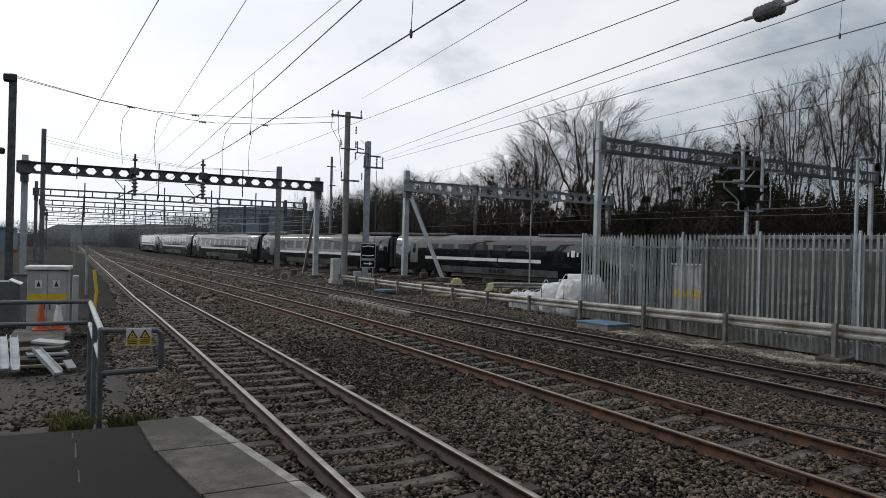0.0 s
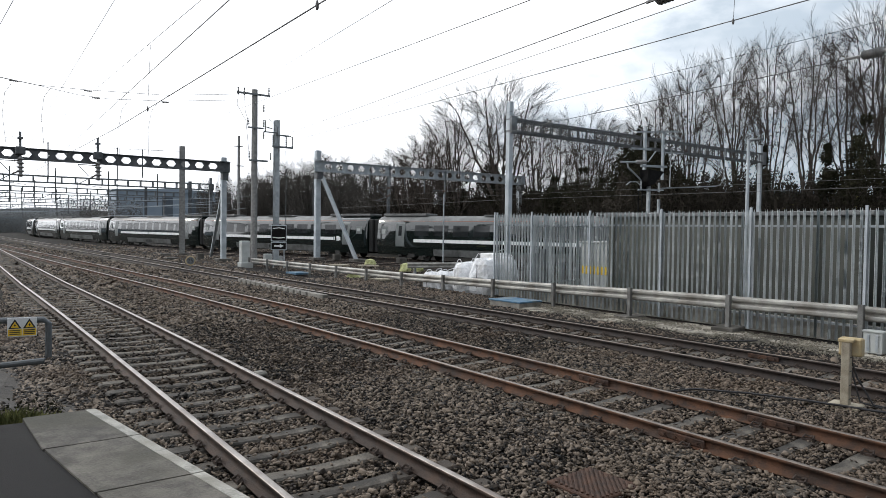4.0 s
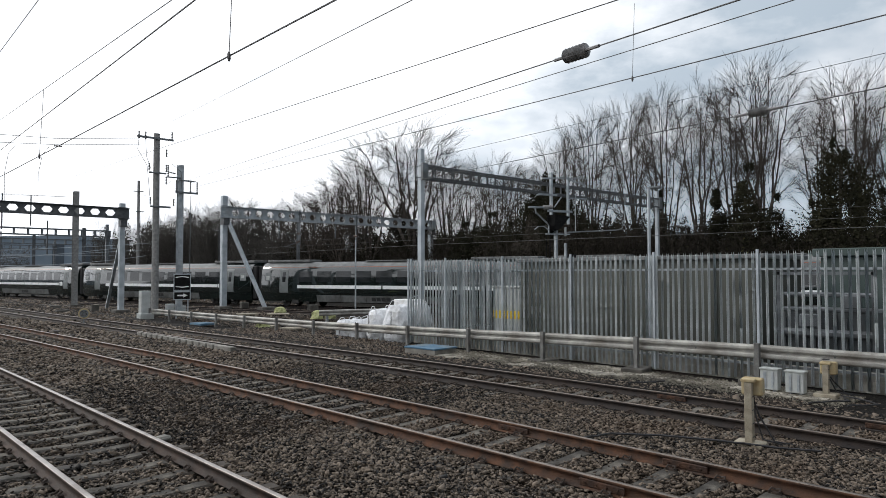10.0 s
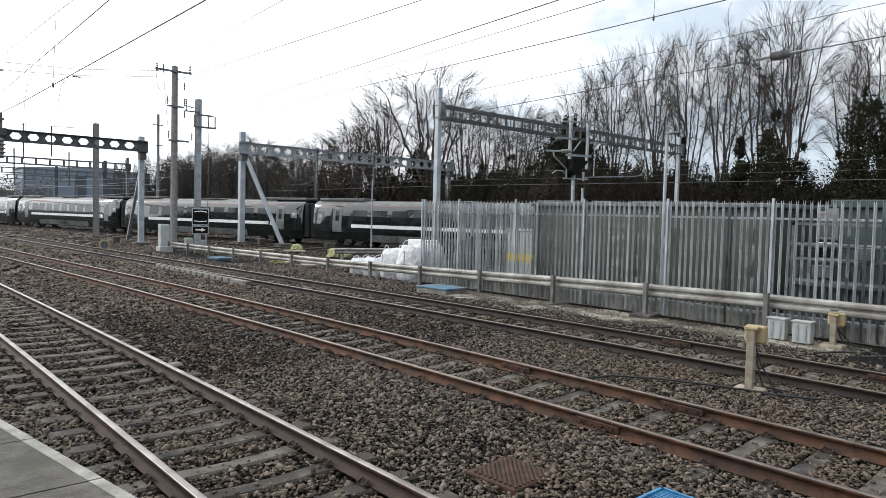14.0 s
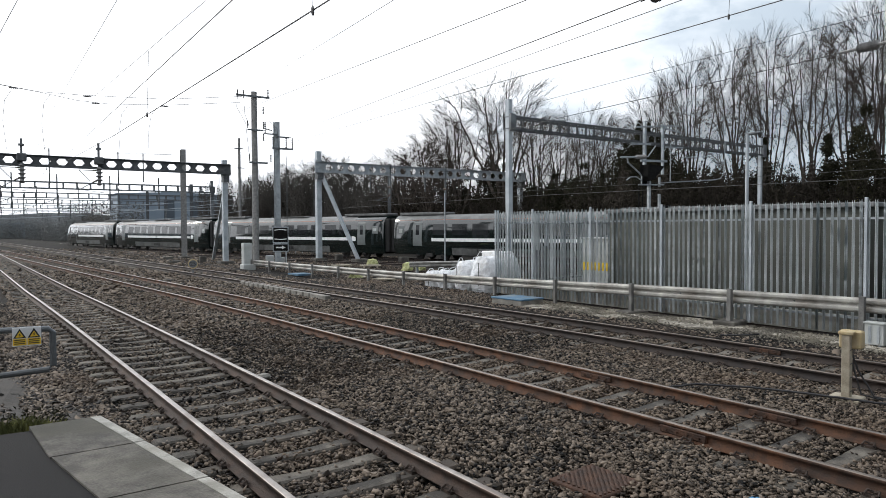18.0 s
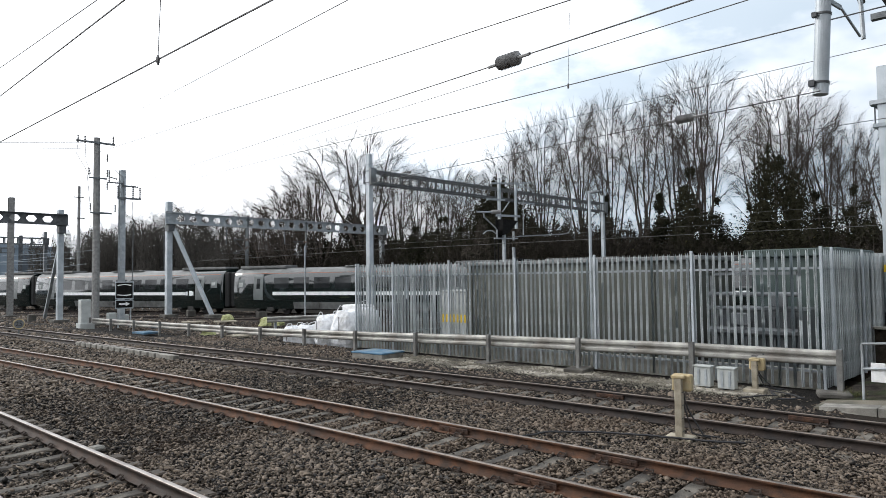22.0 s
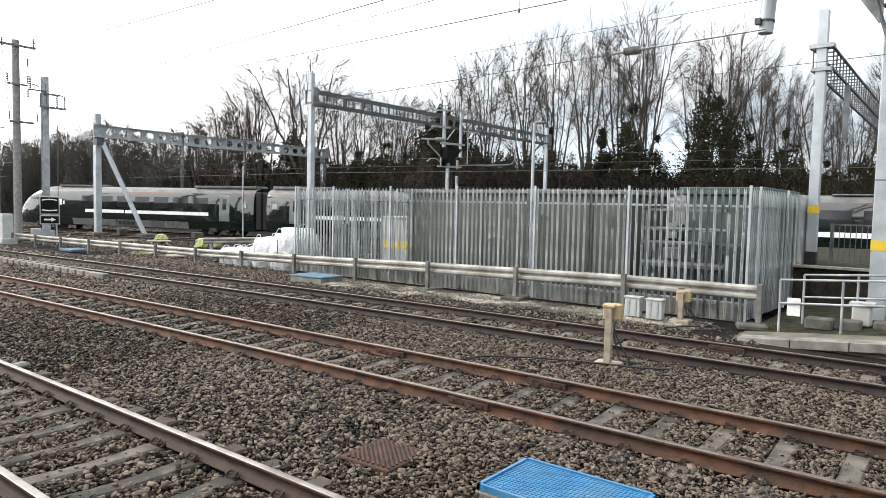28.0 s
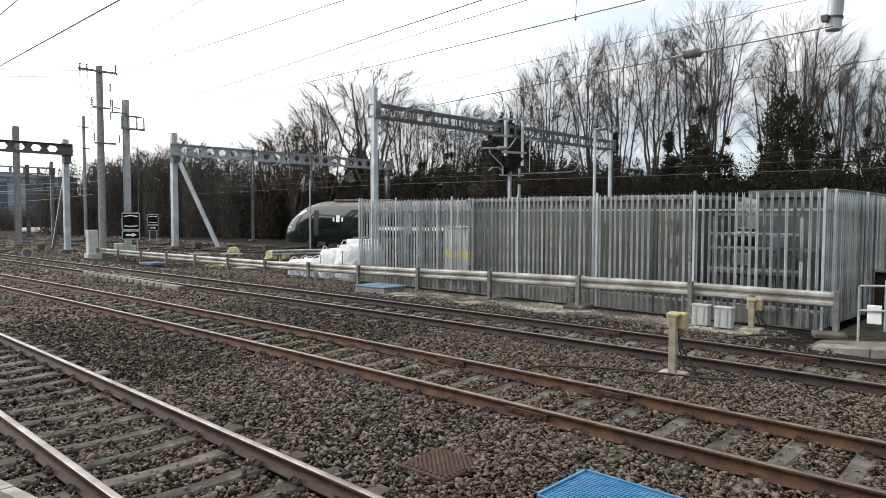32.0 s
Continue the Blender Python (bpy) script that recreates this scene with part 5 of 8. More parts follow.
cb = thing("crash_barrier", 0, 0, 0, "weathered steel crash barrier on short posts beside the track", "barrier")
for i, y in enumerate(POSTS):
    x, top = BX(y), barrier_top(y)
    part("post", bm_box(bmesh.new(), (x - 0.14, y, top - 0.48), (0.11, 0.11, 0.96), bevel=0.006), M_POST, cb)
    if 1 <= i <= 6:
        part("foot_block", bm_box(bmesh.new(), (x - 0.05, y + 0.05, top - 0.87), (0.75, 0.55, 0.16), rz=9 * (i % 3 - 1), bevel=0.02), M_OLDCONC, cb)
    if i < len(POSTS) - 1:
        y2 = POSTS[i + 1]
        top2 = barrier_top(y2)
        ob = part("barrier_rail", armco_bm(y2 - y - 0.006), M_ARMCO, cb)
        ob.matrix_basis = pose((x + BX(y2)) / 2 + 0.02, (y + y2) / 2, (top + top2) / 2 - 0.20, math.degrees(math.atan2(top2 - top, y2 - y)), 0, math.degrees(math.atan2(-(BX(y2) - x), y2 - y)))
        part("bolt", lathe(bmesh.new(), None, [(0.02, 0), (0.016, 0.018)], 6, pose(x - 0.0, y + 1.5, (top + top2) / 2 - 0.20, 0, -90, 0)), M_DARKSTEEL, cb)
b2 = thing("crash_barrier", 0, 0, 0, "short low steel barrier rail lying behind the bulk bags", "barrier")
ob = part("barrier_rail", armco_bm(6.5), M_ARMCO, b2)
ob.matrix_basis = pose(23.6, 31.3, 0.25, 0, 0, 74)
for x, y in ((21.0, 32.0), (23.6, 31.3), (26.2, 30.5)):
    part("post", bm_box(bmesh.new(), (x, y + 0.2, -0.05), (0.12, 0.12, 0.7)), M_GALV, b2)

# pale rubble strip at the fence's foot
rng = np.random.default_rng(3)
n = 17000
p = np.stack([13.75 + 1.95 * rng.beta(3.2, 1.7, n), rng.uniform(4.4, 16.5, n), np.full(n, -0.115)], 1)
p[:, 2] += rng.normal(0, 0.012, n)
stones("rubble", p, 0.019 * rng.lognormal(0, 0.4, n), 31, "pale dusty rubble along the foot of the fence", M_DUST)
bm = bmesh.new()
for k in range(34):
    y, x = rng.uniform(5.0, 16.2), rng.uniform(14.2, 15.5)
    r = rng.uniform(0.18, 0.62)
    pts = [(x + 0.6 * r * math.cos(a) * rng.uniform(0.45, 1.25), y + 1.4 * r * math.sin(a) * rng.uniform(0.45, 1.25)) for a in np.arange(0, 6.28, 0.35)]
    bm_prism(bm, pts, -0.15, -0.113 + 0.0006 * k)
solid("dust_patch", bm, M_SPILT, "pale spilt dust and mortar on the ground by the fence", "ground", kind="structure")
n = 13000
p = np.stack([rng.uniform(15.7, 25.5, n), rng.uniform(19.8, 48, n), np.zeros(n)], 1)
p[:, 2] = [ground_z(x, y) - 0.005 for x, y, _ in p]
stones("yard_stones", p, 0.062 * rng.lognormal(0, 0.4, n), 34, "rough stones and dirt on the yard ground", M_BALLAST, True)
n = 15000
p = np.stack([rng.uniform(1.4, 34, n), 44 + 60 * rng.beta(1, 1.7, n), np.zeros(n)], 1)
p[:, 2] = [ground_z(x, y) - 0.01 for x, y, _ in p]
stones("yard_stones", p, 0.11 * rng.lognormal(0, 0.4, n), 35, "coarse stones and litter between the far tracks", M_BALLAST, True)
n = 12000
p = np.stack([rng.uniform(13.4, 15.9, n), rng.uniform(3.0, 30, n), np.full(n, -0.13)], 1)
n = len(p := p[(p[:, 0] < 14.0) | (p[:, 1] > 17) | (rng.uniform(0, 1, n) < 0.12)])
stones("cess_stones", p, 0.036 * rng.lognormal(0, 0.35, n), 33, "dark stones beside the crash barrier", M_BALLAST)

# huts and equipment inside the compound
hut = thing("equipment_hut", 0, 0, 0, "long grey-green clad equipment hut behind the palisade fence", "hut")
part("wall", bm_box(bmesh.new(), (18.9, 11.15, 1.33), (2.8, 7.9, 2.9)), M_HUT, hut)
bm = bmesh.new()
for i in range(9):
    bm_box(bm, (17.49, 7.4 + i * 0.94, 1.33), (0.03, 0.05, 2.86))
parts("cover_strip", bm, M_HUT, hut)
part("roof", bm_box(bmesh.new(), (18.9, 11.15, 2.84), (3.1, 8.2, 0.12), bevel=0.02), M_TROOF, hut)
h2 = thing("equipment_hut", 0, 0, 0, "dark green flat-roofed hut at the compound's corner", "hut")
part("wall", bm_box(bmesh.new(), (20.6, 5.2, 1.35), (3.9, 1.9, 2.9)), M_HUTDARK, h2)
part("roof", bm_box(bmesh.new(), (20.6, 5.2, 2.92), (4.2, 2.2, 0.2), bevel=0.02), M_HUTDARK, h2)
part("screen", bm_box(bmesh.new(), (20.3, 4.02, 1.38), (3.4, 0.03, 2.96)), M_SCREEN, h2, "blue-grey solid screen panel")
part("door", bm_box(bmesh.new(), (19.6, 4.235, 1.1), (0.9, 0.03, 2.0)), M_HUT, h2)
eq = thing("transformer", 0, 0, 0, "grey transformer with pale pipes and cooling fins behind the fence", "equipment")
part("tank", bm_box(bmesh.new(), (18.0, 5.6, 0.75), (1.4, 2.0, 1.6), bevel=0.05), M_CABDARK, eq)
for z in (0.55, 1.0, 1.55, 1.9):
    part("pipe", bm_tube(bmesh.new(), [(17.15, 4.55, z), (17.15, 6.7, z)], 0.06 if z != 1.0 else 0.1, 8), M_GALVD, eq)
for i in range(9):
    part("fin", bm_box(bmesh.new(), (17.27, 4.75 + i * 0.22, 0.8), (0.12, 0.03, 1.1)), M_GALVD, eq)
for y in (4.6, 6.6):
    part("frame_post", bm_box(bmesh.new(), (17.1, y, 1.2), (0.07, 0.07, 2.5)), M_GALVD, eq)
part("frame_bar", bm_box(bmesh.new(), (17.1, 5.6, 2.4), (0.07, 2.07, 0.07)), M_GALVD, eq)
for y, z, w in ((5.0, 1.75, 0.35), (5.9, 1.3, 0.4)):
    part("dial_box", bm_box(bmesh.new(), (17.0, y, z), (0.12, w, 0.3), bevel=0.02), M_GALVD, eq)
yc = thing("equipment_cabinet", 18.4, 16.2, -0.1, "pale grey cabinet with a yellow band inside the compound", "cabinet")
part("body", bm_box(bmesh.new(), (0, 0, 1.0), (0.8, 1.25, 2.0), bevel=0.02), M_CABGREY, yc)
part("band", bm_box(bmesh.new(), (0, 0, 1.05), (0.812, 1.262, 0.28)), M_YELLOW, yc, "yellow band")
part("lid", bm_box(bmesh.new(), (0, 0, 2.03), (0.9, 1.35, 0.06), bevel=0.01), M_CABGREY, yc)
bm = bmesh.new()
bm_box(bm, (-0.41, 0, 1.0), (0.01, 0.012, 1.9))
part("door_seam", bm, M_CABDARK, yc)
for y, h in ((17.35, 1.75), (17.75, 1.6)):
    bm = bmesh.new()
    bm_box(bm, (0, 0, h / 2), (0.12, 0.16, h), bevel=0.01)
    ob = solid("concrete_post", bm, M_GALVD, "grey post standing inside the compound", "post", "compound posts")
    ob.location = (16.7, y, -0.08)
for c, s in (((21.5, 18.0, 0.6), (0.5, 1.6, 1.4)), ((22.5, 16.0, 0.8), (0.6, 1.0, 1.8))):
    solid("equipment_cabinet", bm_box(bmesh.new(), c, s, bevel=0.02), M_CABDARK, "dark cabinet at the back of the compound", "cabinet")


def bulk_bag(x, y, w, h, rz, seed):
    """A slumped one-tonne bag with its lifting loops."""
    rnd = random.Random(seed)
    b = thing("bulk_bag", x, y, -0.25, "slumped white woven bulk bag of ballast beside the barrier", "bag", "bulk bags", rz=rz)
    bm = bmesh.new()
    prof = [(0.34, 0.0), (0.45, 0.05), (0.49, 0.15), (0.50, 0.27), (0.49, 0.38), (0.505, 0.5), (0.48, 0.62), (0.46, 0.74), (0.43, 0.85), (0.36, 0.94), (0.28, 1.0), (0.16, 0.95), (0.05, 0.9)]
    lathe(bm, (0, 0, 0), [(r * w * 1.1, z * h) for r, z in prof], 32)
    for v in bm.verts:
        a = math.atan2(v.co.y, v.co.x)
        sq = 1 + 0.13 * abs(math.sin(2 * a)) ** 1.5
        f = noise.noise(v.co * 3.1 + Vector((seed * 3.7, 0, 0))) * 0.11 + noise.noise(v.co * 9.0 + Vector((seed * 1.7, 4, 0))) * 0.055
        v.co.x *= sq + f
        v.co.y *= sq + f
        v.co.z += noise.noise(v.co * 2.3 + Vector((0, seed * 2.1, 0))) * 0.07 * min(1, v.co.z * 2)
    part("sack", bm, M_BAG, b)
    for s in (-1, 1):
        bm = bmesh.new()
        r = 0.36 * w
        bm_tube(bm, [(s * r, -r, h * 0.9), (s * r * 1.02, -r * 0.5, h * (1.12 + rnd.uniform(-.06, .1))), (s * r * 0.9, r * 0.3, h * (1.08 + rnd.uniform(-.06, .08))), (s * r, r, h * 0.88)], 0.015, 5)
        part("lifting_loop", bm, M_BAG, b)
    bm = bmesh.new()
    bm_box(bm, (-0.56 * w, -0.05 * w, h * 0.55), (0.012, 0.03, h * 0.6))
    part("seam_strap", bm, M_BLACK, b)
    return b


for i, (x, y, w, h, rz) in enumerate(((16.55, 20.35, 1.05, 1.45, 8), (17.7, 20.7, 1.0, 1.5, 30), (16.5, 21.55, 0.95, 1.25, -12), (16.35, 22.65, 0.8, 0.85, 20), (16.3, 23.55, 0.8, 0.75, 5), (17.6, 22.0, 0.95, 1.1, 40))):
    bulk_bag(x, y, w, h, rz, i + 1)
bm = bmesh.new()
bm_box(bm, (18.9, 22.6, 0.6), (0.7, 1.3, 1.4), bevel=0.02)
solid("white_cabinet", bm, M_WHITE, "plain white cabinet standing behind the bulk bags", "cabinet")


# ---- the island platform beyond the fence ----
ip = tagged(new("platform_2"), "low ramp end of an island platform with worn white edge", "platform", kind="structure")
bm = bmesh.new()
rows = []
for y, z in ((3.55, -0.09), (2.6, 0.0), (1.5, 0.10), (0.3, 0.19), (-6, 0.7), (-12, 0.9)):
    rows.append([bm.verts.new((x, y, zz)) for x, zz in ((13.92, z - 0.35), (13.92, z), (14.85, z + 0.004), (20.5, z + 0.02), (20.5, -0.5))])
for a, b in zip(rows, rows[1:]):
    for k in range(4):
        bm.faces.new((a[k], a[k + 1], b[k + 1], b[k]))
bm.faces.new(rows[0])
bm.faces.ensure_lookup_table()
for f in bm.faces:
    if len(f.verts) == 4 and min(v.co.x for v in f.verts) > 14.2 and min(v.co.y for v in f.verts) > 0:
        f.material_index = 1
part("ramp", bm, [M_RAMP, M_SOIL], ip)
for i in range(6):
    y0, y1 = 3.45 - i * 0.95, 3.45 - (i + 1) * 0.95 + 0.02
    z = lambda y: -0.09 + (3.55 - y) * 0.088
    bm = bmesh.new()
    v = [bm.verts.new(c) for c in ((13.80 + 0.05 * (i == 0), y0, z(y0) - 0.14), (14.3, y0, z(y0) - 0.14), (14.3, y1, z(y1) - 0.14), (13.80, y1, z(y1) - 0.14), (13.80 + 0.10 * (i == 0), y0, z(y0) + 0.012), (14.3, y0, z(y0) + 0.012), (14.3, y1, z(y1) + 0.012), (13.80, y1, z(y1) + 0.012))]
    for f in ((0, 3, 2, 1), (4, 5, 6, 7), (0, 1, 5, 4), (1, 2, 6, 5), (2, 3, 7, 6), (3, 0, 4, 7)):
        bm.faces.new([v[k] for k in f])
    part("edge_stone", bm, M_CONCRETE, ip, "worn pale edge stone")
bm = bmesh.new()
bm_prism(bm, [(20.5, -40), (33.5, -40), (33.5, 5.5), (20.5, 5.5)], -0.5, 0.95)
part("far_surface", bm, M_SOIL, ip)
bm = bmesh.new()
bm_box(bm, (20.5, -17, 0.96), (0.3, 45, 0.06))
part("far_edge", bm, M_WHITELINE, ip)


def pipe_rail(name, x, ys, zs, h, label, r=0.024):
    """A tubular handrail along y with posts, a top and a middle rail."""
    f = thing(name, x, 0, 0, label, "railing", "pipe railings")
    for y, z in zip(ys, zs):
        part("post", bm_tube(bmesh.new(), [(0, y, z - 0.1), (0, y, z + h)], r, 10), M_GALV, f)
    for k in (h, h * 0.52):
        part("rail", bm_tube(bmesh.new(), [(0, y, z + k) for y, z in zip(ys, zs)], r * 0.95, 10), M_GALV, f)
    return f


pipe_rail("pipe_railing", 14.9, (2.93, 1.84, 0.69), (0.05, 0.12, 0.2), 0.98, "galvanised pipe railing on the island platform ramp")
pipe_rail("pipe_railing", 16.3, (2.75, 1.75, 0.45), (0.05, 0.12, 0.2), 1.0, "galvanised pipe railing on the island platform ramp")
bm = bmesh.new()
bm_box(bm, (14.93, 2.68, 0.50), (0.02, 0.24, 0.36), bevel=0.008)
solid("white_plate", bm, M_WHITE, "small white plate hung on the pipe railing", "sign")
bm = bmesh.new()
bm_box(bm, (16.0, 1.62, 0.33), (0.32, 0.34, 0.42), bevel=0.03)
bm_prism(bm, [(15.8, 1.4), (16.2, 1.4), (16.2, 1.84), (15.8, 1.84)], 0.545, 0.6)
solid("grit_bin", bm, M_CABGREY, "grey lidded box standing on the platform ramp", "box")
for x, y, w in ((15.5, 2.3, 0.5), (15.6, 1.75, 0.35), (15.9, 1.1, 0.6)):
    bm = bmesh.new()
    bm_box(bm, (x, y, 0.15), (0.35, w, 0.24), bevel=0.03)
    solid("concrete_block", bm, M_OLDCONC, "loose weathered concrete block on the ramp", "block", "concrete blocks")
bf = thing("baluster_fence", 20.9, 0, 0.95, "dark low bar fence along the platform", "fence")
part("fence_rail", bm_box(bmesh.new(), (0, -4, 1.15), (0.05, 14, 0.04)), M_DARKSTEEL, bf)
part("fence_rail", bm_box(bmesh.new(), (0, -4, 0.12), (0.04, 14, 0.04)), M_DARKSTEEL, bf)
BAR = mesh_of("bar", bm_box(bmesh.new(), (0, 0, 0.63), (0.02, 0.02, 1.02)), M_DARKSTEEL)
for i in range(64):
    piece("bar", BAR, bf, pose(0, 2.9 - i * 0.13, 0))
for y in (2.95, 1.3, -0.4, -2.1, -3.8):
    part("post", bm_box(bmesh.new(), (0, y, 0.58), (0.06, 0.06, 1.2)), M_DARKSTEEL, bf)
pst = thing("lamp_post", 19.6, 0.72, 0.2, "slim galvanised post with a lime-yellow band", "post")
part("pole", bm_tube(bmesh.new(), [(0, 0, 0), (0, 0, 4.9)], 0.05, 10), M_GALV, pst)
part("sleeve", bm_tube(bmesh.new(), [(0, 0, 0), (0, 0, 1.7)], 0.085, 10), M_GALV, pst)
part("band", bm_tube(bmesh.new(), [(0, 0, 2.05), (0, 0, 2.25)], 0.056, 10), M_LIME, pst, "lime-yellow band")
part("cap", bm_box(bmesh.new(), (0, 0, 4.92), (0.3, 0.12, 0.08)), M_GALVD, pst)
st = thing("steel_steps", 22.5, 0, 0.95, "leaning grey steel step unit on the platform", "steps")
for x in (0, 0.6):
    part("stringer", bm_bar(bmesh.new(), (x, 0.75, 1.45), (x, 1.35, 0.02), 0.05, 0.09), M_GALVD, st)
    part("side_frame", bm_bar(bmesh.new(), (x, 0.75, 1.45), (x, 1.35, 1.40), 0.05, 0.05), M_GALVD, st)
    part("brace", bm_bar(bmesh.new(), (x, 1.35, 1.40), (x, 1.1, 0.62), 0.05, 0.05), M_GALVD, st)
part("tread", bm_box(bmesh.new(), (0.3, 1.05, 1.44), (0.6, 0.55, 0.03)), M_GALVD, st)
bm = bmesh.new()
bm_box(bm, (17.9, 0.42, 0.45), (0.4, 0.4, 0.6), bevel=0.06)
solid("barrier_block", bm, M_RED, "red plastic barrier block at the platform ramp", "barrier")


# ---- trees, scrub and far buildings ----
class Grower:
    """Collects the tapered twigs of one plant into arrays."""
    def __init__(self):
        self.v, self.f, self.n = [], [], 0

    def twig(self, pts, r0, r1, sides):
        pts = np.asarray(pts)
        d = np.gradient(pts, axis=0)
        d /= np.linalg.norm(d, axis=1)[:, None] + 1e-9
        ref = np.where(np.abs(d[:, 2:3]) < 0.9, np.array([[0, 0, 1.0]]), np.array([[1.0, 0, 0]]))
        u = np.cross(d, ref)
        u /= np.linalg.norm(u, axis=1)[:, None]
        w = np.cross(d, u)
        m = len(pts)
        r = np.linspace(r0, r1, m)[:, None]
        for k in range(sides):
            a = 2 * math.pi * k / sides
            self.v.append(pts + r * (u * math.cos(a) + w * math.sin(a)))
        base = self.n
        for i in range(m - 1):
            for k in range(sides):
                k2 = (k + 1) % sides
                self.f.append((base + k * m + i, base + k2 * m + i, base + k2 * m + i + 1, base + k * m + i + 1))
        self.n += m * sides

    def mesh(self, name, material):
        return raw_mesh(name, np.concatenate(self.v), np.array(self.f), material)


def bare_tree(seed, leaders, half, low=0.26, wind=0.16, sprays=13, height=18.0):
    """A leafless tree: steep limbs that part near the ground and fill a rounded crown with ever finer shoots, their tips blown to one side."""
    rng = np.random.default_rng(seed)
    wood, fine = Grower(), Grower()
    blow = np.array([0.55, -0.82, -0.10])
    mid, rise = height * 0.60, height * 0.40

    def inside(q):
        """How far out in the crown a point lies: 1 on its skin."""
        r = math.hypot(q[0], q[1]) / half
        return math.sqrt(r * r + ((q[2] - mid) / rise) ** 2)

    def shoot(p, d, length, r0, r1, m, bend, lift, lean, sides, g=fine):
        pts, dd = [p], d.copy()
        for i in range(m - 1):
            dd = dd + rng.normal(0, bend, 3) + np.array([0, 0, lift]) + blow * lean
            dd /= np.linalg.norm(dd)
            pts.append(pts[-1] + dd * length / (m - 1))
        g.twig(pts, r0, r1, sides)
        return pts

    def off(pts, f, angle):
        i = min(len(pts) - 2, int(f * (len(pts) - 1)))
        q = pts[i] + (pts[i + 1] - pts[i]) * (f * (len(pts) - 1) - i)
        d = pts[i + 1] - pts[i]
        d = d / np.linalg.norm(d)
        w = np.array([q[0], q[1], 0.0]) / (math.hypot(q[0], q[1]) + 0.3) * 0.9 + rng.normal(0, 0.8, 3)
        n = np.cross(d, np.cross(w, d))
        n /= np.linalg.norm(n) + 1e-9
        n = d * math.cos(angle) + n * math.sin(angle)
        return q, n / np.linalg.norm(n)

    trunk = shoot(np.zeros(3), np.array([rng.normal(0, .05), rng.normal(0, .05), 1.0]), height * 0.26, 0.34, 0.20, 5, 0.05, 0.1, 0, 7, wood)
    for k in range(leaders):
        a = 2 * math.pi * (k + rng.uniform(-0.35, 0.35)) / leaders
        u = rng.uniform(0.25, 0.88) if k else 0.1
        q, _ = off(trunk, rng.uniform(0.25, 1.0), 0.1)
        top = mid + rise * math.sqrt(1 - u * u) * rng.uniform(0.68, 0.84)
        end = np.array([math.cos(a) * u * half, math.sin(a) * u * half, top])
        out = np.array([end[0], end[1], 0.0])
        c1, c2 = q + out * 0.30 + np.array([0, 0, (end[2] - q[2]) * 0.30]), end - np.array([0, 0, (end[2] - q[2]) * 0.31]) - out * 0.30
        stem = []
        for i in range(12):
            f = i / 11
            stem.append((1 - f) ** 3 * q + 3 * f * (1 - f) ** 2 * c1 + 3 * f * f * (1 - f) * c2 + f ** 3 * end + rng.normal(0, 0.09, 3) * math.sin(math.pi * f))
        wood.twig(stem, rng.uniform(0.11, 0.17), 0.028, 6)
        for b in range(sprays):
            f = low + (1.0 - low) * (b + rng.uniform(0, 1)) / sprays
            q, d = off(stem, min(f, 1.0), rng.uniform(0.35, 0.85))
            L = height * rng.uniform(0.13, 0.26) * (1.2 - 0.5 * f)
            while L > 0.6 and inside(q + (d + np.array([0, 0, 0.25])) * L * 0.9) > 0.98:
                L *= 0.8
            br = shoot(q, d, L, 0.036 - 0.017 * f, 0.012, 6, 0.07, 0.07, wind * 0.03, 4)
            for c in range(6):
                q, d = off(br, rng.uniform(0.15, 1.0), rng.uniform(0.3, 0.7))
                tw = shoot(q, d, height * rng.uniform(0.055, 0.11), 0.0125, 0.0085, 4, 0.07, 0.08, wind * 0.18, 3)
                for e in range(5):
                    q, d = off(tw, rng.uniform(0.1, 1.0), rng.uniform(0.3, 0.75))
                    shoot(q, d, height * rng.uniform(0.035, 0.065), 0.0085, 0.0055, 3, 0.07, 0.07, wind * 0.35, 3)
    return wood.mesh("trunk", M_BARK), fine.mesh("crown", M_BARK)


def leaf_cloud(name, spots, sizes, seed, material):
    """Small three-cornered leaves, turned every way."""
    rng = np.random.default_rng(seed)
    n = len(spots)
    tri = rng.normal(0, 1, (n, 3, 3))
    tri /= np.linalg.norm(tri, axis=2)[..., None]
    v = spots[:, None, :] + tri * sizes[:, None, None]
    return raw_mesh(name, v.reshape(-1, 3), np.arange(3 * n).reshape(-1, 3), material)


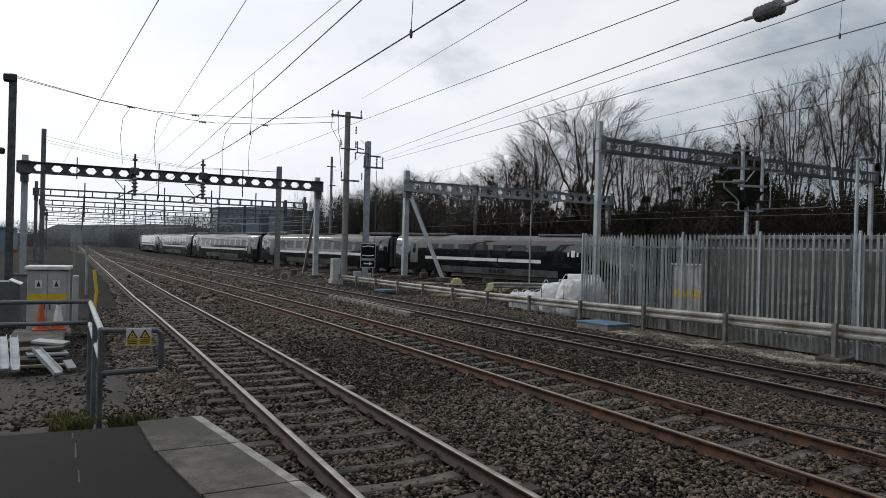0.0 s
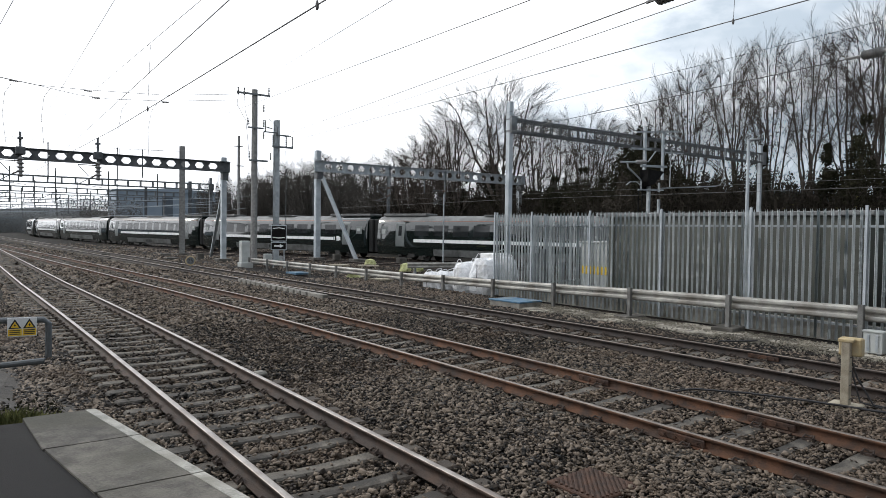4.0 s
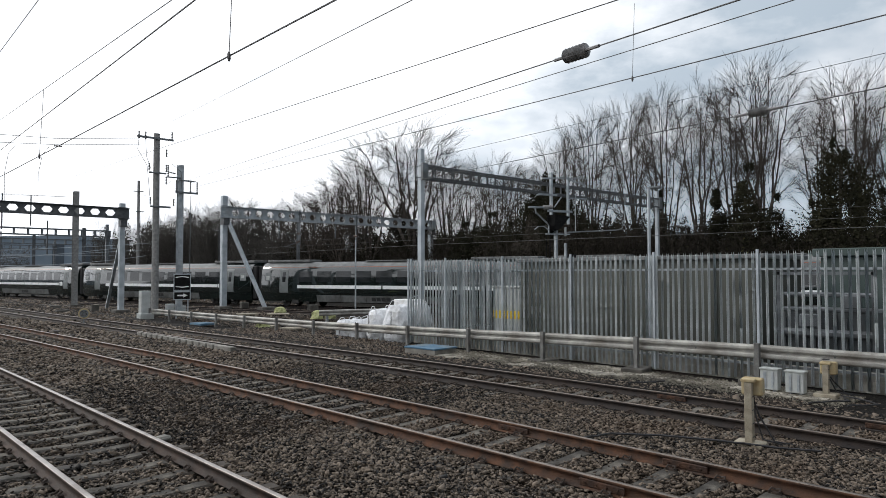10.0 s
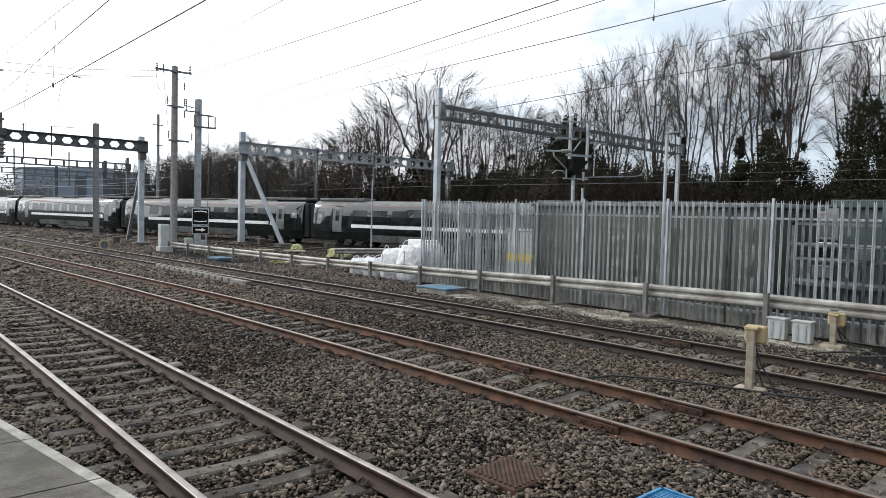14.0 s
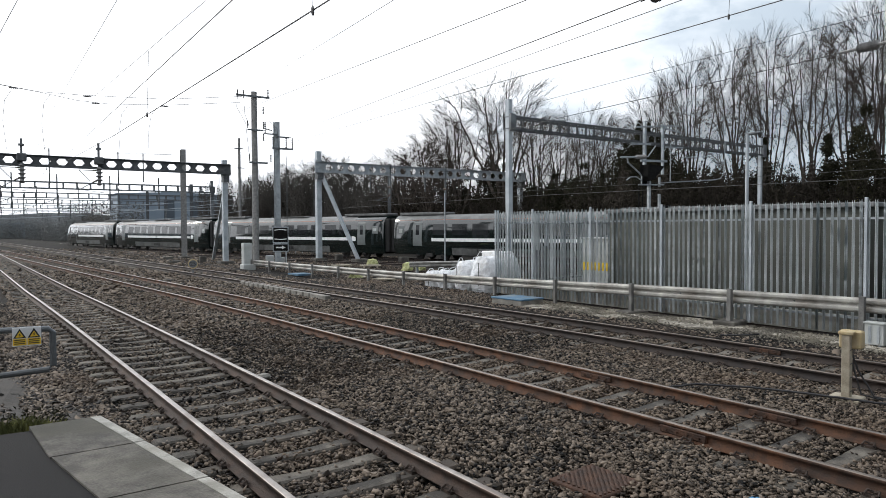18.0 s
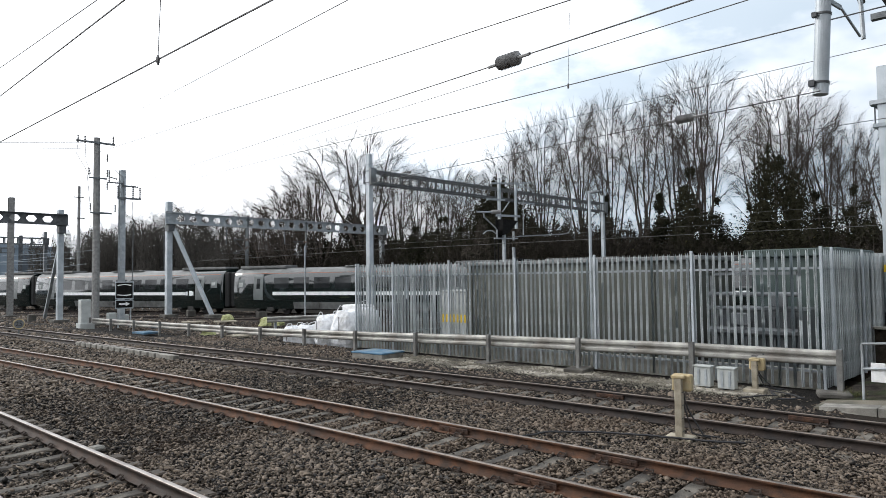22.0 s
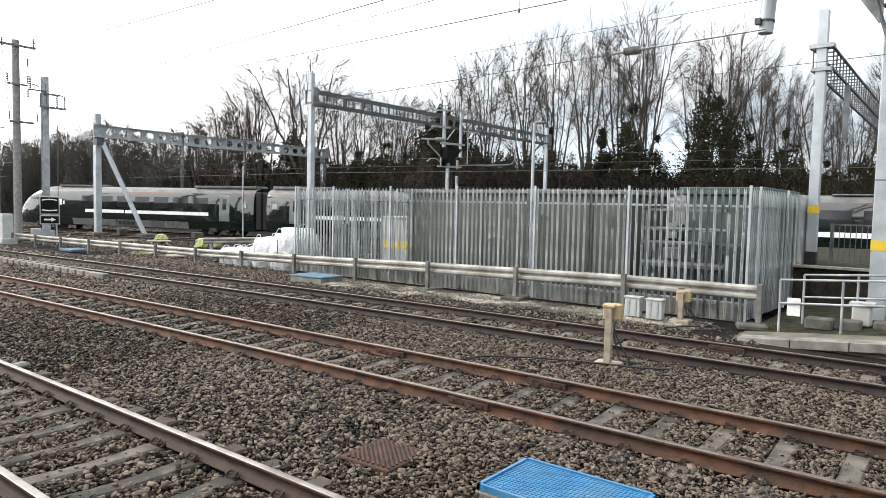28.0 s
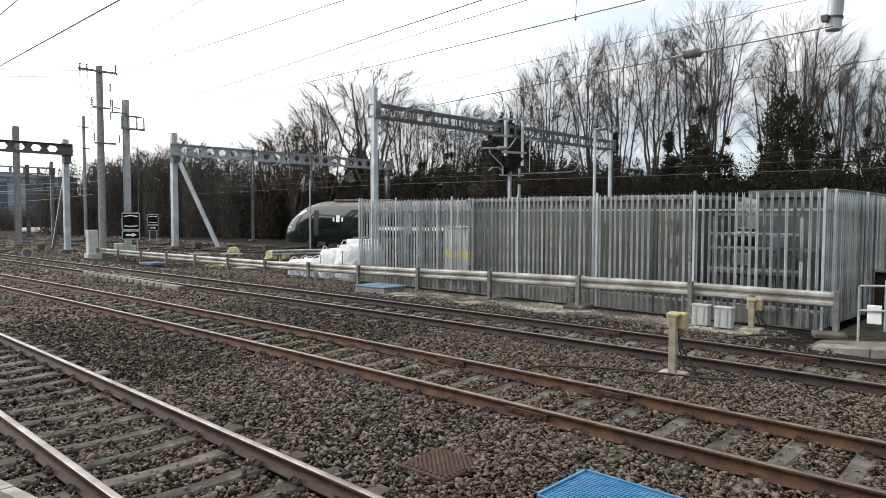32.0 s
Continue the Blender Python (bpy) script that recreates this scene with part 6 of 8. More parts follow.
def ivy_mesh(seed, height, width, spires=3):
    """Ivy climbing a trunk and its side limbs: ragged spires of small leaves, broad below and pointed above."""
    rng = np.random.default_rng(seed)
    n = int(21000 * height * width / 26)
    pts = []
    for k in range(spires):
        top = height * (1.0 if k == 0 else rng.uniform(0.45, 0.8))
        a = rng.uniform(0, 6.28)
        foot = np.array([math.cos(a), math.sin(a), 0]) * (0 if k == 0 else width * rng.uniform(0.2, 0.34))
        lumps = 60 if k == 0 else 30
        for _ in range(lumps):
            z = top * rng.uniform(0.0, 1.0) ** 1.25
            w = width * 0.5 * (1 - z / top) ** 0.65 * rng.uniform(0.7, 1.1) * (1 if k == 0 else 0.62) + 0.10
            a, r = rng.uniform(0, 6.28), 0.85 * math.sqrt(rng.uniform(0, 1))
            c = foot * (1 - 0.6 * z / top) + np.array([math.cos(a) * w * r, math.sin(a) * w * r, z])
            m = int(n / (60 + 30 * (spires - 1)) * (0.35 + 1.3 * w / (width * 0.5)))
            q = rng.normal(0, 1, (m, 3))
            q /= np.linalg.norm(q, axis=1)[:, None]
            q *= rng.uniform(0.3, 1.15, (m, 1)) * np.array([w * 0.5, w * 0.5, 0.28 + w * 0.42])
            pts.append(c + q)
    p = np.concatenate(pts)
    p[:, 2] = np.clip(p[:, 2], 0.05, None)
    return leaf_cloud("ivy", p, rng.uniform(0.06, 0.13, len(p)), seed, M_IVY)


def scrub_mesh(seed, w, d, h, material, twigs):
    """A tangle of bare and half-bare scrub."""
    rng = np.random.default_rng(seed)
    g = Grower()
    for _ in range(twigs):
        p = np.array([rng.uniform(-w, w), rng.uniform(-d, d), 0])
        dd = np.array([rng.normal(0, 0.35), rng.normal(0, 0.35), 1.0])
        L = h * rng.uniform(0.5, 1.25)
        pts = [p]
        for i in range(4):
            dd = dd + rng.normal(0, 0.22, 3)
            dd /= np.linalg.norm(dd)
            pts.append(pts[-1] + dd * L / 4)
        g.twig(pts, 0.04, 0.01, 3)
        for k in range(7):
            i = rng.integers(1, 4)
            q = dd + rng.normal(0, 0.7, 3)
            q /= np.linalg.norm(q)
            g.twig([pts[i], pts[i] + q * L * 0.16, pts[i] + q * L * 0.3 + np.array([0, 0, L * 0.06])], 0.018, 0.006, 3)
    return g.mesh("twiggery", material)


CROWN = (4.6, 3.4, 3.0, 4.0, 2.6, 3.6, 5.2)
VARIANTS = [bare_tree(11, 8, 4.6), bare_tree(12, 6, 3.4, 0.32), bare_tree(13, 5, 3.0, 0.34), bare_tree(14, 7, 4.0, 0.28, 0.20), bare_tree(15, 5, 2.6, 0.36), bare_tree(16, 7, 3.6, 0.30, 0.24), bare_tree(17, 8, 5.2, 0.18)]
# copies for the farther trees, with haze put into their bark colour
HAZE_TINTED = [[me.copy() for me in pair] for pair in VARIANTS]
for pair in HAZE_TINTED:
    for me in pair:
        me.materials[0] = M_BARKHAZE
IVIES = [ivy_mesh(41, 10.0, 2.6, 2), ivy_mesh(42, 10.0, 4.6, 3), ivy_mesh(43, 10.0, 7.2, 4)]


def tree(az, dist, top, half, variant, rz=0.0):
    """A bare tree whose crown reaches up to top and half metres to either side."""
    x, y = dist * math.sin(radians(az)), dist * math.cos(radians(az))
    t = thing("bare_tree", x, y, -0.5, "tall leafless tree with steep limbs and fine twigs", "tree", "trees", rz=rz)
    for name, me in zip(("trunk", "crown"), (HAZE_TINTED if az < 32 else VARIANTS)[variant]):
        ob = new(name, me)
        ob.parent = t
        ob.scale = (1.25 * half / CROWN[variant], 1.25 * half / CROWN[variant], (top + 0.3) / 18)


# bearing, distance, top, half width, shape
TREES = [(40.2, 73, 19.0, 5.4, 0), (36.6, 76, 16.2, 4.4, 6), (34.2, 78, 13.6, 3.6, 6), (32.0, 82, 12.2, 3.8, 6), (43.2, 74, 15.4, 3.4, 6),
         (47.4, 68, 14.6, 3.0, 0), (45.0, 70, 13.6, 2.6, 3), (49.4, 70, 13.2, 2.6, 5), (51.9, 66, 13.0, 2.8, 6),
         (53.2, 63, 16.0, 2.5, 1), (55.6, 63, 17.3, 2.5, 5), (58.4, 62, 18.3, 2.5, 3), (61.2, 62, 18.6, 2.5, 5),
         (63.9, 62, 19.2, 2.4, 1), (66.0, 63, 19.4, 2.4, 2), (68.4, 62, 20.4, 3.1, 5), (72.4, 62, 17.2, 2.2, 1), (74.6, 62, 18.6, 3.0, 5), (76.6, 63, 16.4, 2.5, 3), (78.4, 62, 15.0, 2.2, 0), (80.2, 63, 13.8, 2.2, 3),
         (82.0, 64, 12.6, 2.2, 6), (83.4, 64, 13.4, 2.2, 0), (85.8, 62, 15.2, 2.6, 5), (88.5, 63, 15.0, 2.6, 3), (91.5, 64, 15.6, 2.8, 0), (95, 64, 15.0, 2.8, 5),
         (30.0, 90, 11.2, 3.6, 6), (28.6, 92, 12.0, 3.2, 0), (26.4, 92, 12.9, 3.6, 6), (24.6, 94, 12.2, 3.4, 3), (23.2, 96, 11.6, 3.4, 6), (21.6, 98, 10.4, 3.4, 0), (20.0, 100, 9.4, 3.4, 6), (31.2, 86, 11.0, 3.2, 3), (33.4, 84, 13.2, 3.2, 0), (35.8, 80, 14.6, 3.4, 6), (27.4, 96, 11.2, 3.4, 3), (25.4, 98, 11.6, 3.6, 0), (22.2, 102, 11.0, 3.4, 3)]
for i, (az, d, top, half, v) in enumerate(TREES):
    tree(az, d, top, half, v, rz=(i * 37) % 70 - 35)

# trunks smothered in ivy and evergreen shrubs standing before the trees
IVIED = [(64.9, 58, 9.2, 0), (67.2, 58, 11.4, 1), (69.2, 58, 8.8, 1), (73.4, 58, 12.5, 2), (71.9, 58.5, 8.2, 1), (76.2, 58, 8.8, 1), (78.6, 58, 9.0, 1), (85.8, 58, 10.4, 1), (60.6, 59, 9.4, 0), (51.6, 60, 11.3, 2), (52.5, 61, 11.0, 2), (50.8, 61, 9.8, 2), (53.3, 61, 9.4, 2), (52.1, 62, 11.6, 2), (50.4, 62, 8.6, 1), (47.0, 61, 8.2, 1), (44.7, 62, 7.4, 1), (48.6, 61, 7.2, 1), (46.0, 63, 6.6, 2), (39.6, 75, 10.4, 2), (41.2, 74, 8.4, 2), (37.5, 77, 8.4, 1), (43.3, 71, 7.0, 2), (54.7, 60, 7.8, 2), (57.0, 60, 7.2, 2), (59.0, 60, 6.8, 1), (62.8, 59, 6.4, 1), (81.4, 58, 6.6, 1), (83.4, 59, 6.8, 2), (88.6, 58, 8.6, 2), (91.5, 58, 8, 1)]
for k, (az, d, top, v) in enumerate(IVIED):
    x, y = d * math.sin(radians(az)), d * math.cos(radians(az))
    t = thing("ivy_clad_tree", x, y, -0.5, "dead trunk smothered in dark green ivy", "tree", "ivy-clad trunks", rz=k * 50)
    part("trunk", bm_tube(bmesh.new(), [(0, 0, 0), (0.1, 0, top * 0.4), (0, 0.1, top * 0.85)], 0.25, 6, True, 0.06), M_BARK, t)
    iv = new("ivy", IVIES[v])
    iv.parent = t
    iv.scale = (1.2 + 0.15 * math.sin(k * 2.3), 1.2 + 0.15 * math.cos(k * 1.7), (top + 0.5) / 10.2)
    tagged(iv, "dark green ivy")
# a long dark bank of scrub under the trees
SCRUBS = [scrub_mesh(61, 5.0, 2.0, 5.2, M_SCRUB, 120), scrub_mesh(62, 5.0, 2.2, 6.2, M_SCRUB, 120), scrub_mesh(63, 5.0, 2.0, 4.2, M_SCRUB, 110), scrub_mesh(64, 5.0, 2.2, 5.4, M_SCRUBHAZE, 150)]
rng = np.random.default_rng(77)
LEAFY = []
for k in range(4):
    n = 34000
    p = np.stack([rng.uniform(-5.3, 5.3, n), rng.normal(0, 1.0, n), 4.8 * rng.beta(1.3, 1.25, n)], 1)
    p[:, 2] *= 0.72 + 0.22 * np.sin(p[:, 0] * 1.7 + k) + 0.14 * np.sin(p[:, 0] * 4.3 + 2 * k)
    LEAFY.append(leaf_cloud("undergrowth", p, rng.uniform(0.045, 0.11, n), 80 + k, (M_SCRUB, M_IVY, M_BUSHLIT, M_SCRUBHAZE)[k]))


def bank_foot(az):
    """How far off the scrub begins at a bearing: it draws back beyond the yard's portal."""
    return 58 + 14 * min(1.3, max(0, (52 - az) / 10)) + 20 * max(0, (39 - az) / 14)


for k in range(-3, 48):
    az = 23 + k * 1.5
    d = bank_foot(az) + 1.8 * (k % 2)
    x, y = d * math.sin(radians(az)), d * math.cos(radians(az))
    t = thing("scrub", x, y, -0.5, "dense dark winter scrub under the trees", "bushes", "scrub bank", rz=-az + (k % 3 - 1) * 8)
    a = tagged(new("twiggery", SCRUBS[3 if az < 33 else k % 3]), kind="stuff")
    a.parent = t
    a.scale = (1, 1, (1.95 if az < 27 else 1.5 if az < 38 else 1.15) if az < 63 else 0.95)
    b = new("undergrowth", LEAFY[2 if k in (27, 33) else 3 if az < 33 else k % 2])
    b.parent = t
    b.scale = (1.05, 1.3, (2.1 if az < 27 else 1.75 if az < 38 else 1.6) if az < 63 else 1.25)

# earth bank that closes the view behind the scrub
bm = bmesh.new()
prev = None
for az in np.arange(18, 112, 4.0):
    d = bank_foot(az) + 5
    row = [bm.verts.new((q * math.sin(radians(az)), q * math.cos(radians(az)), z)) for q, z in ((d - 3, -0.5), (d + 1, 3.4), (d + 4, 5.2), (d + 26, 5.4), (d + 40, -0.5))]
    if prev:
        for k in range(4):
            bm.faces.new((prev[k], prev[k + 1], row[k + 1], row[k]))
    prev = row
solid("earth_bank", bm, M_SCRUB, "dark overgrown earth bank behind the yard", "bank", kind="structure")


def shed(x0, x1, y, depth, z, label, material, panels=(), roof=0.8):
    s = thing("industrial_shed", (x0 + x1) / 2, y + depth / 2, -0.5, label, "building", "far sheds")
    w = x1 - x0
    part("wall", bm_box(bmesh.new(), (0, 0, z / 2), (w, depth, z)), material, s)
    bm = bmesh.new()
    bm_prism(bm, [(-w / 2 - 0.3, z), (w / 2 + 0.3, z), (w / 2 + 0.3, z + 0.25), (0, z + roof), (-w / 2 - 0.3, z + 0.25)], -depth / 2 - 0.3, depth / 2 + 0.3, "y")
    part("roof", bm, material, s)
    for a, b, lo, hi in panels:
        part("panel", bm_box(bmesh.new(), ((a + b) / 2 - (x0 + x1) / 2, -depth / 2 - 0.05, (lo + hi) / 2), (b - a, 0.1, hi - lo)), M_SHEDDARK, s, "dark cladding panel")
    return s


shed(25.6, 49, 150, 9, 9.9, "large blue-grey industrial shed with dark door panels", M_SHED, ((34.5, 36.6, 0, 8.8), (40.2, 42.2, 0, 8.8), (44.5, 46.0, 0, 8.2)))
shed(9, 18, 240, 20, 4.2, "distant low grey building beside the lines", M_SHED)
shed(-26, -10.5, 130, 20, 4.0, "distant grey building beside the lines", M_SHED)
shed(60, 76, 34, 20, 6.8, "distant grey flat-roofed building behind the trees", M_SHED, roof=0.3)
FARLEAF, FARSCRUB = [leaf_cloud("undergrowth", np.stack([rng.uniform(-5.3, 5.3, 16000), rng.normal(0, 1.0, 16000), 4.6 * rng.beta(1.1, 1.7, 16000)], 1), rng.uniform(0.05, 0.15, 16000), sd, m) for sd, m in ((95, M_HAZETREE), (96, M_SCRUBHAZE))]
for k, (az, d, s) in enumerate(((9.6, 176, 1.5), (8.4, 180, 1.8), (7.0, 186, 1.6), (5.4, 200, 1.3), (3.6, 225, 1.4), (1.8, 240, 1.5), (-2.2, 215, 1.2), (-4.4, 200, 1.3), (-6.6, 190, 1.4), (11.0, 165, 1.4))):
    t = thing("far_scrub", d * math.sin(radians(az)), d * math.cos(radians(az)), -0.5, "far scrub beside the lines, haze put into its colour", "bushes", "far scrub", rz=-az)
    b = new("undergrowth", FARLEAF)
    b.parent = t
    b.scale = (s * 0.9, s, s * (0.95 + 0.25 * math.sin(k * 2.1)))
# darker scrub before the big shed, still in the haze-tinted colour
for k, az in enumerate((9.4, 11.6, 13.6, 15.6, 17.6)):
    d = 141 - k
    t = thing("scrub", d * math.sin(radians(az)), d * math.cos(radians(az)), -0.5, "dark winter scrub in front of the shed", "bushes", "scrub before the shed", rz=-az)
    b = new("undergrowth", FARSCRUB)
    b.parent = t
    b.scale = (1.0, 1.2, (1.7, 0.95, 0.85, 0.95, 1.2)[k])
# unseen belt, added and raised in its middle to darken the coaches' reflections
bm = bmesh.new()
prev = None
for k in range(26):
    y = 36 + k * 3.4
    x = -36 - 0.05 * y
    h = 4.5 + 8.5 * float(np.interp(y, (44, 60, 108, 130), (0, 1, 1, 0))) + 2.0 * noise.noise(Vector((k * 0.55, 1.7, 0)))
    row = [bm.verts.new(p) for p in ((x + 4, y, -0.4), (x + 2.5 + noise.noise(Vector((k * 0.9, 0, 5))), y, h * 0.6), (x, y, h), (x - 6, y, h * 0.8), (x - 9, y, -0.4))]
    if prev:
        for q in range(4):
            bm.faces.new((prev[q], prev[q + 1], row[q + 1], row[q]))
    prev = row
solid("tree_belt", bm, M_SCRUB, "unseen dark belt added to darken reflections in the coaches", "trees", kind="structure")
# unseen plain blocks, added to close the place behind the camera and darken reflections
for c, s in (((-17, -30, 4.8), (9, 70, 10.6)), ((12, -58, 4.0), (44, 10, 9.0))):
    st = thing("station_building", c[0], c[1], 0, "unseen brick block added to close the place and darken reflections", "building", "station buildings")
    part("wall", bm_box(bmesh.new(), (0, 0, c[2]), s), M_BRICK, st)
    part("roof", bm_box(bmesh.new(), (0, 0, c[2] + s[2] / 2 + 0.15), (s[0] + 0.8, s[1] + 0.8, 0.3)), M_TROOF, st)
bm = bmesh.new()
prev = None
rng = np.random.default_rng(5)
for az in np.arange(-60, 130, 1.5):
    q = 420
    # kept low on the unseen left so that the coaches reflect sky
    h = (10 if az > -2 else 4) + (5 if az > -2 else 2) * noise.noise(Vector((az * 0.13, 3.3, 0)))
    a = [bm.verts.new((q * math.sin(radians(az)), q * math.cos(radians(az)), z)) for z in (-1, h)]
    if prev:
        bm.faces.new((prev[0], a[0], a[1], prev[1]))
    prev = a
solid("distant_treeline", bm, M_HAZE, "distant line of trees with haze put into its colour", "trees", kind="structure")


# ---- the train ----
CAR, HALF = 26.0, 12.5
SIDE = [(1.18, 0.42), (1.30, 0.95), (1.355, 1.35), (1.355, 1.78), (1.315, 2.4), (1.255, 2.95), (1.15, 3.24), (0.98, 3.42), (0.70, 3.55), (0.35, 3.62)]
SECTION = [(-y, z) for y, z in SIDE] + [(y, z) for y, z in SIDE[::-1]]


def shell_bm(nose):
    """The coach body, lofted along its length; nose: the forward end runs out in a long sloping snout."""
    bm = bmesh.new()
    stations = [(-HALF, 0.955, 1.0), (-HALF + 0.12, 1.0, 1.0), (-9, 1, 1), (-4, 1, 1), (0, 1, 1), (4, 1, 1)]
    if nose:
        stations += [(8.5, 1, 1), (9.1, 0.998, 0.992), (9.7, 0.99, 0.965), (10.3, 0.975, 0.91), (10.9, 0.94, 0.825), (11.4, 0.89, 0.725), (11.9, 0.81, 0.605), (12.4, 0.68, 0.46), (12.75, 0.52, 0.34), (12.95, 0.28, 0.22)]
    else:
        stations += [(9, 1, 1), (HALF - 0.12, 1.0, 1.0), (HALF, 0.955, 1.0)]
    rows = []
    for x, w, h in stations:
        rows.append([bm.verts.new((x, y * w, 0.42 + (z - 0.42) * h + (0.14 * (1 - w) if nose else 0))) for y, z in SECTION])
    n = len(SECTION)
    for a, b in zip(rows, rows[1:]):
        for k in range(n):
            f = bm.faces.new((a[k], b[k], b[(k + 1) % n], a[(k + 1) % n]))
            top = min(v.co.z for v in f.verts) > 3.2 and b[0].co.x < 10.5
            f.material_index = 1 if top else 2 if k == n - 1 else 0
    bm.faces.new(rows[0])
    bm.faces.new(rows[-1][::-1])
    return bm


def side_panel(bm, x0, x1, z0, z1, side, proud=0.006):
    """A panel that follows the side's tumblehome."""
    def half(z):
        for (y0, a), (y1, b) in zip(SIDE, SIDE[1:]):
            if a <= z <= b:
                return y0 + (y1 - y0) * (z - a) / (b - a)
        return SIDE[-1][0]
    zs = [z0] + [z for _, z in SIDE if z0 < z < z1] + [z1]
    lo = [bm.verts.new((x0, side * (half(z) + proud), z)) for z in zs]
    hi = [bm.verts.new((x1, side * (half(z) + proud), z)) for z in zs]
    li = [bm.verts.new((x0, side * (half(z) - 0.01), z)) for z in zs]
    hj = [bm.verts.new((x1, side * (half(z) - 0.01), z)) for z in zs]
    for k in range(len(zs) - 1):
        bm.faces.new((lo[k], hi[k], hi[k + 1], lo[k + 1]))
        bm.faces.new((lo[k], lo[k + 1], li[k + 1], li[k]))
        bm.faces.new((hi[k], hj[k], hj[k + 1], hi[k + 1]))
    bm.faces.new((lo[-1], hi[-1], hj[-1], li[-1]))
    bm.faces.new((lo[0], li[0], hj[0], hi[0]))
    return bm


def wheel_mesh():
    bm = bmesh.new()
    lathe(bm, None, [(0.40, -0.07), (0.42, -0.06), (0.42, 0.05), (0.45, 0.06), (0.45, 0.08), (0.12, 0.08)], 18, pose(0, 0, 0, 90))
    return mesh_of("wheel", bm, M_TSKIRT)


def bogie_mesh():
    bm = bmesh.new()
    for s in (-1, 1):
        bm_box(bm, (0, s * 1.05, 0.58), (3.2, 0.16, 0.22), bevel=0.03)
        bm_box(bm, (0, s * 1.12, 0.42), (0.7, 0.2, 0.35), bevel=0.04)
        for x in (-1.3, 1.3):
            bm_box(bm, (x, s * 1.1, 0.45), (0.34, 0.18, 0.34), bevel=0.04)
    bm_box(bm, (0, 0, 0.6), (0.7, 2.1, 0.2))
    return mesh_of("bogie_frame", bm, M_TSKIRT)


WHEEL, BOGIE = wheel_mesh(), bogie_mesh()


def coach(nose, label):
    c = thing("train_coach", 0, 0, 0, label, "train", "coaches of the train")
    body = part("body", shell_bm(nose), [M_TRAIN, M_TROOF, M_TSKIRT], c, smooth=True)
    body.data.set_sharp_from_angle(angle=radians(28))
    last = 7.0 if nose else 8.75
    for s in (-1, 1):
        x = -8.75
        n = 9 if not nose else 8
        for i in range(n):
            x0 = -8.3 + i * 1.93
            if nose and x0 > 3.4:
                break
            part("window", side_panel(bmesh.new(), x0, x0 + 1.45, 2.02, 2.86, s, 0.004), M_TGLASS, c)
        for xd in ((-10.35,) if nose else (-10.35, 9.45)):
            d = part("door", side_panel(bmesh.new(), xd, xd + 0.95, 1.12, 3.08, s, 0.012), M_TDOOR, c, "grey-green passenger door")
            part("door_window", side_panel(bmesh.new(), xd + 0.3, xd + 0.65, 2.0, 2.8, s, 0.016), M_TGLASS, d)
        for xe in ((-12.0,) if nose else (-12.0, 11.2)):
            part("end_window", side_panel(bmesh.new(), xe, xe + 0.7, 2.1, 2.75, s, 0.006), M_TDOOR, c)
            part("socket_panel", side_panel(bmesh.new(), xe + 0.12, xe + 0.5, 2.15 if xe < 0 else 2.3, 2.5 if xe < 0 else 2.55, s, 0.03), M_CABGREY, c, "pale grey equipment panel")
        for a, b in ((-8.4, -0.06), (0.06, 4.3 if nose else 8.35)):
            part("stripe", side_panel(bmesh.new(), a, b, 1.50, 1.76, s, 0.008), M_TSTRIPE, c, "silver-white stripe below the windows")
        part("cantrail_line", side_panel(bmesh.new(), -12.2, 7.0 if nose else 12.2, 3.19, 3.213, s, 0.006), M_CANTRAIL, c, "thin orange line under the roof")
        bm = bmesh.new()
        for k, (w, z0, z1) in enumerate(((0.16, 1.98, 2.3), (0.34, 1.95, 2.36), (0.16, 1.98, 2.3))):
            if nose:
                xx = 7.15 + (k - 1) * 0.4
                side_panel(bm, xx - w * 0.45, xx + w * 0.45, 2.1 if k != 1 else 2.05, 2.4 if k != 1 else 2.55, s, 0.012)
            else:
                xx = 8.75 + (k - 1) * 0.34
                side_panel(bm, xx, xx + w, z0 - 0.5, z1 - 0.5, s, 0.007)
        parts("emblem", bm, M_TSTRIPE, c, "plain white emblem shapes")
        bm = bmesh.new()
        for i in range(5):
            side_panel(bm, -6.4 + i * 2.45, -6.4 + i * 2.45 + 2.41, 0.45, 0.98, s, 0.02)
        for i in range(4):
            part("vent", side_panel(bmesh.new(), -1.0 + i * 0.45, -0.62 + i * 0.45, 0.58, 0.86, s, 0.03), M_BLACK, c)
        parts("skirt_panel", bm, M_TPANEL, c)
    if nose:
        bm = bmesh.new()
        rows = []
        for x, w, h in ((10.35, 0.55, 3.38), (10.9, 0.60, 3.12), (11.4, 0.60, 2.80), (11.9, 0.54, 2.40)):
            rows.append([bm.verts.new((x, y * w, h - 0.12 * y * y)) for y in (-1.2, -0.7, 0, 0.7, 1.2)])
        for a, b in zip(rows, rows[1:]):
            for k in range(4):
                bm.faces.new((a[k], b[k], b[k + 1], a[k + 1]))
        bmesh.ops.solidify(bm, geom=bm.faces[:], thickness=0.03)
        part("windscreen", bm, M_TGLASS, c, "black raked windscreen")
        for s in (-1, 1):
            bm = bmesh.new()
            bm_box(bm, (12.05, s * 0.93, 1.62), (0.6, 0.14, 0.16), rz=-s * 25, bevel=0.03)
            part("headlight", bm, M_WHITE, c)
            # flat black panel: the shade of the door recess is painted, not modelled
            part("cab_door", side_panel(bmesh.new(), 8.98, 9.42, 1.0, 2.92, s, 0.004), M_BLACK, c, "cab door panel, its recess shown by black colour")
    ends = (-1,) if nose else (-1, 1)
